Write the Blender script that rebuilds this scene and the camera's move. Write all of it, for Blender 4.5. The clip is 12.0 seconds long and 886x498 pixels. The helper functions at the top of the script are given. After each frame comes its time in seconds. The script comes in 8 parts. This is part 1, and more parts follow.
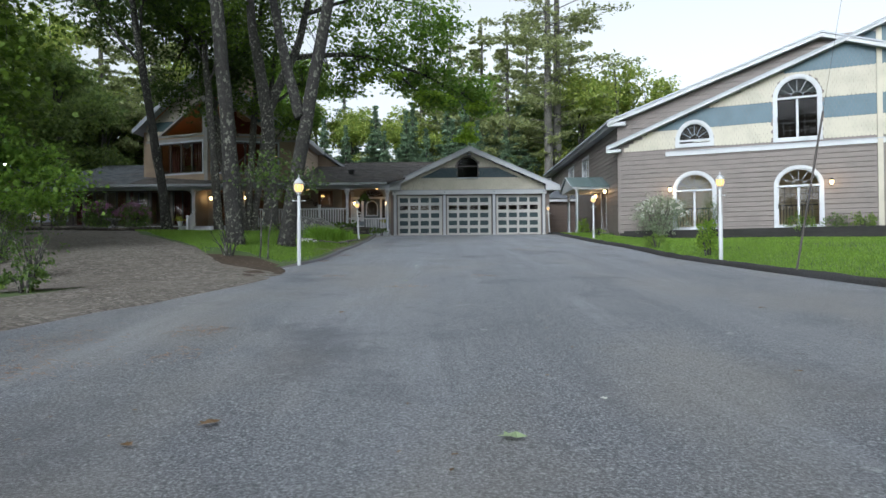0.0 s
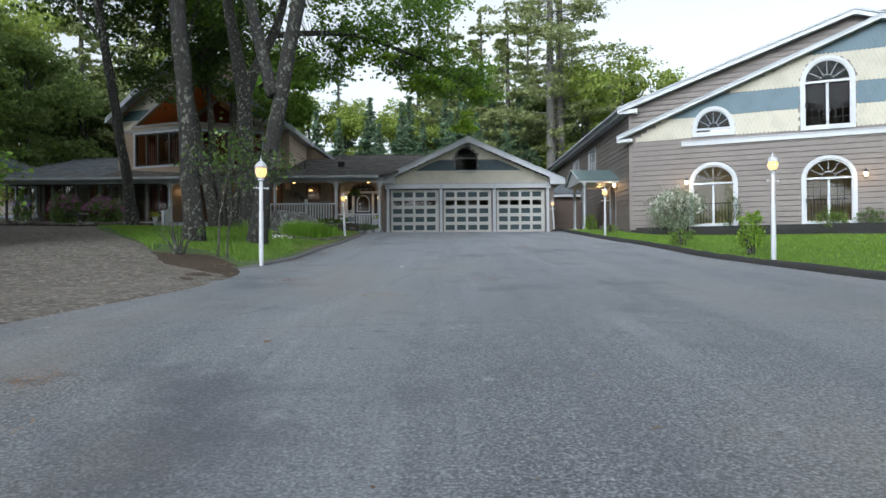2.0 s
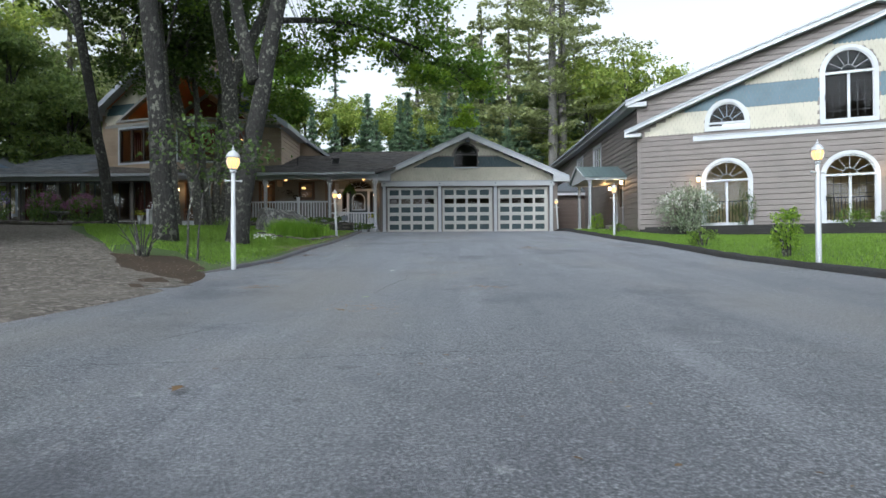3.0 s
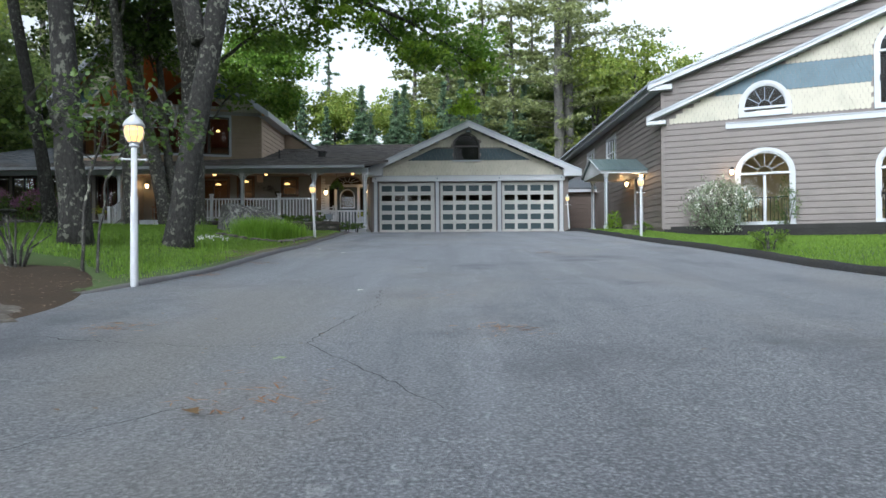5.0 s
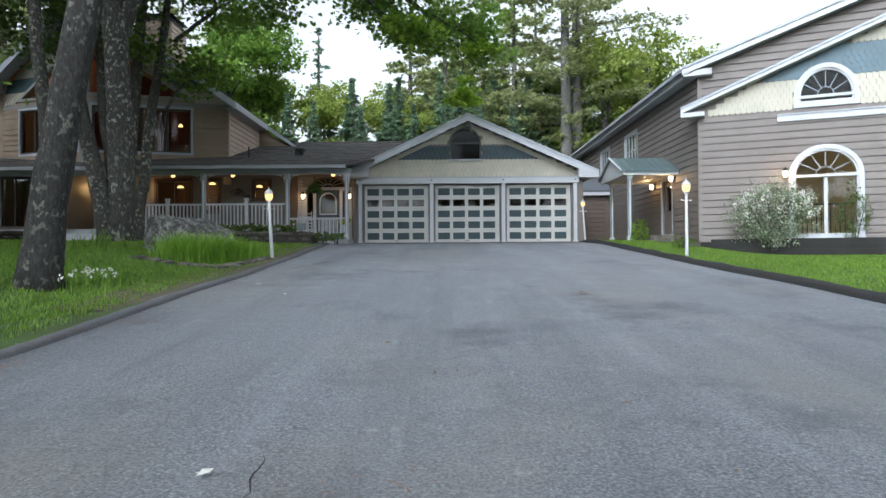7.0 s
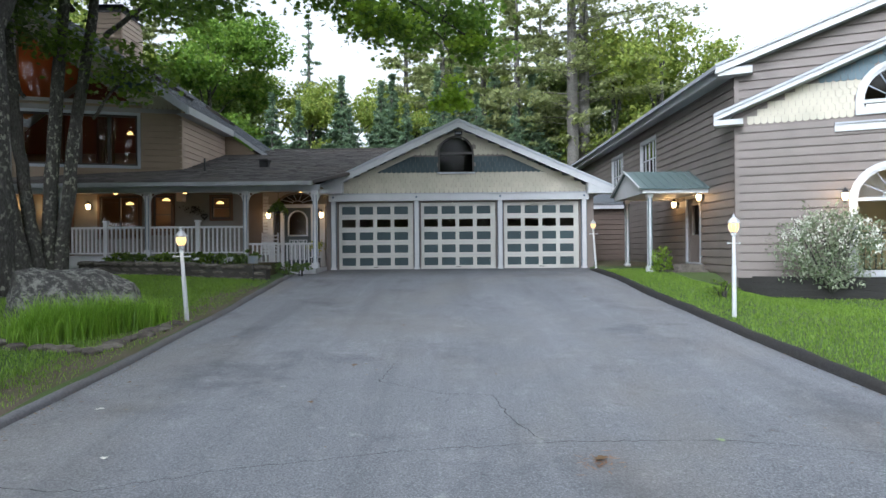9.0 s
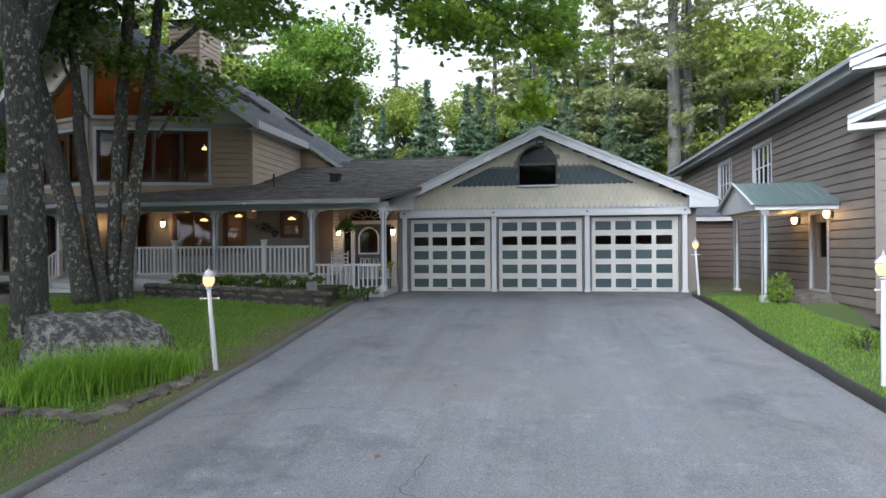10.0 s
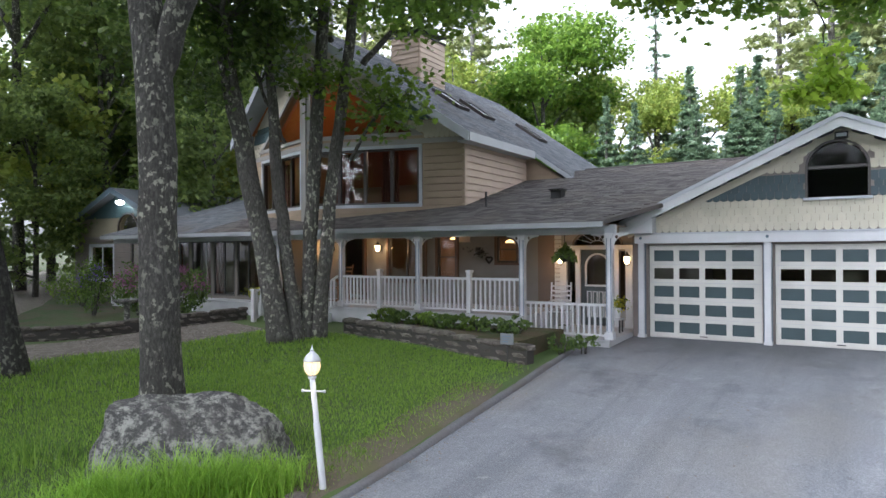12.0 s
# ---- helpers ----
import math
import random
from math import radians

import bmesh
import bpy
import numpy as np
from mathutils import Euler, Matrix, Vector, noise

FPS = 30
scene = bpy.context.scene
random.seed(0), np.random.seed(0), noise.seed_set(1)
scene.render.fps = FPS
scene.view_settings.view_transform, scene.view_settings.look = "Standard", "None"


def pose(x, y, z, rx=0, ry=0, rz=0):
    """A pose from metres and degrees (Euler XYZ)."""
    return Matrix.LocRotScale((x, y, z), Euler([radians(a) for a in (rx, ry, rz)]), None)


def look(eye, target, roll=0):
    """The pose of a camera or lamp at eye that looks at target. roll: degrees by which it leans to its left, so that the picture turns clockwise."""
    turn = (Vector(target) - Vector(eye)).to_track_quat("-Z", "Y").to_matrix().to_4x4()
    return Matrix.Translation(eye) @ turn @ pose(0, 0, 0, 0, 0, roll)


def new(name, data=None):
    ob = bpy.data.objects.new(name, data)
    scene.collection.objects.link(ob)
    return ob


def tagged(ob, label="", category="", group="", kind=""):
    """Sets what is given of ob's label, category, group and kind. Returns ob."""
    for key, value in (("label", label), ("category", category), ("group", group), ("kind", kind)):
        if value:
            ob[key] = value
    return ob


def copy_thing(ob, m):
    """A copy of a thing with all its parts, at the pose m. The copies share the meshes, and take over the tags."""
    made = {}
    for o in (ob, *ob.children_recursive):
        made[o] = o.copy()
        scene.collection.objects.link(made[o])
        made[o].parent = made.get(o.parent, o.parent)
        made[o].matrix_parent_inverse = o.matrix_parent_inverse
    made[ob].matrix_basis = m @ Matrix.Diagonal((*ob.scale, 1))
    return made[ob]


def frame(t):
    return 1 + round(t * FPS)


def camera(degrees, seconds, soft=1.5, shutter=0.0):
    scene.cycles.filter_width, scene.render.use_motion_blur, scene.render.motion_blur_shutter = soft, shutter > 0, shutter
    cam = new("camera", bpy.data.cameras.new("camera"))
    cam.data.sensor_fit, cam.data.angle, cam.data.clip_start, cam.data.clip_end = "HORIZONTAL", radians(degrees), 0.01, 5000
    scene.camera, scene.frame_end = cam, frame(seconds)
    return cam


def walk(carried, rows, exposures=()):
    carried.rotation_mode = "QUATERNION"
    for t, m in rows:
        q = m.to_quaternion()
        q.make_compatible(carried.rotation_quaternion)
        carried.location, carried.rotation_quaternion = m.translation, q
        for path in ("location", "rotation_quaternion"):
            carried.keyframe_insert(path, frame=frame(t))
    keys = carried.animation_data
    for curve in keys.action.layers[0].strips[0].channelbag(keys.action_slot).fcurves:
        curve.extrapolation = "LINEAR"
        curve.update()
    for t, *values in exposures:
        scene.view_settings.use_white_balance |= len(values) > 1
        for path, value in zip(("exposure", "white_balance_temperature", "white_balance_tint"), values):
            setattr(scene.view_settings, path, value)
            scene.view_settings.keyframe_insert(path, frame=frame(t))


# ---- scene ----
cam = camera(68.1, 12.0)
METRES, EYE, TILT, LEAN, TURN = 20.5, -1.15, 0.0, 0.0, 0.3
ROWS = [
    (0.0, 0.0, 0.0, 0.0, 0.01, 0.65, 0.46),
    (0.5, 0.0021, 0.0282, -0.0, -0.02, 0.63, 0.45),
    (1.0, 0.0032, 0.0564, 0.0001, -0.05, 0.6, 0.42),
    (1.5, 0.005, 0.0878, -0.0, -0.06, 0.56, 0.41),
    (2.0, 0.0059, 0.1198, 0.0002, -0.09, 0.53, 0.41),
    (2.5, 0.0071, 0.1549, 0.0007, -0.11, 0.53, 0.4),
    (3.0, 0.0082, 0.1891, 0.0018, -0.12, 0.52, 0.38),
    (5.0, 0.0125, 0.3439, 0.0076, -0.13, 0.53, 0.4),
    (5.5, 0.0142, 0.3925, 0.0127, -0.13, 0.51, 0.38),
    (6.0, 0.0167, 0.4394, 0.0178, -0.13, 0.51, 0.36),
    (6.5, 0.0188, 0.4867, 0.0244, -0.14, 0.54, 0.35),
]
LATE = [
    (8.5, (0.729, 13.493, 0.405), (0.731, 15.493, 0.403), -0.6),
    (9.0, (0.989, 14.357, 0.654), (0.966, 16.357, 0.653), -0.5),
    (9.5, (1.246, 15.211, 0.945), (1.138, 17.208, 0.944), -0.4),
    (10.0, (1.453, 16.135, 1.254), (1.139, 18.110, 1.255), -0.4),
    (10.5, (1.525, 17.040, 1.481), (1.010, 18.973, 1.486), -0.3),
    (11.0, (1.560, 17.964, 1.689), (0.847, 19.833, 1.694), -0.3),
    (11.5, (1.532, 18.877, 1.863), (0.645, 20.669, 1.868), -0.3),
    (12.0, (1.456, 19.851, 2.032), (0.395, 21.547, 2.040), -0.3),
]
EARLY_PATH = [(t, pose(0, 0, EYE, TILT, LEAN, TURN) @ pose(METRES * x, METRES * y, METRES * z, 90 + pitch, roll, yaw)) for t, x, y, z, yaw, pitch, roll in ROWS]
walk(cam, EARLY_PATH + [(t, look(eye, aim, roll)) for t, eye, aim, roll in LATE], [(0.0, 0.68, 5800, 6), (2.5, 0.79, 5750, 6), (6.0, 0.94, 5680, 6), (8.5, 1.01, 5700, 8), (10.2, 1.28, 5750, 10), (12.0, 1.84, 5780, 13)])

# ---------------- world, sun, exposure ----------------
world = bpy.data.worlds.new("overcast_sky")
scene.world = world
world.use_nodes = True
wt = world.node_tree
bg = wt.nodes["Background"]
sky = wt.nodes.new("ShaderNodeTexSky")
sky.sky_type = "NISHITA"
sky.sun_disc = False
sky.sun_elevation, sky.sun_rotation = radians(34), radians(204)
sky.dust_density, sky.air_density, sky.ozone_density = 4.0, 1.2, 1.0
soften = wt.nodes.new("ShaderNodeHueSaturation")
soften.inputs["Saturation"].default_value = 0.06
wt.links.new(sky.outputs[0], soften.inputs["Color"])
wt.links.new(soften.outputs[0], bg.inputs["Color"])
bg.inputs["Strength"].default_value = 0.15

sun_data = bpy.data.lights.new("sun", "SUN")
sun_data.energy, sun_data.angle, sun_data.color = 0.72, radians(40), (1.0, 0.97, 0.92)
sun = new("sun", sun_data)
sun.matrix_basis = look((-18, -20, 30), (0, 20, 0))


def lamp(x, y, z, watts, color=(1.0, 0.53, 0.19), size=0.06):
    d = bpy.data.lights.new("lamp_light", "POINT")
    d.energy, d.color, d.shadow_soft_size = watts * 0.5, color, size
    o = new("lamp_light", d)
    o.matrix_basis = pose(x, y, z)
    return o

# ---------------- materials ----------------
class Mat:
    """A node material with a few short hands."""

    def __init__(self, name, rough=0.6, metal=0.0):
        self.m = bpy.data.materials.new(name)
        self.m.use_nodes = True
        self.t = self.m.node_tree
        self.b = self.t.nodes["Principled BSDF"]
        self.b.inputs["Roughness"].default_value = rough
        self.b.inputs["Metallic"].default_value = metal
        self.co = None

    def node(self, kind, **props):
        n = self.t.nodes.new(kind)
        for k, v in props.items():
            n.inputs[k.replace("_", " ")].default_value = v
        return n

    def link(self, a, b):
        self.t.links.new(a, b)

    def coords(self, world=False):
        if world:
            return self.node("ShaderNodeNewGeometry").outputs["Position"]
        return self.node("ShaderNodeTexCoord").outputs["Object"]

    def noise(self, scale, detail=4.0, rough=0.55, stretch=None, world=True):
        n = self.node("ShaderNodeTexNoise", Scale=scale, Detail=detail, Roughness=rough)
        c = self.coords(world)
        if stretch:
            mp = self.node("ShaderNodeMapping")
            mp.inputs["Scale"].default_value = stretch
            self.link(c, mp.inputs["Vector"])
            c = mp.outputs[0]
        self.link(c, n.inputs["Vector"])
        return n.outputs["Fac"]

    def ramp(self, fac, stops):
        r = self.node("ShaderNodeValToRGB")
        e = r.color_ramp.elements
        while len(e) < len(stops):
            e.new(0.5)
        for el, (p, c) in zip(e, stops):
            el.position, el.color = p, (*c, 1) if len(c) == 3 else c
        self.link(fac, r.inputs[0])
        return r.outputs[0]

    def mix(self, fac, a, b, blend="MIX"):
        n = self.t.nodes.new("ShaderNodeMix")
        n.data_type, n.blend_type = "RGBA", blend
        for sock, v in ((n.inputs[0], fac), (n.inputs[6], a), (n.inputs[7], b)):
            if isinstance(v, (int, float)):
                sock.default_value = v
            elif isinstance(v, tuple):
                sock.default_value = (*v, 1)
            else:
                self.link(v, sock)
        return n.outputs[2]

    def color(self, c):
        if isinstance(c, tuple):
            self.b.inputs["Base Color"].default_value = (*c, 1)
        else:
            self.link(c, self.b.inputs["Base Color"])

    def bump(self, h, strength=0.3, dist=0.02):
        n = self.node("ShaderNodeBump", Strength=strength, Distance=dist)
        self.link(h, n.inputs["Height"])
        self.link(n.outputs[0], self.b.inputs["Normal"])

    def rand(self):
        return self.node("ShaderNodeObjectInfo").outputs["Random"]

    def island(self):
        return self.node("ShaderNodeNewGeometry").outputs["Random Per Island"]


def shade(c, k):
    return tuple(min(1.0, v * k) for v in c)


def paint(name, c, rough=0.55, vary=0.10, dirt=0.12, grain=60.0):
    m = Mat(name, rough)
    n1 = m.noise(1.3, 5)
    n2 = m.noise(grain, 3, stretch=(0.25, 0.25, 1))
    base = m.mix(m.rand(), shade(c, 1 - vary), shade(c, 1 + vary * 0.6))
    base = m.mix(m.ramp(n1, [(0.45, (0, 0, 0)), (0.75, (1, 1, 1))]), base, shade(c, 1 - dirt * 1.6))
    m.color(base)
    m.bump(n2, 0.15, 0.004)
    return m.m


def plain(name, c, rough=0.5, metal=0.0):
    m = Mat(name, rough, metal)
    n = m.noise(7.0, 4)
    m.color(m.mix(n, shade(c, 0.9), shade(c, 1.08)))
    return m.m


def glow(name, c, power):
    m = Mat(name, 0.4)
    m.color(shade(c, 0.35))
    m.b.inputs["Emission Color"].default_value = (*c, 1)
    m.b.inputs["Emission Strength"].default_value = power * 0.5
    return m.m


def leafy(name, dark, light, trans=0.45):
    m = Mat(name, 0.45)
    c = m.ramp(m.island(), [(0.0, dark), (0.6, tuple((a + b) / 2 for a, b in zip(dark, light))), (1.0, light)])
    c = m.mix(m.noise(0.5, 2), c, m.mix(0.5, c, dark))
    m.color(c)
    tr = m.node("ShaderNodeBsdfTranslucent")
    m.link(c, tr.inputs["Color"])
    mx = m.node("ShaderNodeMixShader")
    mx.inputs[0].default_value = trans
    m.link(m.b.outputs[0], mx.inputs[1])
    m.link(tr.outputs[0], mx.inputs[2])
    m.link(mx.outputs[0], m.t.nodes["Material Output"].inputs["Surface"])
    return m.m


def make_asphalt():
    m = Mat("asphalt", 0.85)
    fine = m.noise(60.0, 6, 0.75)
    mid = m.noise(14.0, 6, 0.7)
    big = m.noise(0.35, 4)
    c = m.ramp(fine, [(0.34, (0.030, 0.032, 0.037)), (0.50, (0.125, 0.13, 0.145)), (0.68, (0.40, 0.41, 0.43))])
    chips = m.node("ShaderNodeTexVoronoi", Scale=38.0)
    m.link(m.coords(True), chips.inputs["Vector"])
    tone = m.node("ShaderNodeSeparateColor")
    m.link(chips.outputs["Color"], tone.inputs[0])
    near_ = m.ramp(chips.outputs["Distance"], [(0.18, (1, 1, 1)), (0.34, (0, 0, 0))])
    pick = m.mix(1.0, near_, m.ramp(tone.outputs[0], [(0.55, (0, 0, 0)), (0.85, (0.85, 0.85, 0.85))]), "MULTIPLY")
    c = m.mix(pick, c, (0.44, 0.445, 0.45))
    pit = m.mix(1.0, near_, m.ramp(tone.outputs[1], [(0.6, (0, 0, 0)), (0.85, (0.8, 0.8, 0.8))]), "MULTIPLY")
    c = m.mix(pit, c, (0.028, 0.029, 0.033))
    c = m.mix(m.ramp(mid, [(0.35, (0, 0, 0)), (0.7, (0.5, 0.5, 0.5))]), c, (0.20, 0.205, 0.22))
    c = m.mix(m.ramp(big, [(0.35, (0, 0, 0)), (0.7, (0.45, 0.45, 0.45))]), c, (0.11, 0.113, 0.125))
    tracks = m.noise(1.0, 3, stretch=(1.1, 0.05, 1))
    c = m.mix(m.ramp(tracks, [(0.52, (0, 0, 0)), (0.72, (0.4, 0.4, 0.4))]), c, (0.24, 0.245, 0.26))
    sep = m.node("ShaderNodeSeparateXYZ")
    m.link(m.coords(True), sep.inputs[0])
    # paler towards the garage: wear, with some sky sheen put into the colour
    wear_sheen = m.node("ShaderNodeMapRange")
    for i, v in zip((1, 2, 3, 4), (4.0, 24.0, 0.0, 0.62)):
        wear_sheen.inputs[i].default_value = v
    m.link(sep.outputs[1], wear_sheen.inputs[0])
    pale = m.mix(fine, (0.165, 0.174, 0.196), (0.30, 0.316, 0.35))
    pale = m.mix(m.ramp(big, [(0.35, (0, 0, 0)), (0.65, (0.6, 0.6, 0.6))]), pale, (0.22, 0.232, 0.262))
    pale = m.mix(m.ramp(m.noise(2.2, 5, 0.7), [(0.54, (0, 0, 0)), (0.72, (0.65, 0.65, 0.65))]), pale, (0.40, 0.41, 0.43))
    c = m.mix(wear_sheen.outputs[0], c, pale)
    # wheel lines, blotches and stains along the drive
    lines = m.noise(1.0, 5, 0.65, stretch=(1.9, 0.11, 1))
    c = m.mix(m.ramp(lines, [(0.36, (0.38, 0.38, 0.38)), (0.48, (0, 0, 0))]), c, (0.105, 0.11, 0.125))
    c = m.mix(m.ramp(lines, [(0.56, (0, 0, 0)), (0.72, (0.35, 0.35, 0.35))]), c, (0.34, 0.35, 0.38))
    blot = m.noise(0.6, 7, 0.68)
    c = m.mix(m.ramp(blot, [(0.53, (0, 0, 0)), (0.68, (0.8, 0.8, 0.8))]), c, (0.095, 0.098, 0.112))
    spots = m.noise(5.0, 4, 0.6)
    c = m.mix(m.ramp(spots, [(0.66, (0, 0, 0)), (0.74, (0.6, 0.6, 0.6))]), c, (0.075, 0.073, 0.075))
    c = m.mix(m.ramp(spots, [(0.27, (0.5, 0.5, 0.5)), (0.34, (0, 0, 0))]), c, (0.38, 0.385, 0.39))
    c = m.mix(m.ramp(m.noise(0.45, 5, 0.6, stretch=(1, 0.6, 1.7)), [(0.48, (0, 0, 0)), (0.66, (0.45, 0.45, 0.45))]), c, (0.225, 0.21, 0.19))
    # uneven darker band that grows towards the garage doors
    door_band = m.node("ShaderNodeMapRange")
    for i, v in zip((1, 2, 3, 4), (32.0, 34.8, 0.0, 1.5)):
        door_band.inputs[i].default_value = v
    m.link(sep.outputs[1], door_band.inputs[0])
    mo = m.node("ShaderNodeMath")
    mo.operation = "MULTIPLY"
    m.link(door_band.outputs[0], mo.inputs[0])
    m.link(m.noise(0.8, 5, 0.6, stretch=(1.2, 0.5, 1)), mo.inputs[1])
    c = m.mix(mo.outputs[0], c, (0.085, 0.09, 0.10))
    c = m.mix(0.7, c, m.ramp(fine, [(0.36, (0.62, 0.62, 0.63)), (0.52, (1.16, 1.16, 1.17)), (0.68, (1.75, 1.75, 1.76))]), "MULTIPLY")
    m.color(c)
    m.b.inputs["Roughness"].default_value = 0.62
    m.bump(fine, 1.0, 0.02)
    return m.m


def make_ground(name, a, b, c, fine=60.0, bump=0.5):
    m = Mat(name, 0.95)
    f = m.noise(fine, 5, 0.7)
    g = m.noise(1.1, 5, 0.6)
    col = m.mix(f, a, b)
    col = m.mix(m.ramp(g, [(0.42, (0, 0, 0)), (0.66, (1, 1, 1))]), col, c)
    m.color(col)
    m.b.inputs["Specular IOR Level"].default_value = 0.15
    m.bump(f, bump, 0.02)
    return m.m


def make_gravel():
    m = Mat("gravel_dirt", 0.95)
    v = m.node("ShaderNodeTexVoronoi", Scale=26.0)
    m.link(m.coords(True), v.inputs["Vector"])
    tone = m.node("ShaderNodeSeparateColor")
    m.link(v.outputs["Color"], tone.inputs[0])
    c = m.ramp(tone.outputs[0], [(0.0, (0.07, 0.060, 0.050)), (0.55, (0.15, 0.132, 0.112)), (1.0, (0.32, 0.288, 0.25))])
    c = m.mix(m.ramp(m.noise(4.5, 5, 0.7), [(0.44, (0, 0, 0)), (0.60, (0.7, 0.7, 0.7))]), c, (0.095, 0.079, 0.063))
    c = m.mix(m.ramp(m.noise(0.8, 5, 0.6), [(0.45, (0, 0, 0)), (0.68, (0.55, 0.55, 0.55))]), c, (0.19, 0.168, 0.142))
    m.color(c)
    m.bump(m.noise(30.0, 5, 0.75), 1.0, 0.03)
    return m.m


def make_granite():
    m = Mat("boulder_granite", 0.9)
    f = m.noise(60.0, 6, 0.75)
    c = m.ramp(f, [(0.3, (0.012, 0.012, 0.013)), (0.7, (0.10, 0.098, 0.092))])
    lich = m.noise(9.0, 10, 0.80)
    zone = m.noise(2.2, 8, 0.72)
    c = m.mix(m.ramp(lich, [(0.47, (0, 0, 0)), (0.57, (0.85, 0.85, 0.85))]), c, m.mix(f, (0.13, 0.13, 0.115), (0.50, 0.50, 0.45)))
    c = m.mix(m.ramp(zone, [(0.50, (0, 0, 0)), (0.60, (0.8, 0.8, 0.8))]), c, m.mix(f, (0.024, 0.022, 0.021), (0.10, 0.094, 0.088)))
    m.color(c)
    m.bump(f, 0.8, 0.03)
    return m.m


def make_lawn():
    """Lawn soil that turns to forest floor away from the house."""
    m = Mat("lawn_soil", 0.95)
    f = m.noise(25.0, 5, 0.7)
    g = m.noise(0.9, 5, 0.6)
    col = m.mix(f, (0.036, 0.068, 0.014), (0.092, 0.150, 0.032))
    col = m.mix(m.ramp(g, [(0.42, (0, 0, 0)), (0.66, (1, 1, 1))]), col, (0.070, 0.095, 0.032))
    wood = m.mix(f, (0.045, 0.038, 0.024), (0.11, 0.09, 0.055))
    sep = m.node("ShaderNodeSeparateXYZ")
    m.link(m.coords(True), sep.inputs[0])
    away = m.node("ShaderNodeMapRange")
    for i, v in zip((1, 2, 3, 4), (-14.0, -20.0, 0.0, 1.0)):
        away.inputs[i].default_value = v
    m.link(sep.outputs[0], away.inputs[0])
    back = m.node("ShaderNodeMapRange")
    for i, v in zip((1, 2, 3, 4), (38.0, 46.0, 0.0, 1.0)):
        back.inputs[i].default_value = v
    m.link(sep.outputs[1], back.inputs[0])
    both = m.node("ShaderNodeMath")
    both.operation = "MAXIMUM"
    m.link(away.outputs[0], both.inputs[0])
    m.link(back.outputs[0], both.inputs[1])
    m.color(m.mix(both.outputs[0], col, m.mix(m.ramp(g, [(0.4, (0, 0, 0)), (0.6, (1, 1, 1))]), wood, (0.04, 0.075, 0.02))))
    m.bump(f, 0.9, 0.02)
    return m.m


def make_bark(name, k, patchy=0.8):
    m = Mat(name, 0.95)
    ridge = m.noise(30.0, 6, 0.72, stretch=(1, 1, 0.34))
    c = m.ramp(ridge, [(0.34, shade((0.032, 0.030, 0.028), k)), (0.5, shade((0.082, 0.077, 0.070), k)), (0.66, shade((0.162, 0.155, 0.143), k))])
    c = m.mix(m.ramp(m.noise(2.2, 5, 0.6), [(0.40, (0, 0, 0)), (0.65, (0.5, 0.5, 0.5))]), c, shade((0.055, 0.051, 0.045), k))
    lich = m.noise(11.0, 6, 0.62, stretch=(1, 1, 0.8))
    zone = m.noise(0.9, 3)
    patch = m.mix(m.ramp(zone, [(0.36, (0, 0, 0)), (0.56, (1, 1, 1))]), (0.0, 0.0, 0.0), m.ramp(lich, [(0.55, (0, 0, 0)), (0.60, (patchy, patchy, patchy))]))
    c = m.mix(patch, c, (0.36, 0.36, 0.29))
    m.color(c)
    m.bump(ridge, 1.0, 0.04)
    return m.m


def make_rock(name, lo, hi, lichen, scale=3.0):
    m = Mat(name, 0.9)
    f = m.noise(scale * 9, 6, 0.7)
    g = m.noise(scale, 6, 0.65)
    c = m.ramp(f, [(0.3, lo), (0.7, hi)])
    c = m.mix(m.ramp(g, [(0.46, (0, 0, 0)), (0.6, (0.8, 0.8, 0.8))]), c, lichen)
    c = m.mix(m.rand(), c, m.mix(0.5, c, lo))
    m.color(c)
    m.bump(f, 0.6, 0.02)
    return m.m


def make_roof(name, a, b):
    m = Mat(name, 0.9)
    f = m.noise(120.0, 4, 0.7)
    c = m.mix(m.island(), a, b)
    c = m.mix(f, m.mix(0.6, c, a), c)
    g = m.noise(0.6, 4)
    c = m.mix(m.ramp(g, [(0.5, (0, 0, 0)), (0.75, (0.5, 0.5, 0.5))]), c, (0.13, 0.105, 0.085))
    m.color(c)
    m.bump(f, 0.4, 0.01)
    return m.m


def make_glass(name, tint=(0.9, 0.93, 0.92), gloss=1.1):
    m = Mat(name, 0.02)
    m.color(tint)
    m.b.inputs["Transmission Weight"].default_value = 1.0
    m.b.inputs["IOR"].default_value = 1.45
    tr = m.node("ShaderNodeBsdfTransparent")
    tr.inputs[0].default_value = (*shade(tint, 0.85), 1)
    gl = m.node("ShaderNodeBsdfGlossy", Roughness=0.02)
    lw = m.node("ShaderNodeFresnel", IOR=1.5)
    k = m.node("ShaderNodeMath")
    k.operation = "MULTIPLY_ADD"
    k.inputs[1].default_value, k.inputs[2].default_value = gloss, 0.0
    m.link(lw.outputs[0], k.inputs[0])
    mx = m.node("ShaderNodeMixShader")
    m.link(k.outputs[0], mx.inputs[0])
    m.link(tr.outputs[0], mx.inputs[1])
    m.link(gl.outputs[0], mx.inputs[2])
    m.link(mx.outputs[0], m.t.nodes["Material Output"].inputs["Surface"])
    return m.m


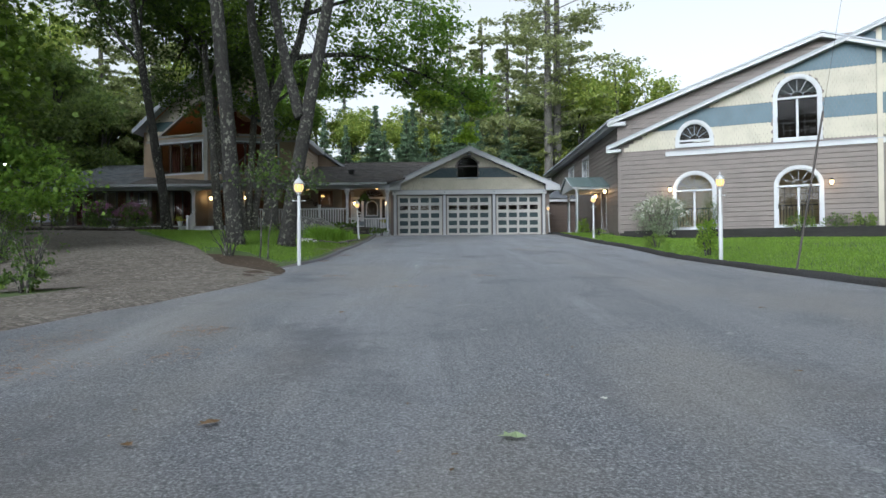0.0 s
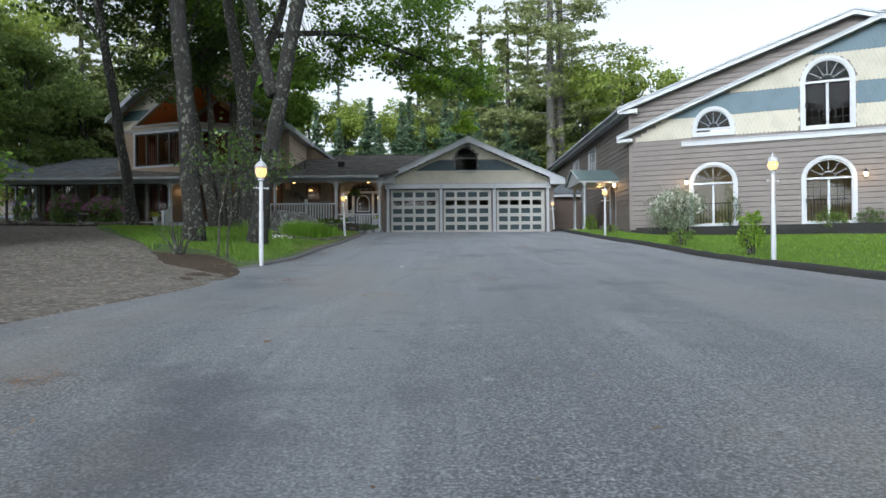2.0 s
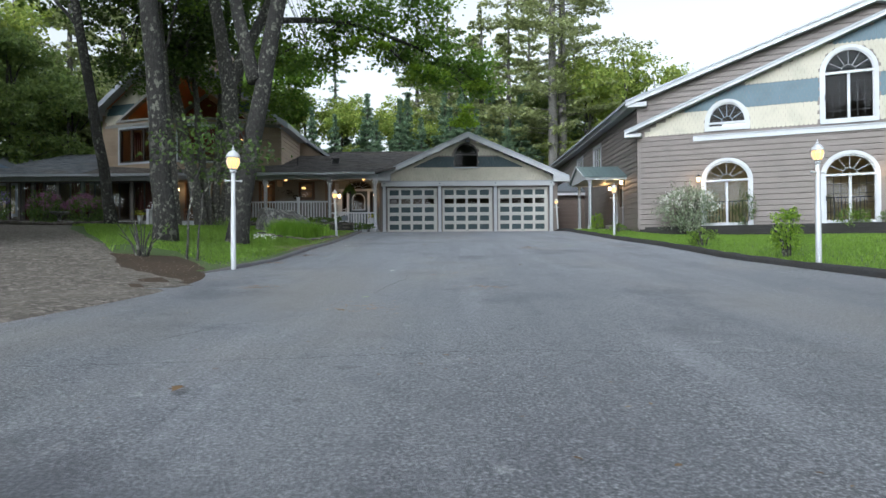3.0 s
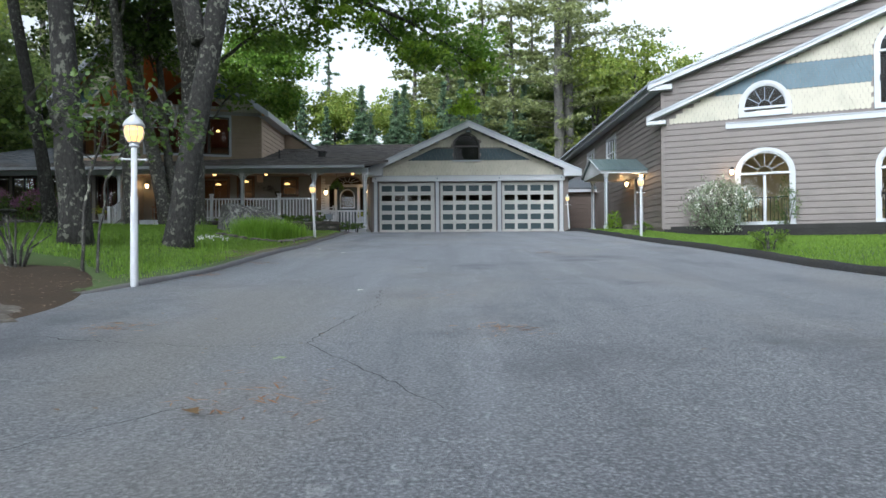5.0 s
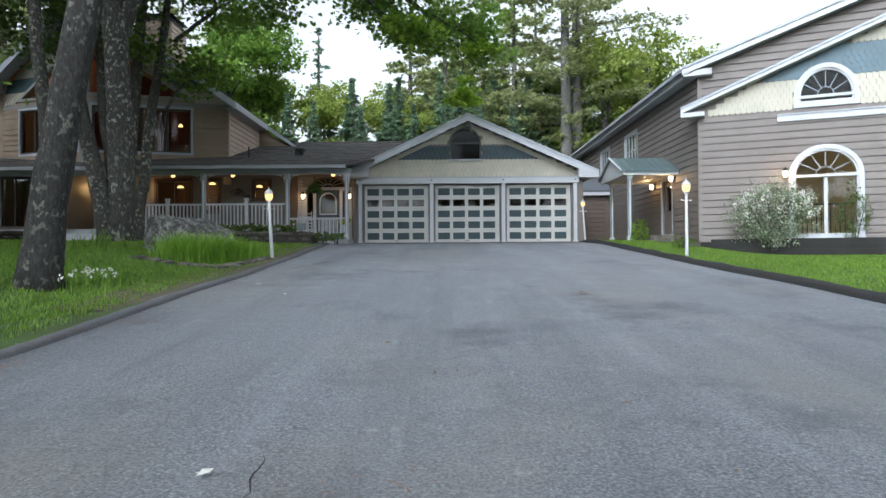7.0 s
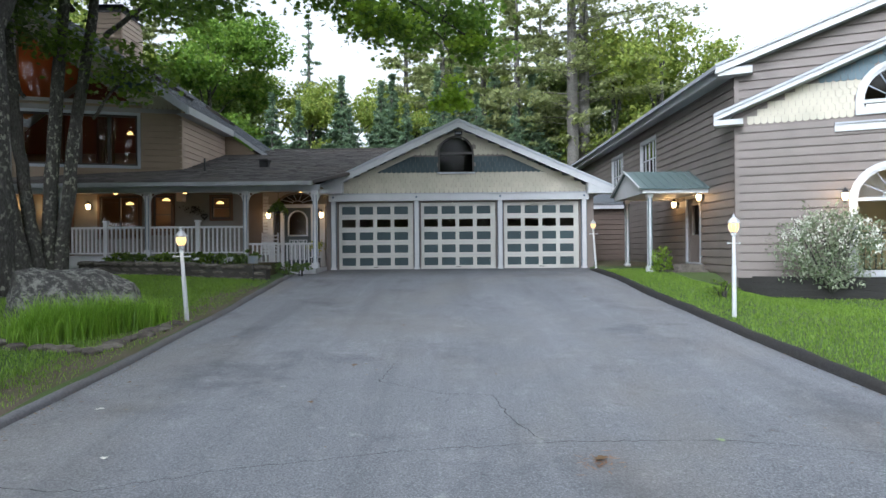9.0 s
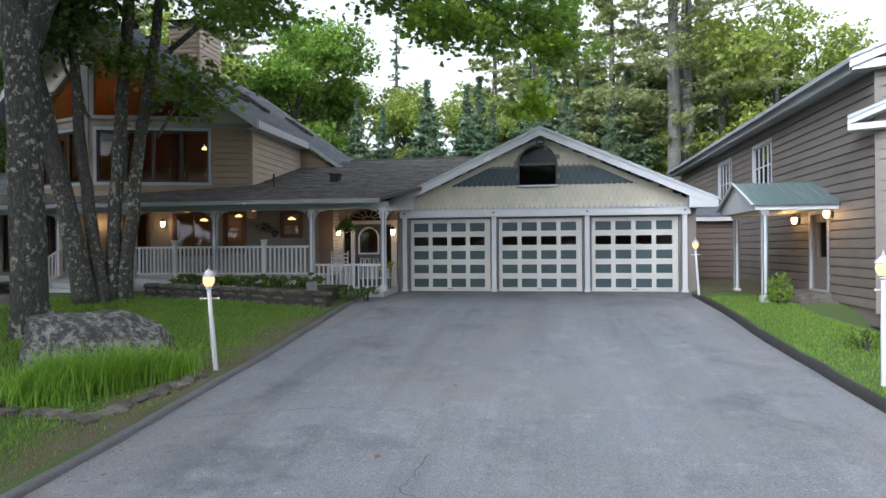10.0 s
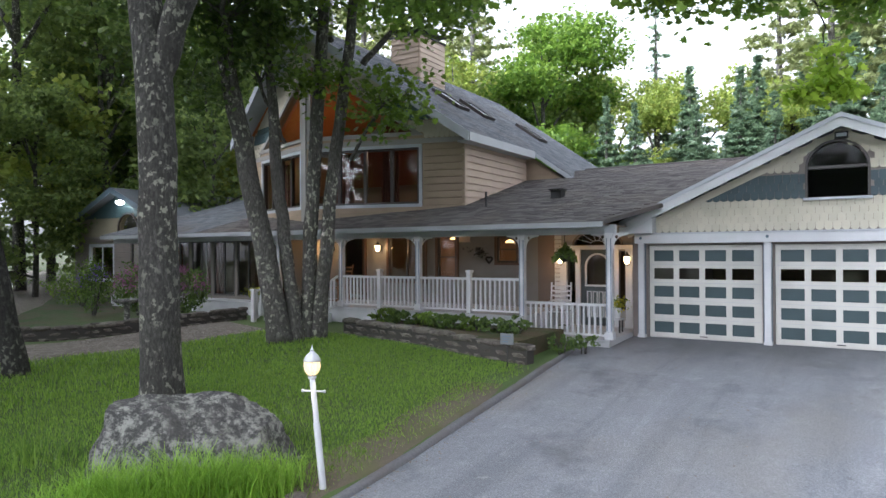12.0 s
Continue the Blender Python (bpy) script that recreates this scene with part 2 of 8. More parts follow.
TAUPE = paint("taupe_siding", (0.195, 0.166, 0.151), 0.6, 0.06)
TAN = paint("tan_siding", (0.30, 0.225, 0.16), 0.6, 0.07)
# the tan siding again, paler: light on the side faces put into the colour
LITTAN = paint("lit_tan_siding", (0.56, 0.44, 0.345), 0.6, 0.06)
CREAM = paint("cream_shingle", (0.49, 0.455, 0.365), 0.6, 0.07)
TEAL = paint("teal_shingle", (0.095, 0.148, 0.180), 0.55, 0.14)
GTEAL = paint("garage_teal_shingle", (0.038, 0.064, 0.076), 0.6, 0.14)
DKTEAL = paint("dark_teal_shingle", (0.045, 0.085, 0.095), 0.55, 0.14)
DOORWHITE = paint("door_off_white", (0.52, 0.51, 0.475), 0.5, 0.05, 0.08)
WHITE = paint("white_paint", (0.52, 0.53, 0.55), 0.45, 0.04, 0.08)
GREYW = paint("grey_white_trim", (0.40, 0.42, 0.46), 0.45, 0.05)
# grey-white trim darkened: tree shade on the house front put into the paint
TRIMSHADE = paint("shaded_house_trim", (0.27, 0.26, 0.245), 0.5, 0.05)
BLUEGREY = paint("blue_grey_trim", (0.12, 0.165, 0.22), 0.5, 0.05)
DARKFR = paint("dark_window_frame", (0.035, 0.028, 0.026), 0.4, 0.05)
PANELTEAL = paint("teal_door_panel", (0.034, 0.060, 0.068), 0.6, 0.06)
PORCHWALL = paint("porch_wall", (0.19, 0.185, 0.172), 0.6, 0.04)
PORCHBROWN = paint("porch_brown_wall", (0.155, 0.118, 0.094), 0.6, 0.05)
DECK = paint("porch_deck", (0.42, 0.43, 0.44), 0.6, 0.06)
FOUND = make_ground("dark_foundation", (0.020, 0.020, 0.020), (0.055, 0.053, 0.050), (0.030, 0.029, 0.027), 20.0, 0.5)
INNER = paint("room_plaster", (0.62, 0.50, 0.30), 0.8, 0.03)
# dark colour stands in for the dimness of unlit rooms
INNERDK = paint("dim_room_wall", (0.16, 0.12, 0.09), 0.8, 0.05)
ORANGE = paint("orange_wood_ceiling", (0.52, 0.17, 0.055), 0.45, 0.12)
CURTAIN = paint("red_brown_curtain", (0.11, 0.034, 0.024), 0.8, 0.1)
METALGREEN = plain("green_metal_roof", (0.15, 0.205, 0.205), 0.35, 0.3)
BLACK = plain("black_metal", (0.02, 0.02, 0.022), 0.5)
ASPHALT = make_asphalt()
KERBL = make_ground("worn_kerb_asphalt", (0.07, 0.07, 0.076), (0.24, 0.24, 0.25), (0.14, 0.13, 0.125), 30.0, 1.0)
KERB = make_ground("kerb_asphalt", (0.016, 0.016, 0.018), (0.075, 0.073, 0.073), (0.045, 0.042, 0.038), 30.0, 1.0)
GRAVEL = make_gravel()
DIRT = make_ground("worn_dirt", (0.075, 0.063, 0.045), (0.20, 0.17, 0.13), (0.11, 0.115, 0.055), 40.0, 0.9)
LAWN = make_lawn()
MULCH = make_ground("mulch", (0.03, 0.022, 0.016), (0.12, 0.09, 0.066), (0.06, 0.046, 0.034), 30.0, 1.0)
FOREST = make_ground("forest_floor", (0.05, 0.04, 0.025), (0.12, 0.095, 0.06), (0.04, 0.06, 0.02), 14.0, 0.9)
BARK = make_bark("bark", 0.72)
# darker bark; the backlit shade on these trunks is put into the colour too
BARKD = make_bark("dark_backlit_bark", 0.42, 0.42)
BARKL = make_bark("lichened_bark", 1.0, 0.9)
BARKP = make_bark("pine_bark", 1.5, 0.2)
GRANITE = make_granite()
FIELD = make_rock("field_stone", (0.035, 0.030, 0.026), (0.15, 0.13, 0.11), (0.22, 0.20, 0.17), 2.6)
MORTAR = plain("mortar", (0.05, 0.045, 0.04), 0.95)
SHINGLE = make_roof("asphalt_shingle", (0.046, 0.042, 0.041), (0.165, 0.150, 0.142))
SHINGLEB = make_roof("blue_grey_shingle", (0.080, 0.088, 0.10), (0.20, 0.215, 0.235))
GLASS = make_glass("window_glass")
# tint and gloss lowered: sky reflection and room light are dimmed in the glass
DIMGLASS = make_glass("dim_glass", (0.45, 0.47, 0.47), 0.3)
LEAF = leafy("maple_leaf", (0.075, 0.130, 0.018), (0.260, 0.390, 0.048), 0.5)
LEAFB = leafy("bright_leaf", (0.130, 0.235, 0.028), (0.430, 0.600, 0.070), 0.6)
LEAFM = leafy("summer_leaf", (0.105, 0.200, 0.032), (0.350, 0.520, 0.080), 0.6)
# brighter maple leaf, with the light on the hanging sprays put into the colour
LEAFLIT = leafy("lit_maple_leaf", (0.24, 0.38, 0.035), (0.62, 0.80, 0.11), 0.6)
LEAFD = leafy("shade_leaf", (0.056, 0.101, 0.025), (0.177, 0.266, 0.049))
NEEDLE = leafy("pine_needle", (0.213, 0.250, 0.106), (0.525, 0.562, 0.250), 0.55)
SPRUCE = leafy("spruce_needle", (0.121, 0.196, 0.128), (0.338, 0.446, 0.257), 0.5)
WOOD1 = leafy("wood_leaf", (0.213, 0.300, 0.062), (0.575, 0.620, 0.150), 0.6)
WOOD2 = leafy("shady_wood_leaf", (0.119, 0.181, 0.056), (0.362, 0.450, 0.125), 0.6)
BLADE = leafy("grass_blade", (0.115, 0.215, 0.024), (0.365, 0.55, 0.08), 0.5)
IRIS = leafy("iris_blade", (0.17, 0.32, 0.035), (0.46, 0.70, 0.10), 0.55)
SILVER = leafy("silver_leaf", (0.10, 0.15, 0.06), (0.60, 0.64, 0.50), 0.3)
PINK = leafy("pink_petal", (0.20, 0.07, 0.15), (0.42, 0.19, 0.32), 0.3)
PETAL = leafy("white_petal", (0.7, 0.7, 0.62), (0.85, 0.85, 0.8), 0.3)
BULB = glow("warm_bulb", (1.0, 0.55, 0.17), 3.2)
TUBE = glow("white_tube", (1.0, 0.95, 0.82), 6.0)
LAMPGLASS = glow("lit_lantern_glass", (1.0, 0.57, 0.17), 2.3)
SCONCEGLASS = glow("bright_lantern_glass", (1.0, 0.68, 0.32), 9.0)

# ---------------- building tools ----------------
def link_mesh(name, bm, mat, smooth=False):
    me = bpy.data.meshes.new(name)
    bm.to_mesh(me)
    bm.free()
    me.materials.append(mat)
    if smooth:
        me.shade_smooth()
    return me


def part(name, bm, mat, parent, label="", smooth=False):
    """One mesh under a thing or a part, its coordinates in the world."""
    ob = new(name, bm if isinstance(bm, bpy.types.Mesh) else link_mesh(name, bm, mat, smooth))
    ob.parent = parent
    root = parent
    while root.parent:
        root = root.parent
    if parent is root:
        ob.matrix_parent_inverse = root.matrix_basis.inverted()
    if label:
        tagged(ob, label)
    return ob


def sub(name, parent):
    """A part that only gathers its pieces: an Empty."""
    e = new(name)
    e.empty_display_size = 0.1
    e.parent = parent
    if not parent.parent:
        e.matrix_parent_inverse = parent.matrix_basis.inverted()
    return e


def thing(name, x, y, z, label, category, group="", kind=""):
    e = new(name)
    e.empty_display_size = 0.2
    e.matrix_basis = pose(x, y, z)
    return tagged(e, label, category, group, kind)


def solid(name, bm, mat, label, category, group="", kind="", smooth=False):
    """A thing that is one mesh."""
    return tagged(new(name, link_mesh(name, bm, mat, smooth)), label, category, group, kind)


def bme():
    return bmesh.new()


IDENT = Matrix.Identity(4)


def bx(bm, F, u0, u1, n0, n1, z0, z1):
    """A box in the frame F: along the wall, out of it, up."""
    v = [bm.verts.new(F @ Vector((u, n, z))) for z in (z0, z1) for n in (n0, n1) for u in (u0, u1)]
    for q in ((0, 1, 3, 2), (4, 6, 7, 5), (0, 4, 5, 1), (2, 3, 7, 6), (0, 2, 6, 4), (1, 5, 7, 3)):
        bm.faces.new([v[i] for i in q])
    return v


def tidy(bm):
    bmesh.ops.recalc_face_normals(bm, faces=bm.faces)
    return bm


def wall_frame(ax, ay, bx_, by_, z=0.0):
    """Frame of a wall whose foot runs from a to b, left to right as seen from outside."""
    u = Vector((bx_ - ax, by_ - ay, 0)).normalized()
    n = u.cross(Vector((0, 0, 1)))
    return Matrix(((u.x, n.x, 0, ax), (u.y, n.y, 0, ay), (0, 0, 1, z), (0, 0, 0, 1))), math.hypot(bx_ - ax, by_ - ay)


def slab(bm, F, outer, holes, n0, n1):
    """A plate with holes, from n0 (back) to n1 (front) of the frame; outlines are (u, z) lists."""
    from_loops = [outer] + list(holes)
    polys = [[Vector((u, z, 0)) for u, z in lp] for lp in from_loops]
    tris = tessellate(polys)
    flat = [p for lp in from_loops for p in lp]
    rows = []
    for n in (n0, n1):
        rows.append([bm.verts.new(F @ Vector((u, n, z))) for u, z in flat])
    for vs in rows:
        for t in tris:
            try:
                bm.faces.new([vs[i] for i in t])
            except ValueError:
                pass
    k = 0
    for lp in from_loops:
        for i in range(len(lp)):
            a, b = k + i, k + (i + 1) % len(lp)
            bm.faces.new((rows[0][a], rows[0][b], rows[1][b], rows[1][a]))
        k += len(lp)
    return tidy(bm)


def tessellate(polys):
    from mathutils.geometry import tessellate_polygon
    return tessellate_polygon(polys)


def rect(u0, u1, z0, z1):
    return [(u0, z0), (u1, z0), (u1, z1), (u0, z1)]


def arch(u0, u1, z0, zs, ztop, seg=14):
    """An opening with a rounded head that springs at zs."""
    c, r = (u0 + u1) / 2, (u1 - u0) / 2
    pts = [(u0, z0), (u1, z0)] if zs > z0 + 1e-6 else []
    return pts + [(c + r * math.cos(math.pi * i / seg), zs + (ztop - zs) * math.sin(math.pi * i / seg)) for i in range(seg + 1)]


def grow(lp, d):
    """The outline lp moved outwards by d (about its middle, for convex outlines)."""
    n, out = len(lp), []
    area = sum(lp[i][0] * lp[(i + 1) % n][1] - lp[(i + 1) % n][0] * lp[i][1] for i in range(n))
    s = 1 if area > 0 else -1
    for i in range(n):
        a, b, c = Vector(lp[i - 1]), Vector(lp[i]), Vector(lp[(i + 1) % n])
        e1, e2 = (b - a).normalized(), (c - b).normalized()
        n1, n2 = Vector((e1.y, -e1.x)) * s, Vector((e2.y, -e2.x)) * s
        m = n1 + n2
        m = m / max(0.35, m.length_squared) * 2 if m.length > 1e-6 else n1
        out.append((b.x + m.x * d, b.y + m.y * d))
    return out


def ring(bm, F, lp, w, n0, n1):
    """A frame of width w round the outline lp."""
    return slab(bm, F, grow(lp, w), [lp], n0, n1)


def spans(lp, z):
    """The stretches of u in which the height z lies inside the outline."""
    xs = []
    for i in range(len(lp)):
        (u0, z0), (u1, z1) = lp[i], lp[(i + 1) % len(lp)]
        if (z0 <= z) != (z1 <= z):
            xs.append(u0 + (u1 - u0) * (z - z0) / (z1 - z0))
    xs.sort()
    return list(zip(xs[::2], xs[1::2]))


def minus(a, b):
    out = []
    for s, e in a:
        cur = [(s, e)]
        for x, y in b:
            nxt = []
            for p, q in cur:
                if y <= p or x >= q:
                    nxt.append((p, q))
                else:
                    if x > p:
                        nxt.append((p, x))
                    if y < q:
                        nxt.append((y, q))
            cur = nxt
        out += cur
    return [(p, q) for p, q in out if q - p > 0.03]


def free(outer, holes, z):
    r = spans(outer, z)
    for h in holes:
        r = minus(r, spans(h, z))
    return r


def clapboards(F, outer, holes, mat, parent, step=0.2, n=0.0, name="clapboard"):
    """Horizontal boards, each lapping over the one below, cut round the holes."""
    zs = [z for _, z in outer]
    z = min(zs)
    while z < max(zs) - 0.02:
        top = min(z + step, max(zs))
        lo, hi = free(outer, holes, z + 0.012), free(outer, holes, top - 0.012)
        md = free(outer, holes, (z + top) / 2)
        rows = zip(lo, hi) if len(lo) == len(hi) == len(md) else zip(md, md)
        for (a, b), (c, d) in rows:
            bm = bme()
            v = [bm.verts.new(F @ Vector(p)) for p in (
                (a, n - 0.01, z), (b, n - 0.01, z), (b, n + 0.046, z - 0.008), (a, n + 0.046, z - 0.008),
                (c, n - 0.01, top), (d, n - 0.01, top), (d, n + 0.002, top), (c, n + 0.002, top),
                (d, n + 0.002, top - 0.026), (c, n + 0.002, top - 0.026), (d, n + 0.036, top - 0.036), (c, n + 0.036, top - 0.036))]
            for q in ((0, 1, 2, 3), (4, 7, 6, 5), (3, 2, 10, 11), (11, 10, 8, 9), (9, 8, 6, 7), (0, 4, 5, 1), (0, 3, 11, 9, 7, 4), (1, 5, 6, 8, 10, 2)):
                bm.faces.new([v[i] for i in q])
            part(name, tidy(bm), mat, parent)
        z += step


def scale_mesh(w, h, mat):
    """One shingle with a rounded foot."""
    bm = bme()
    pts = [(-w / 2, h * 1.25), (-w / 2, h * 0.38)] + [(-w / 2 * math.cos(math.pi * i / 6), h * 0.38 * (1 - math.sin(math.pi * i / 6))) for i in range(1, 6)] + [(w / 2, h * 0.38), (w / 2, h * 1.25)]
    tilt = lambda z: 0.020 - 0.014 * z / (h * 1.25)
    f = [bm.verts.new((u, tilt(z), z)) for u, z in pts]
    b = [bm.verts.new((u, -0.004, z)) for u, z in pts]
    bm.faces.new(f)
    for i in range(len(pts) - 1):
        bm.faces.new((f[i], f[i + 1], b[i + 1], b[i]))
    return link_mesh("shingle", tidy(bm), mat)


def scallops(F, outer, holes, mat, parent, w=0.15, h=0.16, n=0.0, single=0, gaps=0.006):
    """Rows of round-footed shingles: the first `single` as pieces, the rest in one mesh."""
    rng = random.Random(5)
    me = scale_mesh(w - gaps, h, mat)
    base = [v.co.copy() for v in me.vertices]
    faces = [tuple(p.vertices) for p in me.polygons]
    vs, fs, made, r = [], [], 0, 0
    zs = [z for _, z in outer]
    us = [u for u, _ in outer]
    z = min(zs)
    while z < max(zs):
        u = min(us) + (w / 2 if r % 2 else 0)
        while u <= max(us):
            ok = any(a - 0.01 <= u - w * 0.25 and u + w * 0.25 <= b + 0.01 for a, b in free(outer, holes, z + h * 0.7))
            if ok:
                m = F @ Matrix.Translation((u, n + rng.uniform(0, 0.004), z + rng.uniform(-0.004, 0.004)))
                if made < single:
                    o = part("shingle", me, mat, parent)
                    o.matrix_basis = m
                else:
                    k = len(vs)
                    vs += [m @ c for c in base]
                    fs += [tuple(k + i for i in f) for f in faces]
                made += 1
            u += w
        z += h
        r += 1
    if fs:
        me2 = bpy.data.meshes.new("shingle_field")
        me2.from_pydata(vs, [], fs)
        me2.materials.append(mat)
        o = part("shingle_field", me2, mat, parent)
        tagged(o, kind="stuff")


def tube(bm, pts, radii, sides=8, cap=True):
    """A tapered tube along points."""
    pts = [Vector(p) for p in pts]
    rings, ref = [], None
    for i, p in enumerate(pts):
        d = (pts[min(i + 1, len(pts) - 1)] - pts[max(i - 1, 0)]).normalized()
        if ref is None:
            ref = Vector((1, 0, 0)) if abs(d.x) < 0.8 else Vector((0, 1, 0))
        a = (ref - d * ref.dot(d)).normalized()
        ref = a
        b = d.cross(a)
        r = radii[i] if hasattr(radii, "__len__") else radii
        rings.append([bm.verts.new(p + (a * math.cos(2 * math.pi * k / sides) + b * math.sin(2 * math.pi * k / sides)) * r) for k in range(sides)])
    for r0, r1 in zip(rings, rings[1:]):
        for k in range(sides):
            bm.faces.new((r0[k], r0[(k + 1) % sides], r1[(k + 1) % sides], r1[k]))
    if cap:
        bm.faces.new(rings[0][::-1])
        bm.faces.new(rings[-1])
    return bm


def lathe(bm, x, y, z, profile, sides=12):
    """A turned body: profile of (radius, height)."""
    rings = [[bm.verts.new((x + max(r, 0.001) * math.cos(2 * math.pi * k / sides), y + max(r, 0.001) * math.sin(2 * math.pi * k / sides), z + h)) for k in range(sides)] for r, h in profile]
    for r0, r1 in zip(rings, rings[1:]):
        for k in range(sides):
            bm.faces.new((r0[k], r0[(k + 1) % sides], r1[(k + 1) % sides], r1[k]))
    bm.faces.new(rings[0][::-1])
    bm.faces.new(rings[-1])
    return bm


def scatter_mesh(name, template, pos, rots, sizes, mat):
    """Many copies of one flat polygon in one mesh. template k x 3, pos n x 3, rots n x 3 x 3, sizes n or n x 3."""
    n, k = len(pos), len(template)
    sizes = np.asarray(sizes, float)
    if sizes.ndim == 1:
        sizes = sizes[:, None].repeat(3, 1)
    v = np.einsum("nij,nkj->nki", rots, template[None] * sizes[:, None, :]) + np.asarray(pos)[:, None, :]
    me = bpy.data.meshes.new(name)
    me.vertices.add(n * k)
    me.vertices.foreach_set("co", v.reshape(-1).astype(np.float32))
    me.loops.add(n * k)
    me.loops.foreach_set("vertex_index", np.arange(n * k, dtype=np.int32))
    me.polygons.add(n)
    me.polygons.foreach_set("loop_start", np.arange(0, n * k, k, dtype=np.int32))
    me.update(calc_edges=True)
    me.materials.append(mat)
    return me


def turns(n, rng, up=0.0):
    """Random rotations; up: 0 to 1, how far the faces lie flat."""
    yaw = rng.uniform(0, 2 * np.pi, n)
    tip = rng.normal(0, 1, n) * (1.4 - up)
    rol = rng.normal(0, 1, n) * (1.4 - up)
    cy, sy, ct, st, cr, sr = np.cos(yaw), np.sin(yaw), np.cos(tip), np.sin(tip), np.cos(rol), np.sin(rol)
    o, i = np.zeros(n), np.ones(n)
    rz = np.stack([cy, -sy, o, sy, cy, o, o, o, i], 1).reshape(n, 3, 3)
    rx = np.stack([i, o, o, o, ct, -st, o, st, ct], 1).reshape(n, 3, 3)
    ry = np.stack([cr, o, sr, o, i, o, -sr, o, cr], 1).reshape(n, 3, 3)
    return rz @ rx @ ry


MAPLE = np.array([(0, -0.5, 0), (0.48, -0.28, 0.06), (0.26, 0.0, 0.02), (0.42, 0.3, 0.05), (0.13, 0.2, 0.0), (0, 0.58, -0.03), (-0.13, 0.2, 0.0), (-0.42, 0.3, 0.05), (-0.26, 0.0, 0.02), (-0.48, -0.28, 0.06)])
OVAL = np.array([(0, -0.5, 0), (0.22, -0.15, 0.04), (0.2, 0.2, 0.04), (0, 0.5, -0.03), (-0.2, 0.2, 0.04), (-0.22, -0.15, 0.04)])
TUFT = np.array([(0, -0.5, 0), (0.36, 0.12, 0.05), (0.10, 0.10, 0), (0.05, 0.55, -0.05), (-0.10, 0.12, 0), (-0.36, 0.18, 0.05)])

# ---------------- ground, driveway, kerbs ----------------
GROUND_Y = (-60, 0, 3.2, 7, 11.4, 16.4, 19.7, 22.3, 27.7, 31, 35.5, 60, 200)
GROUND_Z = (-5.0, -2.25, -2.06, -1.76, -1.5, -1.2, -0.94, -0.78, -0.37, -0.16, 0.0, 0.3, 3.0)


def smooth(a, b, x):
    t = min(1.0, max(0.0, (x - a) / (b - a)))
    return t * t * (3 - 2 * t)


def slope(y):
    return float(np.interp(y, GROUND_Y, GROUND_Z))


LEFT_Y = (-60, -8, 0, 3, 6.6, 9.4, 11.1, 13.6, 14.6, 16.0, 20.5, 26.5, 30.0, 32.0, 33.4, 36.0)
LEFT_X = (-30, -16, -8.5, -6.2, -4.55, -4.0, -3.4, -3.45, -3.2, -3.05, -3.05, -3.1, -3.3, -3.45, -3.6, -3.0)
RIGHT_Y = (-60, -8, 0, 5, 9.2, 12, 15.2, 17, 21, 24, 28, 34.5, 36.0)
RIGHT_X = (24, 13, 9.0, 7.3, 6.15, 5.72, 5.5, 5.45, 5.36, 5.25, 5.12, 5.3, 5.5)


def left_edge(y):
    return float(np.interp(y, LEFT_Y, LEFT_X))


def right_edge(y):
    return float(np.interp(y, RIGHT_Y, RIGHT_X))


def height(x, y):
    """Height of the land: a steady rise to the garage, the lawns a little higher than the driveway."""
    z = slope(y)
    le, re = left_edge(y), right_edge(y)
    if x < le:
        z += smooth(9, 17, y) * (0.055 * smooth(0.02, 0.2, le - x) + 0.35 * (1 - 0.8 * smooth(24.5, 29.5, y)) * smooth(0.5, 3.4, le - x)) + 0.12 * (1 - 0.6 * smooth(24.5, 29.5, y)) * smooth(2, 12, le - x)
        z += 0.6 * smooth(25, 60, le - x)
    elif x > re:
        z += smooth(2, 9, y) * (0.05 * smooth(0.02, 0.2, x - re) + 0.13 * smooth(0.1, 2.5, x - re) * (1 - smooth(17, 25, y)))
        low = smooth(6.6, 8.4, x) * smooth(20, 26, y) * (1 - smooth(30.5, 32.0, y))
        z += (min(z, -0.57) - z) * low
    else:
        z -= 0.06
    return z + 0.02 * noise.noise(Vector((x * 0.5, y * 0.5, 0)))


def sheet(name, xs, ys, zf, mat, label, category):
    bm = bme()
    vs = [[bm.verts.new((x, y, zf(x, y))) for x in xs] for y in ys]
    for r0, r1 in zip(vs, vs[1:]):
        for i in range(len(xs) - 1):
            bm.faces.new((r0[i], r0[i + 1], r1[i + 1], r1[i]))
    return solid(name, bm, mat, label, category, kind="structure", smooth=True)


near_x = [-400, -200, -110, -80, -60, -50] + [-44 + 0.5 * i for i in range(80)] + [-4.1 + 0.08 * i for i in range(18)] + [-2.5 + 0.5 * i for i in range(15)] + [4.9 + 0.08 * i for i in range(34)] + [8 + 0.5 * i for i in range(37)] + [28, 34, 45, 60, 90, 200, 400]
near_y = [-300, -150, -80, -50, -35, -25, -18, -12, -8] + [-5 + 0.5 * i for i in range(91)] + [42, 45, 50, 56, 64, 75, 90, 120, 180, 300, 600]
sheet("ground", near_x, near_y, height, LAWN, "rising lawn of short green grass", "ground")

# asphalt driveway
bm = bme()
rows = []
for k in range(161):
    y = -45 + 0.5034 * k
    le, re = left_edge(y) - 0.02, right_edge(y) + 0.02
    row = []
    for i in range(25):
        x = le + (re - le) * i / 24
        row.append(bm.verts.new((x, y, slope(y) + 0.018 * noise.noise(Vector((x * 0.35, y * 0.35, 3))) + 0.004)))
    rows.append(row)
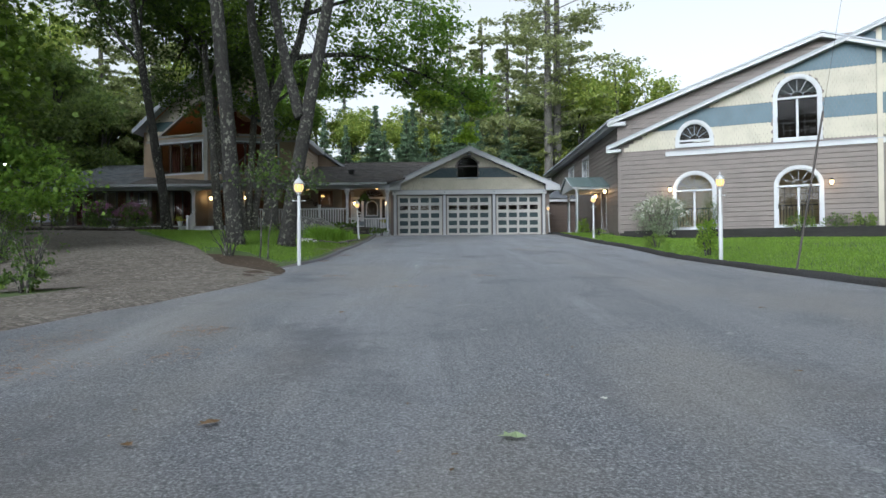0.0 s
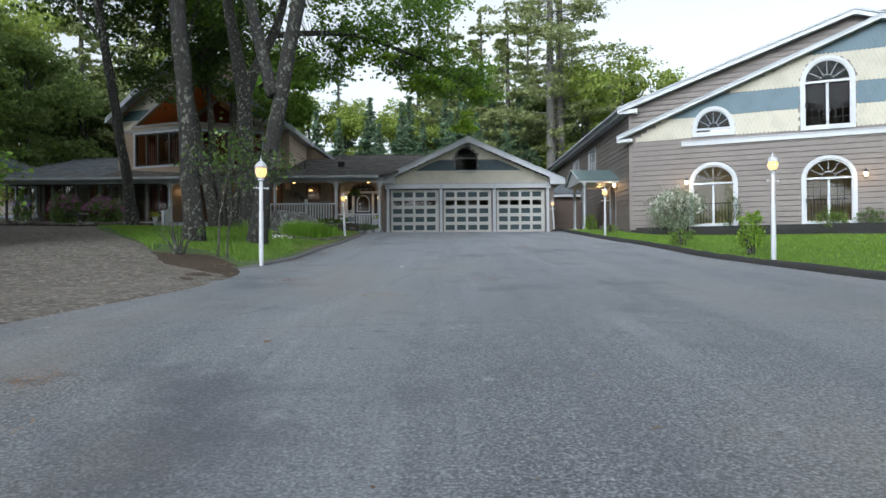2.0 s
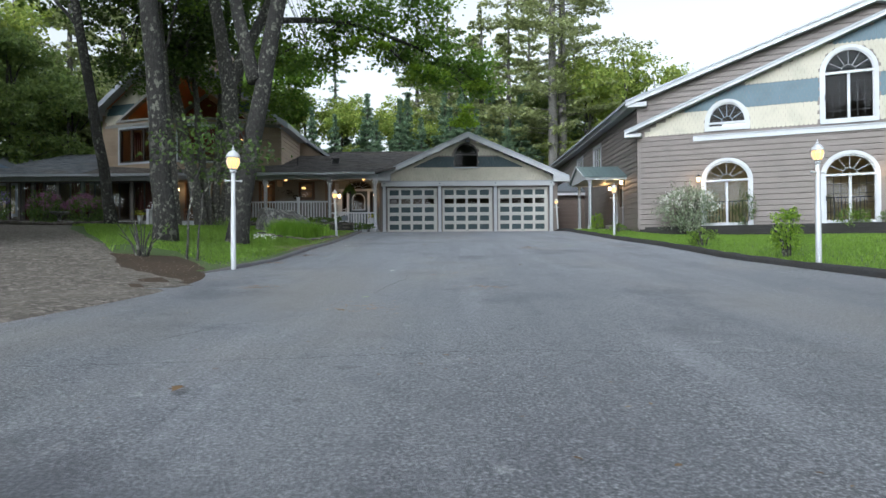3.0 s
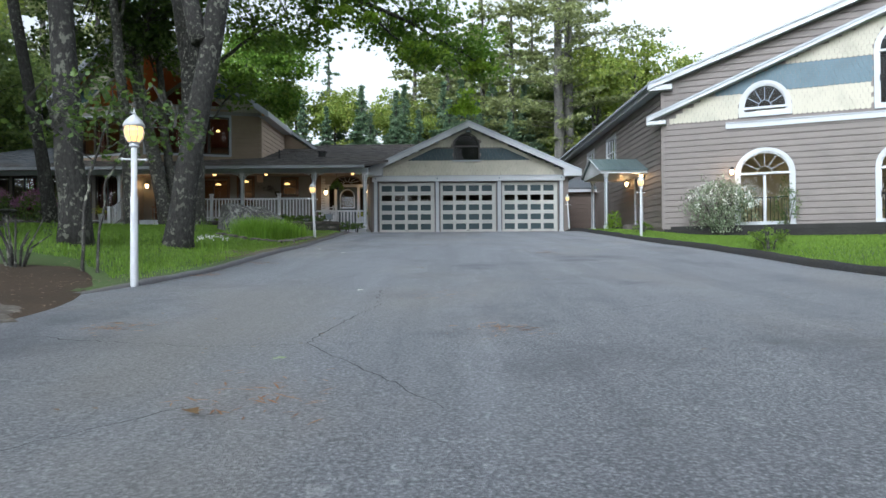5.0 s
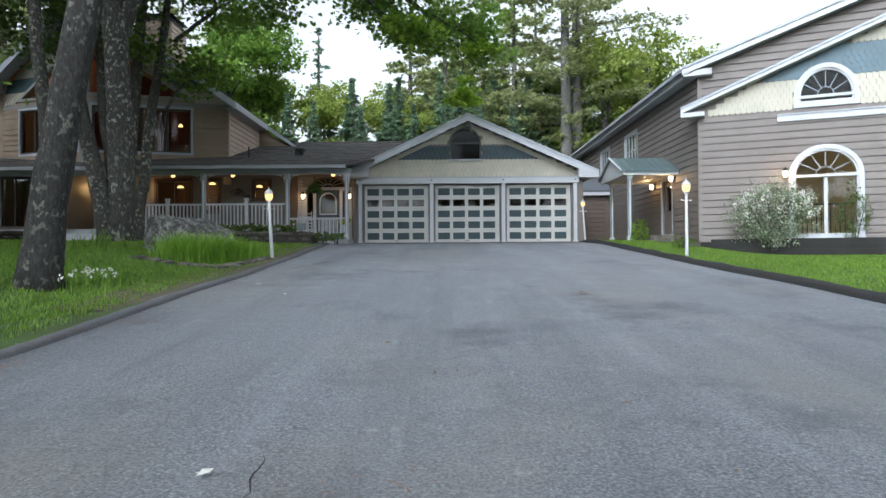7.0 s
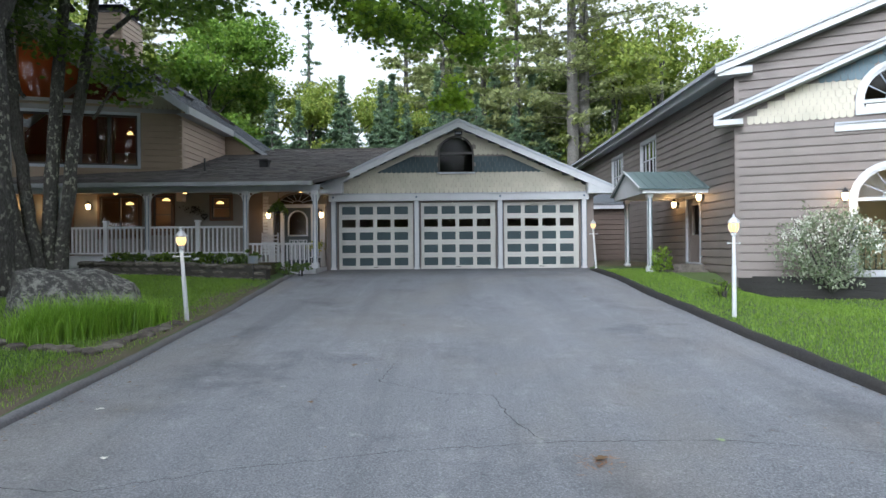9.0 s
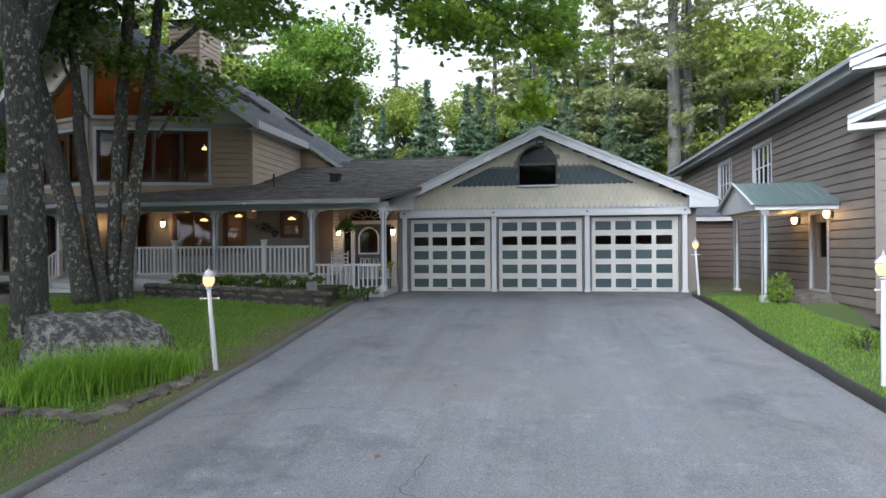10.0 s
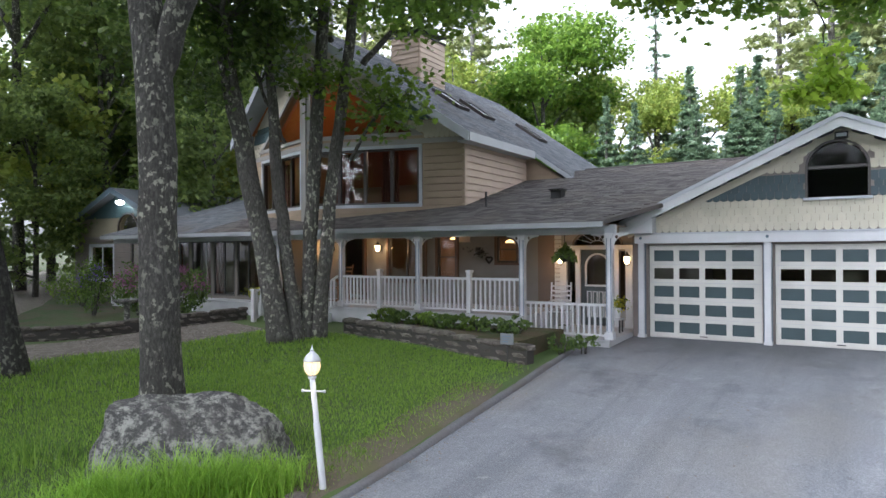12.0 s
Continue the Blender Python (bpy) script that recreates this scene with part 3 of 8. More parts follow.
for r0, r1 in zip(rows, rows[1:]):
    for i in range(24):
        bm.faces.new((r0[i], r0[i + 1], r1[i + 1], r1[i]))
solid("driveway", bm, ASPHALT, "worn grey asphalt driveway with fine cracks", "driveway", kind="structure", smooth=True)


def strip(name, line, mat, label, category, lift=0.02):
    """A sheet laid on the land along a middle line of (x, y, half width)."""
    bm = bme()
    pts = []
    for (x0, y0, w0), (x1, y1, w1) in zip(line, line[1:]):
        n = max(2, int(math.hypot(x1 - x0, y1 - y0) / 0.5))
        pts += [(x0 + (x1 - x0) * i / n, y0 + (y1 - y0) * i / n, w0 + (w1 - w0) * i / n) for i in range(n)]
    pts.append(line[-1])
    sm = []
    for i in range(len(pts)):
        seg = pts[max(0, i - 4):i + 5]
        sm.append(tuple(sum(p[j] for p in seg) / len(seg) for j in range(3)))
    rows = []
    for i, (x, y, w) in enumerate(sm):
        xa, ya, _ = sm[max(0, i - 1)]
        xb, yb, _ = sm[min(len(sm) - 1, i + 1)]
        d = Vector((xb - xa, yb - ya)).normalized()
        row = []
        for k in range(13):
            o = (k / 6 - 1) * (w + 0.15 * noise.noise(Vector((x, y, k // 7))))
            px, py = x - d.y * o, y + d.x * o
            edge = abs(k - 6) == 6
            row.append(bm.verts.new((px, py, max(height(px, py), slope(py) - 0.01 if left_edge(py) < px else -99) + (lift if not edge else -0.02))))
        rows.append(row)
    for r0, r1 in zip(rows, rows[1:]):
        for k in range(12):
            bm.faces.new((r0[k], r0[k + 1], r1[k + 1], r1[k]))
    return solid(name, tidy(bm), mat, label, category, kind="structure", smooth=True)


DRIVE_LINE = ((-4.0, 9.7), (-6.9, 13.4), (-10.2, 18.6), (-12.9, 23.4), (-14.0, 26.6), (-13.3, 29.2), (-12.9, 31.5), (-12.3, 33.4))
BRANCH_LINE = ((-13.2, 22.5), (-18.0, 25.2), (-24.0, 31.0), (-31.0, 35.5), (-38.0, 40.5), (-52.0, 45.0))
DRIVE_WIDTH = (2.7, 2.2, 2.0, 1.7, 1.35, 1.35, 1.15, 1.1)
strip("gravel_drive", [(x, y, w) for (x, y), w in zip(DRIVE_LINE, DRIVE_WIDTH)], GRAVEL, "pale brown gravel side drive", "drive")
strip("gravel_path", [(x, y, 1.3) for x, y in BRANCH_LINE], GRAVEL, "pale gravel path past the flower bed", "path", 0.026)


strip("gravel_apron", [(-7.6, 2.2, 0.9), (-6.15, 4.6, 1.3), (-5.25, 6.6, 1.3), (-4.6, 8.8, 1.35), (-3.9, 11.0, 1.1), (-3.7, 12.6, 0.7)], GRAVEL, "pale gravel where the side drive meets the asphalt", "drive", 0.034)
strip("dirt_verge", [(-27.0, -21.0, 1.0), (-17.6, -8.6, 1.4), (-9.9, -1.6, 1.6), (-7.9, 2.2, 1.4), (-6.8, 4.4, 1.0), (-6.3, 5.8, 0.4)], MULCH, "bare dirt and litter along the asphalt", "verge", 0.012)
strip("mulch_bed", [(-5.9, 16.0, 0.3), (-5.0, 15.1, 0.8), (-4.3, 14.3, 1.0), (-3.8, 13.4, 0.95), (-3.5, 12.4, 0.65), (-3.3, 11.6, 0.25), (-3.2, 10.8, 0.05)], MULCH, "brown mulch at the corner of the lawn", "flower bed", 0.016)


strip("dirt_yard", [(6.6, 33.9, 0.6), (6.85, 36.0, 1.1), (6.85, 41.0, 1.1)], DIRT, "bare packed dirt between garage and building", "ground", 0.03)
strip("dirt_edge", [(left_edge(17.0 + 0.9 * i) - 0.50, 17.0 + 0.9 * i, 0.42) for i in range(16)], DIRT, "worn dirt strip between lawn and kerb", "ground", 0.014)


def kerb(name, edge, y0, y1, side, label, big, mat):
    """An asphalt berm with a rounded, uneven top."""
    bm = bme()
    rows = []
    n = int((y1 - y0) / 0.2)
    for k in range(n + 1):
        y = y0 + (y1 - y0) * k / n
        x = edge(y)
        fade = smooth(0, 6, k) * smooth(0, 6, n - k)
        j = 0.02 * noise.noise(Vector((x, y * 1.4, 7))) + 0.012 * noise.noise(Vector((x, y * 6, 2)))
        h = (big + j) * (0.3 + 0.7 * fade)
        prof = ((-0.05, -0.06), (-0.035, 0.5 * h), (-0.01, 0.93 * h), (0.03, 1.02 * h), (0.07, 0.95 * h), (0.10, 0.5 * h), (0.12, -0.12))
        rows.append([bm.verts.new((x + side * o + j * 0.6, y, slope(y) + h_)) for o, h_ in prof])
    for r0, r1 in zip(rows, rows[1:]):
        for i in range(len(r0) - 1):
            bm.faces.new((r0[i], r0[i + 1], r1[i + 1], r1[i]))
    return solid(name, tidy(bm), mat, label, "kerb", kind="structure", smooth=True)


kerb("kerb_1", left_edge, 13.6, 33.4, -1, "worn grey asphalt kerb along the lawn", 0.065, KERBL)
kerb("kerb_2", right_edge, 3.0, 34.6, 1, "black asphalt kerb along the lawn", 0.115, KERB)

# ---------------- shared building parts ----------------
def rake(bm, F, a, b, depth, thick, n0, n1):
    """A sloping board from a to b (u, z of its top edge), depth downwards."""
    (u0, z0), (u1, z1) = a, b
    return slab(bm, F, [(u0, z0), (u1, z1), (u1, z1 - depth), (u0, z0 - depth)], [], n0, n1)


def pane_in(parent, F, lp, n, glass=None):
    bm = bme()
    vs = [bm.verts.new(F @ Vector((u, n, z))) for u, z in lp]
    bm.faces.new(vs)
    o = part("pane", bm, glass or GLASS, parent)
    o.visible_shadow = False
    return o


def sash_window(parent, F, u0, u1, z0, z1, cols, rows, frame_mat, trim_mat, n=0.0, trim=0.09, bar=0.025, name="window", depth=0.06, glass=None):
    """A rectangular window: trim, frame, bars, panes."""
    lp = rect(u0, u1, z0, z1)
    bm = bme()
    ring(bm, F, lp, trim, n - 0.02, n + 0.045)
    w = part(name, bm, trim_mat, parent)
    bm = bme()
    inner = grow(lp, -0.05)
    slab(bm, F, lp, [inner], n - depth, n + 0.015)
    part("frame", bm, frame_mat, w)
    for i in range(1, cols):
        u = u0 + (u1 - u0) * i / cols
        bm = bme()
        bx(bm, F, u - bar, u + bar, n - depth + 0.01, n, z0 + 0.05, z1 - 0.05)
        part("bar", tidy(bm), frame_mat, w)
    for j in range(1, rows):
        z = z0 + (z1 - z0) * j / rows
        bm = bme()
        bx(bm, F, u0 + 0.05, u1 - 0.05, n - depth + 0.012, n - 0.004, z - bar * 0.8, z + bar * 0.8)
        part("bar", tidy(bm), frame_mat, w)
    pane_in(w, F, grow(lp, -0.04), n - depth * 0.6, glass)
    return w


def fan_bars(w, F, c, zs, r, rz, mat, n, count=6, bar=0.014):
    """Spokes and an inner half ring of a fanlight."""
    for i in range(1, count):
        a = math.pi * i / count
        bm = bme()
        p0 = Vector((c + 0.3 * r * math.cos(a), n, zs + 0.3 * rz * math.sin(a)))
        p1 = Vector((c + r * 0.98 * math.cos(a), n, zs + rz * 0.98 * math.sin(a)))
        tube(bm, [F @ p0, F @ p1], bar, 4)
        part("bar", bm, mat, w)
    bm = bme()
    tube(bm, [F @ Vector((c + 0.3 * r * math.cos(math.pi * i / 10), n, zs + 0.3 * rz * math.sin(math.pi * i / 10))) for i in range(11)], bar, 4)
    part("bar", bm, mat, w)


def sconce(x, y, z, dx, dy, watts=7.0):
    """A small lit wall lantern that hangs off a wall in the direction dx, dy."""
    t = thing("wall_lantern", x, y, z, "lit wall lantern with a warm bulb", "wall lamp", "wall lanterns")
    bm = lathe(bme(), x + dx * 0.03, y + dy * 0.03, z - 0.09, [(0.03, 0), (0.05, 0.02), (0.05, 0.14), (0.02, 0.16)], 8)
    part("wall_plate", bm, BLACK, t)
    bm = tube(bme(), [(x + dx * 0.03, y + dy * 0.03, z - 0.05), (x + dx * 0.10, y + dy * 0.10, z - 0.13), (x + dx * 0.15, y + dy * 0.15, z - 0.10)], 0.012, 6)
    part("arm", bm, BLACK, t)
    cx, cy = x + dx * 0.15, y + dy * 0.15
    part("lantern_glass", lathe(bme(), cx, cy, z - 0.09, [(0.045, 0), (0.075, 0.10), (0.07, 0.17)], 8), SCONCEGLASS, t, "glowing glass")
    part("cap", lathe(bme(), cx, cy, z + 0.085, [(0.085, 0), (0.06, 0.04), (0.02, 0.08), (0.008, 0.13)], 8), BLACK, t)
    lamp(x + dx * 0.36, y + dy * 0.36, z + 0.02, watts * 1.5)
    return t


# ---------------- garage ----------------
GX, GY = 1.27, 35.5
garage = thing("garage", GX, GY, 0, "low three-door garage with cream and teal shingled gable", "garage")
F, _ = wall_frame(-3.0, GY, 5.6, GY)
U = lambda x: x + 3.0
DOORS = ((-2.63, -0.21), (0.03, 2.46), (2.72, 5.14))
DOORTOP = 2.16
AP, EL, ER = (U(1.27), 4.50), (U(-3.0), 2.60), (U(5.6), 2.58)
outer = [(0, -0.1), (8.6, -0.1), (8.6, 2.55), AP, (0, 2.55)]
door_holes = [rect(U(a), U(b), -0.05, DOORTOP) for a, b in DOORS]
gwin = arch(U(0.66), U(1.72), 3.12, 3.72, 4.24)
bm = bme()
# the lower part is one plate from the ground up with the three openings left free
slab(bm, F, outer, [[(u, max(z, -0.05)) for u, z in h] for h in door_holes] + [gwin], -0.2, 0.0)
gwall = part("wall", bm, TAUPE, garage)
for e_ in ((-0.1, 2.50), (8.7, 2.50)):
    bm = bme()
    rake(bm, F, e_, AP, 0.17, 0.03, 0.0, 0.035)
    part("frieze", bm, CREAM, garage)
# dark sheet added behind the arched glass so the window stays dark
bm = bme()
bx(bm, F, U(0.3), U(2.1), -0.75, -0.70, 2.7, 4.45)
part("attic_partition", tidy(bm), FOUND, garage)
cream_low = [(0.0, 2.44), (8.6, 2.44), (8.6, 2.58), (7.45, 3.09), (1.2, 3.09), (0.0, 2.58)]
teal_mid = [(1.1, 3.10), (7.5, 3.10), (6.2, 3.67), (2.4, 3.67)]
cream_top = [(2.35, 3.66), (6.25, 3.66), AP]
hole = [grow(gwin, 0.05)]
scallops(F, cream_low, hole, CREAM, gwall, 0.155, 0.16, 0.004, single=120)
scallops(F, teal_mid, hole, GTEAL, gwall, 0.155, 0.16, 0.012, single=90)
scallops(F, cream_top, hole, CREAM, gwall, 0.155, 0.16, 0.020, single=80)
bm = bme()
ring(bm, F, gwin, 0.045, -0.05, 0.07)
gw = part("window", bm, DARKFR, garage, "dark arched window")
bm = bme()
bx(bm, F, U(0.66), U(1.72), -0.04, 0.03, 3.70, 3.76)
part("bar", tidy(bm), DARKFR, gw)
bm = bme()
bx(bm, F, U(0.58), U(1.80), 0.0, 0.11, 3.06, 3.11)
part("sill", tidy(bm), GREYW, gw)
pane_in(gw, F, gwin, -0.03, DIMGLASS)

# doors
for a, b in DOORS:
    u0, u1 = U(a) + 0.01, U(b) - 0.01
    w = (u1 - u0)
    cols = [(u0 + 0.10 + (w - 0.14) / 4 * i, u0 + 0.10 + (w - 0.14) / 4 * i + (w - 0.14) / 4 - 0.14 + 0.02) for i in range(4)]
    zr = [(0.12 + 0.415 * j, 0.12 + 0.415 * j + 0.255) for j in range(5)]
    holes = [rect(c0, c1, z0, z1) for z0, z1 in zr for c0, c1 in cols]
    bm = bme()
    slab(bm, F, rect(u0, u1, 0.01, DOORTOP - 0.01), holes, -0.13, -0.07)
    d = part("garage_door", bm, DOORWHITE, garage, "white sectional door with teal panels and one row of glass")
    for j, (z0, z1) in enumerate(zr):
        for c0, c1 in cols:
            if j == 3:
                pane_in(d, F, rect(c0, c1, z0, z1), -0.10)
            else:
                bm = bme()
                bx(bm, F, c0 + 0.002, c1 - 0.002, -0.125, -0.088, z0 + 0.002, z1 - 0.002)
                part("panel", tidy(bm), PANELTEAL, d)
    for j in range(1, 5):
        bm = bme()
        bx(bm, F, u0, u1, -0.068, -0.064, 0.035 + 0.415 * j, 0.043 + 0.415 * j)
        part("section_joint", tidy(bm), GREYW, d)
    bm = bme()
    tube(bm, [F @ Vector(((u0 + u1) / 2 - 0.08, -0.05, 0.07)), F @ Vector(((u0 + u1) / 2 + 0.08, -0.05, 0.07))], 0.012, 6)
    part("door_handle", bm, BLACK, d)

# columns in front of the doors and the beam over them
for x in (-2.76, -0.09, 2.59, 5.27):
    bm = bme()
    bx(bm, F, U(x) - 0.065, U(x) + 0.065, 0.02, 0.15, 0.0, 2.2)
    bx(bm, F, U(x) - 0.085, U(x) + 0.085, 0.0, 0.17, 0.0, 0.07)
    c = part("column", tidy(bm), WHITE, garage)
    for s in (-0.085, 0.073):
        bm = bme()
        bx(bm, F, U(x) + s, U(x) + s + 0.012, 0.05, 0.12, 0.07, 2.18)
        part("edge_strip", tidy(bm), BLUEGREY, c, "blue-grey edge strip")
    bm = lathe(bme(), 0, 0, 0, [(0.035, 0), (0.03, 0.02)], 8)
    bmesh.ops.transform(bm, matrix=F @ Matrix.Translation((U(x), 0.19, 2.32)) @ pose(0, 0, 0, -90), verts=bm.verts)
    part("rosette", bm, BLUEGREY, c)
bm = bme()
bx(bm, F, U(-2.9), U(5.42), 0.0, 0.19, 2.2, 2.42)
part("beam", tidy(bm), WHITE, garage)
bm = bme()
bx(bm, F, U(-2.9), U(5.42), 0.0, 0.22, 2.40, 2.44)
part("beam_cap", tidy(bm), GREYW, garage)
# side walls, back wall, floor, dim inner room
for x0, x1 in ((-3.0, -2.8), (5.4, 5.6)):
    bm = bme()
    bx(bm, IDENT, x0, x1, GY + 0.2, 45.0, -0.1, 2.6)
    part("wall", tidy(bm), TAUPE, garage)
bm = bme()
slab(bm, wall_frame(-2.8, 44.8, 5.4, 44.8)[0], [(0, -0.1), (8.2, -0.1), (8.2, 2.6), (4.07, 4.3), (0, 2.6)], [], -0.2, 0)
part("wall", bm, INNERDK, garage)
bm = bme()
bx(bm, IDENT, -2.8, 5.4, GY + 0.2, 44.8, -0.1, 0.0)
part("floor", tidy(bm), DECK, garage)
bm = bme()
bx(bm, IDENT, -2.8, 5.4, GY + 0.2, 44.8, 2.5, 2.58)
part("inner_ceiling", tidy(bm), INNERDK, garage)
for x in (1.0, 3.6):
    bm = bme()
    bx(bm, IDENT, x, x + 0.12, 38.6, 39.4, 2.42, 2.49)
    part("tube_light", tidy(bm), TUBE, garage)
lamp(1.1, 39.0, 2.2, 10, (1.0, 0.9, 0.75), 0.1)

# roof: two slopes with an overhang, boards at the rake, boxed ends
def roof_slope(name, quad, thick, mat, parent):
    """A sloping plate: four corners of its top, thickness downwards."""
    bm = bme()
    top = [bm.verts.new(p) for p in quad]
    low = [bm.verts.new(Vector(p) - Vector((0, 0, thick))) for p in quad]
    bm.faces.new(top)
    bm.faces.new(low[::-1])
    for i in range(4):
        bm.faces.new((top[i], low[i], low[(i + 1) % 4], top[(i + 1) % 4]))
    return part(name, tidy(bm), mat, parent)


def courses(parent, a, b, c, d, mat, step=0.15, tab=0.3, lift=0.012, cut=None):
    """Shingle tabs on a slope with eave a-b and ridge d-c, in one mesh."""
    rng = random.Random(11)
    a, b, c, d = (Vector(p) for p in (a, b, c, d))
    nrm = (b - a).cross(d - a).normalized()
    if nrm.z < 0:
        nrm = -nrm
    rows = int((d - a).length / step)
    vs, fs = [], []
    for r in range(rows):
        s, e = a.lerp(d, r / rows), b.lerp(c, r / rows)
        s2, e2 = a.lerp(d, (r + 1.15) / rows), b.lerp(c, (r + 1.15) / rows)
        L = (e - s).length
        x = -rng.uniform(0, tab)
        while x < L:
            w = tab * rng.uniform(0.55, 1.3)
            x0, x1 = max(0, x) / L, min(L, x + w - 0.012) / L
            if x1 > x0 + 0.005 and (cut is None or cut(s.lerp(e, (x0 + x1) / 2))):
                h = lift * rng.uniform(0.6, 1.4)
                k = len(vs)
                p0, p1, p2, p3 = s.lerp(e, x0), s.lerp(e, x1), s2.lerp(e2, x1), s2.lerp(e2, x0)
                vs += [p0 + nrm * h, p1 + nrm * h, p2 + nrm * 0.004, p3 + nrm * 0.004, p0 - nrm * 0.01, p1 - nrm * 0.01]
                fs += [(k, k + 1, k + 2, k + 3), (k + 4, k + 5, k + 1, k), (k + 4, k, k + 3), (k + 5, k + 2, k + 1)]
            x += w
    me = bpy.data.meshes.new("shingle_cover")
    me.from_pydata(vs, [], fs)
    me.materials.append(mat)
    return tagged(part("shingle_cover", me, mat, parent), kind="stuff")


RY = 35.10
for tipx, tipz in ((-3.19, 2.67), (6.10, 2.61)):
    r = roof_slope("roof", [(tipx, RY, tipz), (GX, RY, 4.74), (GX, 45.3, 4.74), (tipx, 45.3, tipz)], 0.14, GREYW, garage)
    courses(r, (tipx, RY - 0.02, tipz + 0.003), (tipx, 45.3, tipz + 0.003), (GX, 45.3, 4.743), (GX, RY - 0.02, 4.743), SHINGLE, 0.15, 0.3)
    Fr, _ = wall_frame(-3.0, RY, 5.6, RY)
    bm = bme()
    rake(bm, Fr, (U(tipx), tipz - 0.01), (U(GX), 4.73), 0.24, 0.03, 0.0, 0.035)
    part("rake_board", bm, WHITE, garage)
    bm = bme()
    rake(bm, Fr, (U(tipx), tipz + 0.03), (U(GX), 4.77), 0.09, 0.03, 0.03, 0.06)
    part("rake_cap", bm, GREYW, garage)
    # boxed eave end
    s = 1 if tipx < 0 else -1
    bm = bme()
    slab(bm, Fr, [(U(tipx), tipz - 0.02), (U(tipx) + s * 0.75, tipz - 0.02 + 0.30), (U(tipx) + s * 0.75, tipz - 0.24), (U(tipx), tipz - 0.24)], [], -0.38, 0.02)
    part("eave_return", bm, WHITE, garage)
# flood lamp under the peak
fl = thing("flood_lamp", GX, GY - 0.05, 4.36, "small dark twin flood lamp under the gable peak", "flood lamp")
bm = bme()
bx(bm, IDENT, GX - 0.12, GX + 0.12, GY - 0.16, GY - 0.01, 4.30, 4.42)
part("housing", tidy(bm), BLACK, fl)
bm = bme()
bx(bm, IDENT, GX - 0.09, GX + 0.09, GY - 0.17, GY - 0.162, 4.32, 4.39)
part("lens", tidy(bm), GREYW, fl)

# ---------------- main house ----------------
house = thing("house", -12.0, 36.5, 0.2, "tan clapboard house with prow front, porch and grey roof", "house")
PC, PP, PL = (-7.85, 35.9), (-12.65, 34.5), (-16.45, 35.9)
RIDGE_X, RIDGE_Z, PITCH = -12.6, 8.95, 0.705
roof_z = lambda x: RIDGE_Z - PITCH * abs(x - RIDGE_X)
FR, LR = wall_frame(*PP, *PC)
FL, LL = wall_frame(*PL, *PP)


def prow_wall(Fw, L, x_of, win, tri, band):
    outer = [(0, 2.6), (L, 2.6), (L, roof_z(x_of(L)) - 0.12), (0, roof_z(x_of(0)) - 0.12)]
    bm = bme()
    slab(bm, Fw, outer, [win, tri], -0.2, 0)
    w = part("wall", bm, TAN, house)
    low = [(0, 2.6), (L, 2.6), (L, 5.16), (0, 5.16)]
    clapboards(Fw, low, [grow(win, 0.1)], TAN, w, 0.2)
    up = [(0, 5.30), (L, 5.30), (L, outer[2][1]), (0, outer[3][1])]
    scallops(Fw, up, [grow(tri, 0.1), band], CREAM, w, 0.155, 0.16, 0.006)
    scallops(Fw, band, [grow(tri, 0.1)], DKTEAL, w, 0.155, 0.16, 0.010)
    bm = bme()
    bx(bm, Fw, 0, L, 0.0, 0.035, 5.16, 5.30)
    part("trim", tidy(bm), TRIMSHADE, w)
    # big window with four lights
    bm = bme()
    ring(bm, Fw, win, 0.09, -0.02, 0.06)
    wd = part("window", bm, GREYW, house, "wide dark-framed window with white trim")
    bm = bme()
    slab(bm, Fw, win, [grow(win, -0.06)], -0.10, 0.02)
    part("frame", bm, DARKFR, wd)
    u0, u1, z0, z1 = win[0][0], win[1][0], win[0][1], win[2][1]
    for i in range(1, 4):
        u = u0 + (u1 - u0) * i / 4
        bm = bme()
        bx(bm, Fw, u - 0.05, u + 0.05, -0.09, 0.01, z0 + 0.06, z1 - 0.06)
        part("mullion", tidy(bm), DARKFR, wd)
    pane_in(wd, Fw, grow(win, -0.05), -0.05)
    bm = bme()
    ring(bm, Fw, tri, 0.11, -0.02, 0.06)
    wt_ = part("window", bm, TRIMSHADE, house, "gable window over orange-lit wood ceiling")
    pane_in(wt_, Fw, tri, -0.05)
    return w


# right face of the prow: u runs from the prow to the corner
xr = lambda u: PP[0] + (PC[0] - PP[0]) * u / LR
xl = lambda u: PL[0] + (PP[0] - PL[0]) * u / LL
winR = rect(0.30, 3.66, 3.42, 5.05)
triR = [(0.22, 5.50), (3.45, 5.50), (0.22, 5.50 + 3.23 * 0.67)]
bandR = [(2.6, 5.83), (4.55, 5.83), (3.65, 6.42), (1.9, 6.42)]
prow_wall(FR, LR, xr, winR, triR, bandR)
winL = rect(0.95, LL - 0.22, 3.42, 5.05)
triL = [(1.0, 5.50), (LL - 0.2, 5.50), (LL - 0.2, 5.50 + 2.7 * 0.67)]
bandL = [(0.05, 5.75), (1.7, 5.75), (2.3, 6.3), (0.45, 6.3)]
prow_wall(FL, LL, xl, winL, triL, bandL)
bm = bme()
bx(bm, Matrix.Translation((PP[0], PP[1], 0)), -0.09, 0.09, -0.06, 0.04, 2.6, 8.2)
part("corner_post", tidy(bm), TRIMSHADE, house)
# side wall that faces the garage
FS, LS = wall_frame(PC[0], PC[1], PC[0], 40.0)
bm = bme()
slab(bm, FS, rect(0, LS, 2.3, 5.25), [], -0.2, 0)
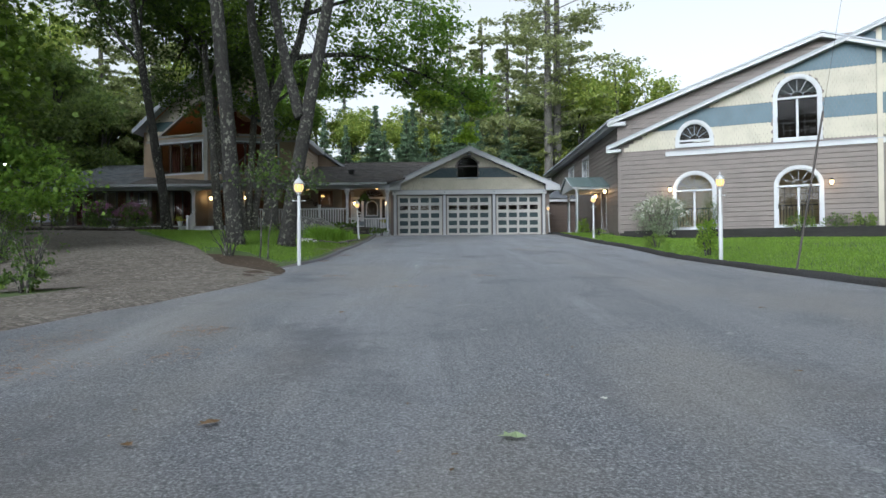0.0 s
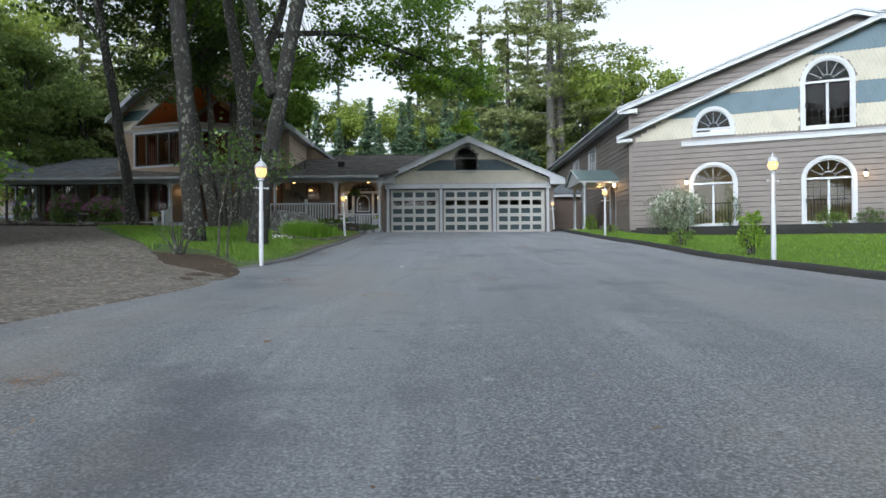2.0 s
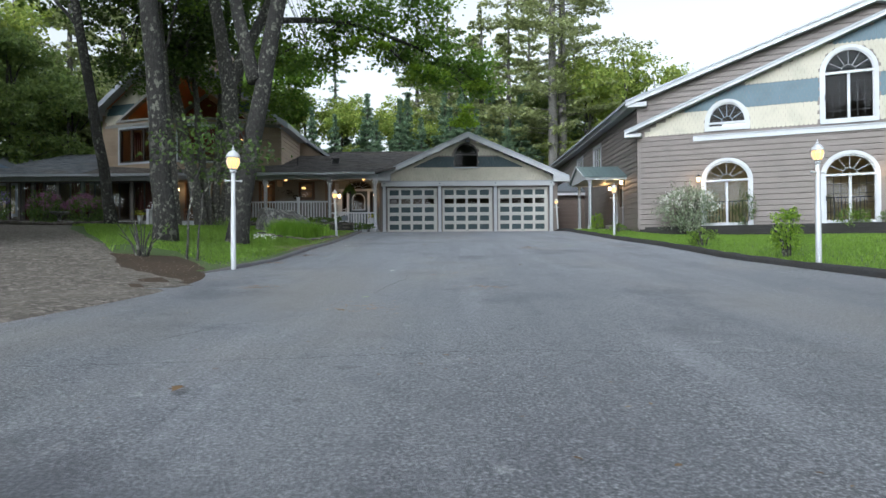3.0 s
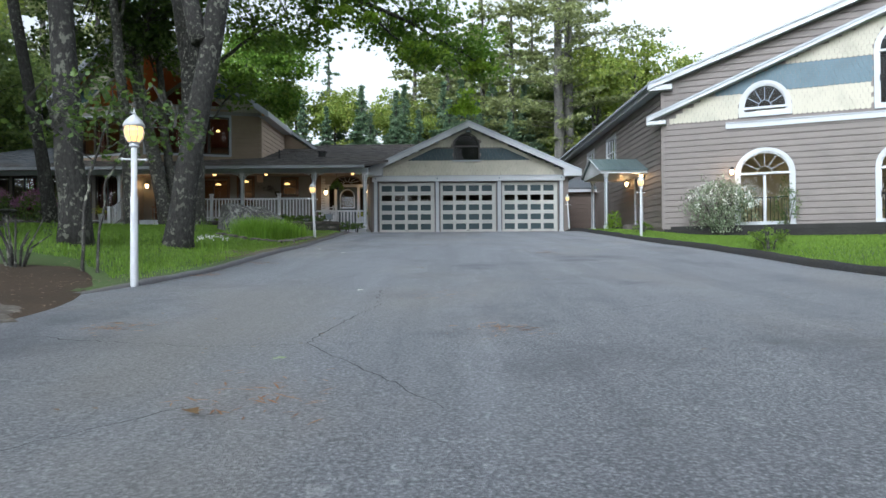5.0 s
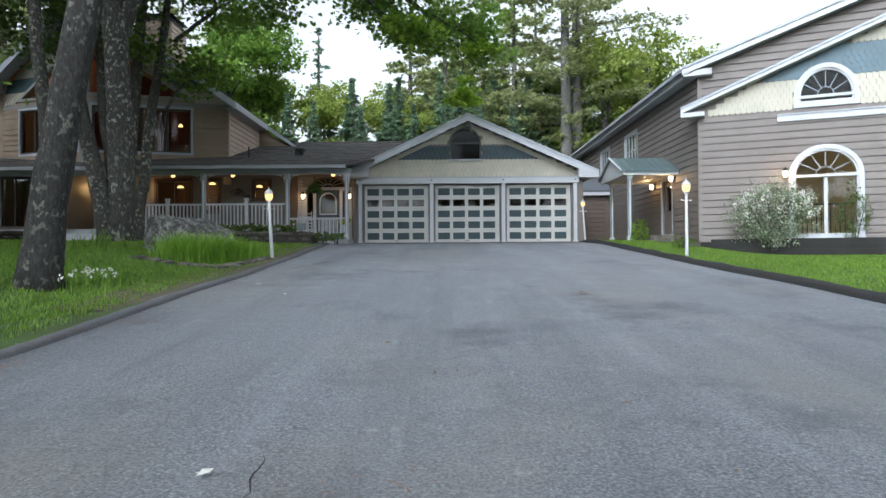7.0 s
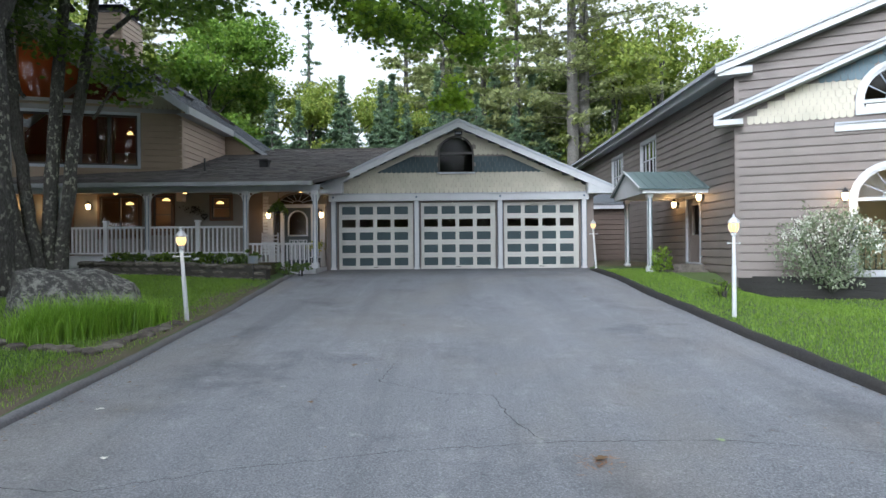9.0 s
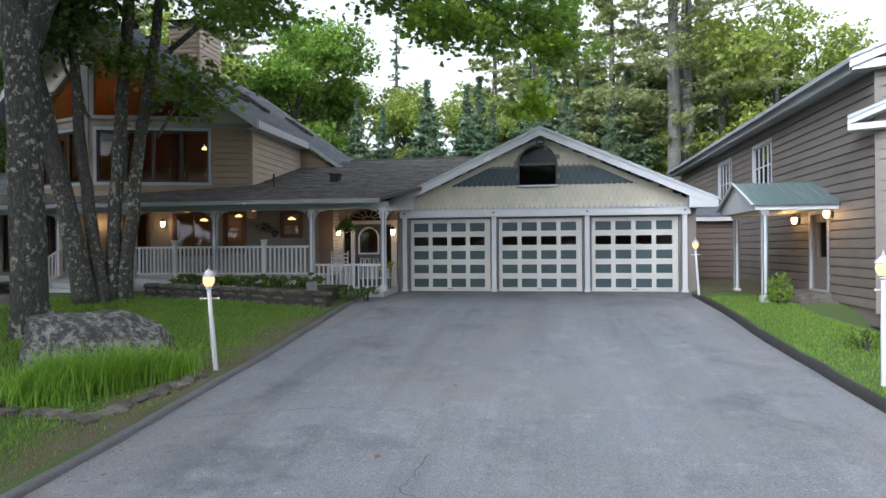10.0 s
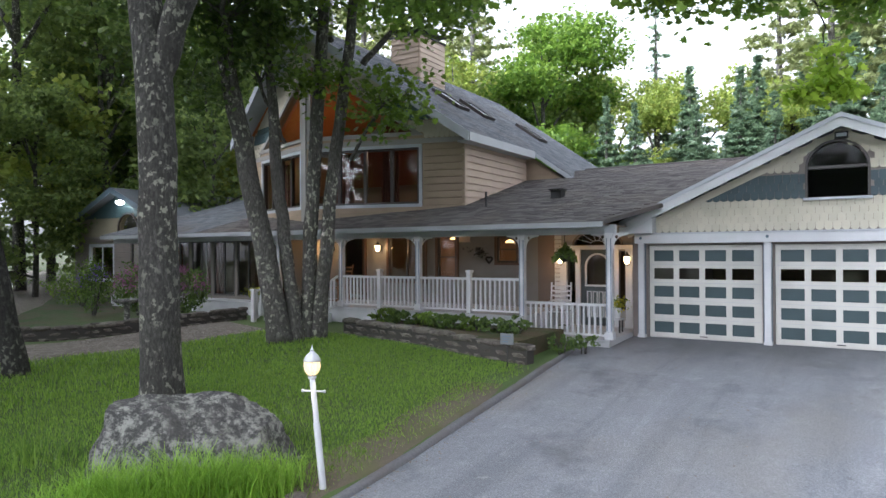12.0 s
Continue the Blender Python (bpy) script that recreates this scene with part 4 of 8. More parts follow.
# same siding as the front, its stronger light painted in
ws = part("wall", bm, LITTAN, house)
clapboards(FS, rect(0, LS, 2.6, 5.2), [], LITTAN, ws, 0.2)
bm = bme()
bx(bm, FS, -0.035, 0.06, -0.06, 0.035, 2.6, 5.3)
part("corner_post", tidy(bm), LITTAN, house)
# the rear, wider part
FB, LB = wall_frame(PC[0], 40.0, -5.95, 40.0)
bm = bme()
slab(bm, FB, [(0, 2.3), (LB, 2.3), (LB, 4.0), (0, 5.3)], [], -0.2, 0)
wb = part("wall", bm, TAN, house)
clapboards(FB, [(0, 2.6), (LB, 2.6), (LB, 3.95), (0, 5.25)], [], TAN, wb, 0.2)
# left and back walls close the body
for x0, x1, y0, y1, zt in ((-16.6, -16.4, 35.9, 47, 5.8), (-16.4, -6.4, 46.8, 47, 4.2)):
    bm = bme()
    bx(bm, IDENT, x0, x1, y0, y1, 0, zt)
    part("wall", tidy(bm), TAN, house)

# roof
FRONT = 33.75
rs = roof_slope("roof", [(-7.45, 35.45, roof_z(-7.45)), (RIDGE_X, FRONT, RIDGE_Z), (RIDGE_X, 47.4, RIDGE_Z), (-7.45, 47.4, roof_z(-7.45))], 0.16, GREYW, house)
courses(rs, (-7.45, 35.45, roof_z(-7.45) + 0.004), (-7.45, 47.4, roof_z(-7.45) + 0.004), (RIDGE_X, 47.4, RIDGE_Z + 0.004), (RIDGE_X, FRONT, RIDGE_Z + 0.004), SHINGLEB, 0.16, 0.32)
re_ = roof_slope("roof", [(-5.62, 39.8, roof_z(-5.62)), (-7.45, 39.8, roof_z(-7.45)), (-7.45, 47.4, roof_z(-7.45)), (-5.62, 47.4, roof_z(-5.62))], 0.16, GREYW, house)
courses(re_, (-5.62, 39.8, roof_z(-5.62) + 0.004), (-5.62, 47.4, roof_z(-5.62) + 0.004), (-7.45, 47.4, roof_z(-7.45) + 0.004), (-7.45, 39.8, roof_z(-7.45) + 0.004), SHINGLEB, 0.16, 0.32)
rl = roof_slope("roof", [(-17.0, 35.4, roof_z(-17.0)), (RIDGE_X, FRONT, RIDGE_Z), (RIDGE_X, 47.4, RIDGE_Z), (-17.0, 47.4, roof_z(-17.0))], 0.16, GREYW, house)
for p0, p1 in (((-7.45, 35.45), (RIDGE_X, FRONT)), ((-17.0, 35.4), (RIDGE_X, FRONT))):
    a = Vector((*p0, roof_z(p0[0]) + 0.02))
    b = Vector((*p1, RIDGE_Z + 0.02))
    bm = bme()
    d = Vector((0, -0.05, 0))
    dn = Vector((0, 0, -0.28))
    v = [bm.verts.new(p) for p in (a, b, b + dn, a + dn, a + d, b + d, b + d + dn, a + d + dn)]
    for q in ((0, 1, 2, 3), (4, 7, 6, 5), (0, 4, 5, 1), (3, 2, 6, 7), (0, 3, 7, 4), (1, 5, 6, 2)):
        bm.faces.new([v[i] for i in q])
    part("rake_board", tidy(bm), GREYW, house)
bm = bme()
bx(bm, IDENT, -7.47, -7.41, 35.45, 39.8, roof_z(-7.45) - 0.24, roof_z(-7.45) + 0.0)
part("fascia", tidy(bm), WHITE, house)
bm = bme()
bx(bm, IDENT, -7.85, -7.47, 35.5, 39.8, roof_z(-7.45) - 0.235, roof_z(-7.45) - 0.20)
part("soffit", tidy(bm), GREYW, house)
# skylights on the slope
nrm = Vector((PITCH, 0, 1)).normalized()
for x, y, ly in ((-9.85, 38.4, 0.75), (-9.8, 40.1, 0.75), (-9.3, 43.6, 0.75)):
    Fk = Matrix.Translation((x, y, roof_z(x) + 0.0)) @ Matrix.Rotation(math.atan(PITCH), 4, "Y")
    bm = bme()
    lp = [(-0.62, -ly / 2), (0.62, -ly / 2), (0.62, ly / 2), (-0.62, ly / 2)]
    FkW = Fk @ Matrix(((1, 0, 0, 0), (0, 0, 1, 0), (0, 1, 0, 0), (0, 0, 0, 1)))
    slab(bm, FkW, lp, [grow(lp, -0.07)], 0.0, 0.12)
    sk = part("skylight", bm, DARKFR, house, "dark-framed roof skylight")
    bm = bme()
    slab(bm, FkW, grow(lp, -0.06), [], 0.06, 0.09)
    part("skylight_glass", bm, plain("skylight_glazing", (0.25, 0.28, 0.32), 0.08), sk)
# chimney, clad in boards
cx0, cx1, cy0, cy1, ct = -12.3, -11.13, 38.5, 40.1, 9.52
chim = sub("chimney", house)
bm = bme()
bx(bm, IDENT, cx0, cx1, cy0, cy1, 7.2, ct)
part("chimney_core", tidy(bm), TAN, chim)
# the right-hand boards take the painted lit tone of the tan siding
for Fc, Lc, mt in ((wall_frame(cx0, cy0, cx1, cy0), 0, TAN), (wall_frame(cx1, cy0, cx1, cy1), 0, LITTAN)):
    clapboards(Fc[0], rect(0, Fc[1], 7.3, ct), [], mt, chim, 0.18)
bm = bme()
bx(bm, IDENT, cx0 - 0.06, cx1 + 0.06, cy0 - 0.06, cy1 + 0.06, ct, ct + 0.05)
part("chimney_flashing", tidy(bm), BLACK, chim)
bm = bme()
bx(bm, IDENT, cx0 + 0.12, cx1 - 0.12, cy0 + 0.12, cy1 - 0.12, ct + 0.05, ct + 0.26)
part("chimney_hood", tidy(bm), plain("hood_metal", (0.05, 0.05, 0.052), 0.6, 0.3), chim)
bm = bme()
v = [bm.verts.new(p) for p in ((cx0 - 0.1, cy0 - 0.1, ct + 0.26), (cx1 + 0.1, cy0 - 0.1, ct + 0.26), (cx1 + 0.1, cy1 + 0.1, ct + 0.26), (cx0 - 0.1, cy1 + 0.1, ct + 0.26), ((cx0 + cx1) / 2, (cy0 + cy1) / 2, ct + 0.44))]
for q in ((0, 1, 4), (1, 2, 4), (2, 3, 4), (3, 0, 4), (3, 2, 1, 0)):
    bm.faces.new([v[i] for i in q])
part("chimney_cap", tidy(bm), BLACK, chim)

# upper room: floor, back wall, warm wood
bm = bme()
bx(bm, IDENT, -16.4, -8.05, 36.2, 41.0, 3.0, 3.1)
part("room_floor", tidy(bm), INNERDK, house)
bm = bme()
slab(bm, wall_frame(-16.4, 41.0, -8.05, 41.0)[0], [(0, 3.1), (8.35, 3.1), (8.35, 5.3), (3.8, 8.5), (0, 5.6)], [], -0.1, 0)
part("room_wall", bm, CURTAIN, house)
for xa, xb in ((-8.1, RIDGE_X), (-16.3, RIDGE_X)):
    roof_slope("room_ceiling", [(xa, 35.7, roof_z(xa) - 0.22), (RIDGE_X, 34.6, RIDGE_Z - 0.22), (RIDGE_X, 41.0, RIDGE_Z - 0.22), (xa, 41.0, roof_z(xa) - 0.22)], 0.03, ORANGE, house)
lamp(-10.6, 37.6, 5.4, 16, (1.0, 0.60, 0.28), 0.15)
lamp(-14.0, 37.4, 5.6, 20, (1.0, 0.60, 0.28), 0.15)
for x, y, z in ((-10.2, 37.2, 4.75), (-9.75, 37.9, 4.7)):
    t = thing("pendant_lamp", x, y, z, "lit brass pendant lamp inside the upper room", "ceiling lamp", "room pendants")
    part("cord", tube(bme(), [(x, y, z + 0.1), (x, y, roof_z(x) - 0.25)], 0.008, 5), BLACK, t)
    part("shade", lathe(bme(), x, y, z, [(0.10, 0), (0.08, 0.06), (0.02, 0.11)], 10), BULB, t)

for k, (x, y, zt) in enumerate(((-11.9, 35.2, 5.0), (-10.5, 35.6, 5.0), (-13.4, 35.2, 5.0), (-15.2, 35.95, 5.0))):
    c_ = thing("curtain", x, y, 3.1, "dark red drawn curtain in the upper window", "curtain", "upper curtains")
    bm = bme()
    for i in range(6):
        tube(bm, [(x + 0.1 * i, y + 0.03 * (i % 2), 3.12), (x + 0.1 * i, y + 0.03 * (i % 2), zt)], 0.055, 6)
    part("cloth", bm, CURTAIN, c_)

# ---------------- porch and link roof ----------------
EY, EZ, KP = 33.35, 2.66, 0.262
link_z = lambda y: EZ + KP * (y - EY)
RIDGE_Y = 41.5
GARAGE_Y = EY + (4.72 - EZ) / KP
lr_bm = bme()
top = [(-21.5, EY, EZ), (-3.12, EY, EZ), (1.2, GARAGE_Y, link_z(GARAGE_Y)), (1.2, RIDGE_Y, link_z(RIDGE_Y)), (-21.5, RIDGE_Y, link_z(RIDGE_Y))]
lv = [[lr_bm.verts.new((x, y, z - d)) for x, y, z in top] for d in (0, 0.1)]
lr_bm.faces.new(lv[0])
lr_bm.faces.new(lv[1][::-1])
for i in range(5):
    lr_bm.faces.new((lv[0][i], lv[1][i], lv[1][(i + 1) % 5], lv[0][(i + 1) % 5]))
lr = part("roof", tidy(lr_bm), SHINGLE, house)
keep = lambda p: not (p.x > -3.2 and p.z < 2.70 + 0.465 * (p.x + 3.2)) and not (-16.3 < p.x < -7.95 and p.y > 36)
courses(lr, (-16.3, EY - 0.02, EZ + 0.004), (0.6, EY - 0.02, EZ + 0.004), (0.6, RIDGE_Y, link_z(RIDGE_Y) + 0.004), (-16.3, RIDGE_Y, link_z(RIDGE_Y) + 0.004), SHINGLE, 0.15, 0.3, cut=keep)
courses(lr, (-21.5, EY - 0.02, EZ + 0.004), (-16.3, EY - 0.02, EZ + 0.004), (-16.3, RIDGE_Y, link_z(RIDGE_Y) + 0.004), (-21.5, RIDGE_Y, link_z(RIDGE_Y) + 0.004), SHINGLEB, 0.15, 0.3)
roof_slope("roof", [(-21.5, 49.0, EZ), (0.6, 49.0, EZ), (0.6, RIDGE_Y, link_z(RIDGE_Y)), (-21.5, RIDGE_Y, link_z(RIDGE_Y))], 0.1, SHINGLE, house)
bm = bme()
tube(bm, [(-6.3, RIDGE_Y, link_z(RIDGE_Y) + 0.01), (0.6, RIDGE_Y, link_z(RIDGE_Y) + 0.01)], 0.05, 6)
part("ridge_cap", bm, SHINGLE, house)
bm = bme()
bx(bm, IDENT, -21.5, -3.0, EY - 0.06, EY - 0.02, EZ - 0.125, EZ - 0.005)
part("gutter", tidy(bm), paint("grey_gutter", (0.27, 0.285, 0.30), 0.4), house)
bm = bme()
bx(bm, IDENT, -21.5, -2.9, 33.8, 33.95, EZ - 0.26, EZ - 0.06)
part("porch_beam", tidy(bm), GREYW, house)
bm = bme()
bx(bm, IDENT, -21.5, -3.02, EY + 0.0, 38.2, EZ - 0.08, EZ - 0.05)
part("porch_ceiling", tidy(bm), PORCHBROWN, house)
# roof vent
rv = thing("roof_vent", -5.25, 36.4, link_z(36.4), "small black square roof vent", "roof vent")
bm = bme()
bx(bm, Matrix.Translation((-5.25, 36.4, link_z(36.4))), -0.14, 0.14, -0.16, 0.16, -0.05, 0.20)
bx(bm, Matrix.Translation((-5.25, 36.4, link_z(36.4))), -0.18, 0.18, -0.20, 0.20, 0.201, 0.235)
part("hood", tidy(bm), BLACK, rv)
vp = thing("vent_pipe", -6.95, 35.5, link_z(35.5), "thin dark vent pipe on the porch roof", "vent pipe")
part("pipe", tube(bme(), [(-6.95, 35.5, link_z(35.5) - 0.05), (-6.95, 35.5, link_z(35.5) + 0.42)], 0.03, 7), BLACK, vp)

# decks
DZ, SZ = 0.50, 0.08
for x0, x1, zt in ((-21.5, -5.06, DZ), (-5.06, -3.0, SZ)):
    bm = bme()
    bx(bm, IDENT, x0, x1, 33.75, 38.2, zt - 0.6, zt - 0.002)
    bx(bm, IDENT, x0, x1, 33.70, 33.752, zt - 0.30, zt - 0.04)
    part("porch_base", tidy(bm), DECK, house)
    y = 33.70
    while y < 38.1:
        bm = bme()
        bx(bm, IDENT, x0, x1, y, y + 0.132, zt, zt + 0.022)
        part("deck_board", tidy(bm), DECK, house)
        y += 0.14


def porch_post(x, z0, z1):
    """A white square post with base block, capital and blue-grey edges."""
    Fp = Matrix.Translation((x, 33.88, 0))
    bm = bme()
    bx(bm, Fp, -0.065, 0.065, -0.065, 0.065, z0 + 0.02, z1)
    bx(bm, Fp, -0.095, 0.095, -0.095, 0.095, z0 + 0.02, z0 + 0.18)
    bx(bm, Fp, -0.09, 0.09, -0.09, 0.09, z1 - 0.10, z1)
    p = part("porch_post", tidy(bm), WHITE, house)
    for s in (-0.056, 0.036):
        bm = bme()
        bx(bm, Fp, s, s + 0.020, -0.071, -0.064, z0 + 0.2, z1 - 0.12)
        part("edge_strip", tidy(bm), BLUEGREY, p)
    # fretwork brackets
    for s in (-1, 1):
        Fk = Matrix(((s, 0, 0, x + s * 0.066), (0, 1, 0, 33.88), (0, 0, 1, 0), (0, 0, 0, 1)))
        curve = [(0.03 + 0.31 * (1 - math.cos(math.pi / 2 * i / 8)) ** 1.1, z1 - 0.30 + 0.25 * math.sin(math.pi / 2 * i / 8)) for i in range(9)]
        bm = bme()
        eye = [(0.09 + 0.04 * math.cos(2 * math.pi * i / 10), z1 - 0.085 + 0.04 * math.sin(2 * math.pi * i / 10)) for i in range(10)]
        slab(bm, Fk, [(0.0, z1 - 0.30)] + curve + [(0.34, z1), (0.0, z1)], [eye], -0.012, 0.012)
        part("bracket", tidy(bm), WHITE, p)
    return p


POSTS = ((-13.1, DZ), (-10.65, DZ), (-8.06, DZ), (-5.12, SZ), (-3.04, SZ))
for x, z in POSTS:
    porch_post(x, z, 2.42)


def railing(x0, x1, z, h=0.86, y=33.88):
    r = sub("railing", house)
    for zz, t in ((z + h, 0.03), (z + 0.10, 0.022)):
        bm = bme()
        bx(bm, Matrix.Translation((0, y, 0)), x0, x1, -0.035, 0.035, zz - t, zz + t)
        part("rail", tidy(bm), WHITE, r)
    n = max(2, int(round((x1 - x0) / 0.125)))
    for i in range(1, n):
        x = x0 + (x1 - x0) * i / n
        bm = bme()
        bx(bm, Matrix.Translation((x, y, 0)), -0.021, 0.021, -0.021, 0.021, z + 0.11, z + h - 0.02)
        part("baluster", tidy(bm), WHITE, r)


def newel(x, z, h=1.02, y=33.88):
    bm = bme()
    bx(bm, Matrix.Translation((x, y, 0)), -0.055, 0.055, -0.055, 0.055, z, z + h)
    bx(bm, Matrix.Translation((x, y, 0)), -0.075, 0.075, -0.075, 0.075, z + h, z + h + 0.05)
    part("newel", tidy(bm), WHITE, house)


for a, b, z in ((-10.58, -9.38, DZ), (-9.28, -8.13, DZ), (-7.99, -6.62, DZ), (-6.5, -5.2, DZ), (-5.04, -3.12, SZ)):
    railing(a, b, z, 0.86 if z > 0.3 else 0.76)
for x in (-9.33, -6.56):
    newel(x, DZ)
# steps down to the path between the first two posts
for k in range(3):
    bm = bme()
    bx(bm, IDENT, -12.9, -10.85, 33.68 - 0.30 * (k + 1), 33.68 - 0.30 * k, -0.2, DZ - 0.16 * (k + 1))
    part("step", tidy(bm), WHITE, house)
for x in (-12.95, -10.75):
    newel(x, 0.05, 0.9, 32.75)
    r = sub("stair_rail", house)
    for o in (0.86, 0.12):
        bm = bme()
        tube(bm, [(x, 33.8, DZ + o), (x, 32.75, 0.0 + o)], 0.035, 4)
        part("rail", bm, WHITE, r)
    for i in range(1, 8):
        t = i / 8
        bm = bme()
        zb = DZ * (1 - t)
        bx(bm, Matrix.Translation((x, 33.8 - 1.05 * t, 0)), -0.02, 0.02, -0.02, 0.02, zb + 0.12, zb + 0.86)
        part("baluster", tidy(bm), WHITE, r)

# back wall of the porch
FP, LP = wall_frame(-13.2, 36.2, -5.75, 36.2)
X = lambda x: x + 13.2
pw = [rect(X(-6.98), X(-6.34), 1.72, 2.45), rect(X(-8.95), X(-8.30), 1.25, 2.5), rect(X(-10.75), X(-9.40), 1.15, 2.5), rect(X(-12.6), X(-11.7), 0.53, 2.5)]
bm = bme()
slab(bm, FP, rect(0, LP, 0.3, 2.6), pw, -0.15, 0)
pwall = part("wall", bm, PORCHWALL, house)
for h, (c, r_) in zip(pw, ((1, 2), (1, 2), (2, 1), (1, 1))):
    sash_window(house, FP, h[0][0], h[1][0], h[0][1], h[2][1], c, r_, DARKFR, paint("brown_trim", (0.10, 0.055, 0.035), 0.5), 0.0, 0.07)
bm = bme()
bx(bm, IDENT, -13.2, -5.75, 37.9, 38.0, 0.3, 2.6)
# wall darkened in its colour so the room behind the porch windows looks dim
part("room_wall", tidy(bm), paint("dim_porch_room", (0.13, 0.075, 0.045), 0.5, 0.1), house)
for x, z in ((-10.13, 2.28), (-8.86, 2.40), (-6.98, 2.28), (-12.1, 2.3)):
    t = thing("pendant_lamp", x, 37.0, z, "lit amber pendant lamp behind the porch windows", "ceiling lamp", "dining pendants")
    part("cord", tube(bme(), [(x, 37.0, z + 0.06), (x, 37.0, 2.62)], 0.008, 5), BLACK, t)
    part("shade", lathe(bme(), x, 37.0, z, [(0.13, 0), (0.12, 0.04), (0.03, 0.09)], 10), BULB, t)
lamp(-9.5, 37.0, 2.1, 11, (1.0, 0.55, 0.24), 0.1)
lamp(-6.9, 37.1, 2.0, 8, (1.0, 0.6, 0.28), 0.1)
# brown wall panel and the entry: door between side lights and pilasters, fan transom above
FD, LD = wall_frame(-5.75, 36.2, -3.0, 36.2)
D = lambda x: x + 5.75
bm = bme()
bx(bm, FD, 0.0, D(-5.28), -0.15, 0.0, 0.0, 2.6)
part("wall", tidy(bm), PORCHBROWN, house)
dr = rect(D(-4.56), D(-3.66), 0.12, 2.06)
sideL, sideR = rect(D(-4.90), D(-4.68), 0.55, 2.02), rect(D(-3.55), D(-3.38), 0.55, 2.02)
fan = arch(D(-4.72), D(-3.50), 2.19, 2.20, 2.52)
ENTRY = paint("entry_wall", (0.30, 0.285, 0.265), 0.6)
bm = bme()
slab(bm, FD, rect(D(-5.28), LD, 0.0, 2.6), [dr, sideL, sideR, fan], -0.15, -0.02)
ew = part("wall", bm, ENTRY, house)
clapboards(FD, rect(D(-5.27), D(-5.09), 0.15, 2.5), [], WHITE, ew, 0.11, -0.03)
for a, b, z0, z1, n1 in ((-4.68, -4.56, 0.1, 2.12, 0.04), (-3.66, -3.55, 0.1, 2.12, 0.04), (-4.95, -3.30, 2.07, 2.17, 0.07)):
    bm = bme()
    bx(bm, FD, D(a), D(b), -0.02, n1, z0, z1)
    part("door_frame", tidy(bm), WHITE, house)
for x in (-5.0, -3.27):
    bm = bme()
    bx(bm, FD, D(x) - 0.085, D(x) + 0.085, -0.02, 0.09, 0.10, 2.10)
    bx(bm, FD, D(x) - 0.105, D(x) + 0.105, -0.02, 0.11, 0.10, 0.28)
    bx(bm, FD, D(x) - 0.11, D(x) + 0.11, -0.02, 0.12, 2.10, 2.17)
    part("pilaster", tidy(bm), WHITE, house)
for h in (sideL, sideR):
    bm = bme()
    slab(bm, FD, h, [grow(h, -0.025)], -0.06, 0.0)
    sl = part("side_light", bm, DARKFR, house, "narrow dark side light")
    pane_in(sl, FD, h, -0.04, DIMGLASS)
bm = bme()
ring(bm, FD, fan, 0.05, -0.03, 0.02)
ft_ = part("fan_transom", bm, PORCHBROWN, house, "brown sunburst transom over the door")
fan_bars(ft_, FD, D(-4.11), 2.2, 0.61, 0.32, WHITE, -0.02, 7, 0.010)
pane_in(ft_, FD, fan, -0.05, DIMGLASS)
ov = arch(D(-4.40), D(-3.82), 1.16, 1.62, 1.93)
lowp = rect(D(-4.42), D(-3.80), 0.30, 1.02)
bm = bme()
slab(bm, FD, dr, [ov, lowp], -0.10, -0.04)
dd = part("door", bm, paint("dark_door", (0.055, 0.07, 0.075), 0.4), house, "dark grey-green front door with arched glass light")
bm = bme()
ring(bm, FD, ov, 0.045, -0.06, 0.0)
part("light_frame", bm, WHITE, dd)
pane_in(dd, FD, ov, -0.07)
bm = bme()
slab(bm, FD, lowp, [], -0.085, -0.06)
part("lower_panel", bm, paint("door_panel", (0.10, 0.12, 0.125), 0.4), dd)
for i in range(4):
    r_ = rect(D(-4.40) + 0.155 * i, D(-4.40) + 0.155 * i + 0.125, 0.33, 0.99)
    bm = bme()
    slab(bm, FD, r_, [grow(r_, -0.022)], -0.06, -0.03)
    part("panel_frame", bm, WHITE, dd)
bm = lathe(bme(), -3.74, 36.13, 1.05, [(0.02, 0), (0.03, 0.02), (0.02, 0.05)], 8)
part("door_knob", bm, BLACK, dd)
bm = bme()
bx(bm, IDENT, -5.28, -3.0, 38.4, 38.5, 0, 2.6)
part("room_wall", tidy(bm), INNERDK, house)

# glazed left porch
FG, LG = wall_frame(-21.4, 34.4, -13.3, 34.4)
n = 7
holes = [rect(LG / n * i + 0.06, LG / n * (i + 1) - 0.06, 0.62, 2.42) for i in range(n)]
bm = bme()
slab(bm, FG, rect(0, LG, 0.4, 2.6), holes, -0.1, 0)
gp = part("wall", bm, paint("brown_porch_frame", (0.13, 0.115, 0.10), 0.6), house)
for i, h in enumerate(holes):
    bm = bme()
    slab(bm, FG, h, [grow(h, -0.05)], -0.06, -0.01)
    w_ = part("window", bm, DARKFR, house, "tall dark porch glazing")
    pane_in(w_, FG, grow(h, -0.04), -0.03)
    u = (h[0][0] + h[1][0]) / 2
    bm = bme()
    bx(bm, FG, u - 0.03, u + 0.03, -0.055, -0.012, 0.67, 2.37)
    part("bar", tidy(bm), DARKFR, w_)
bm = bme()
bx(bm, IDENT, -21.4, -13.3, 37.0, 37.1, 0.4, 2.6)
part("room_wall", tidy(bm), INNERDK, house)
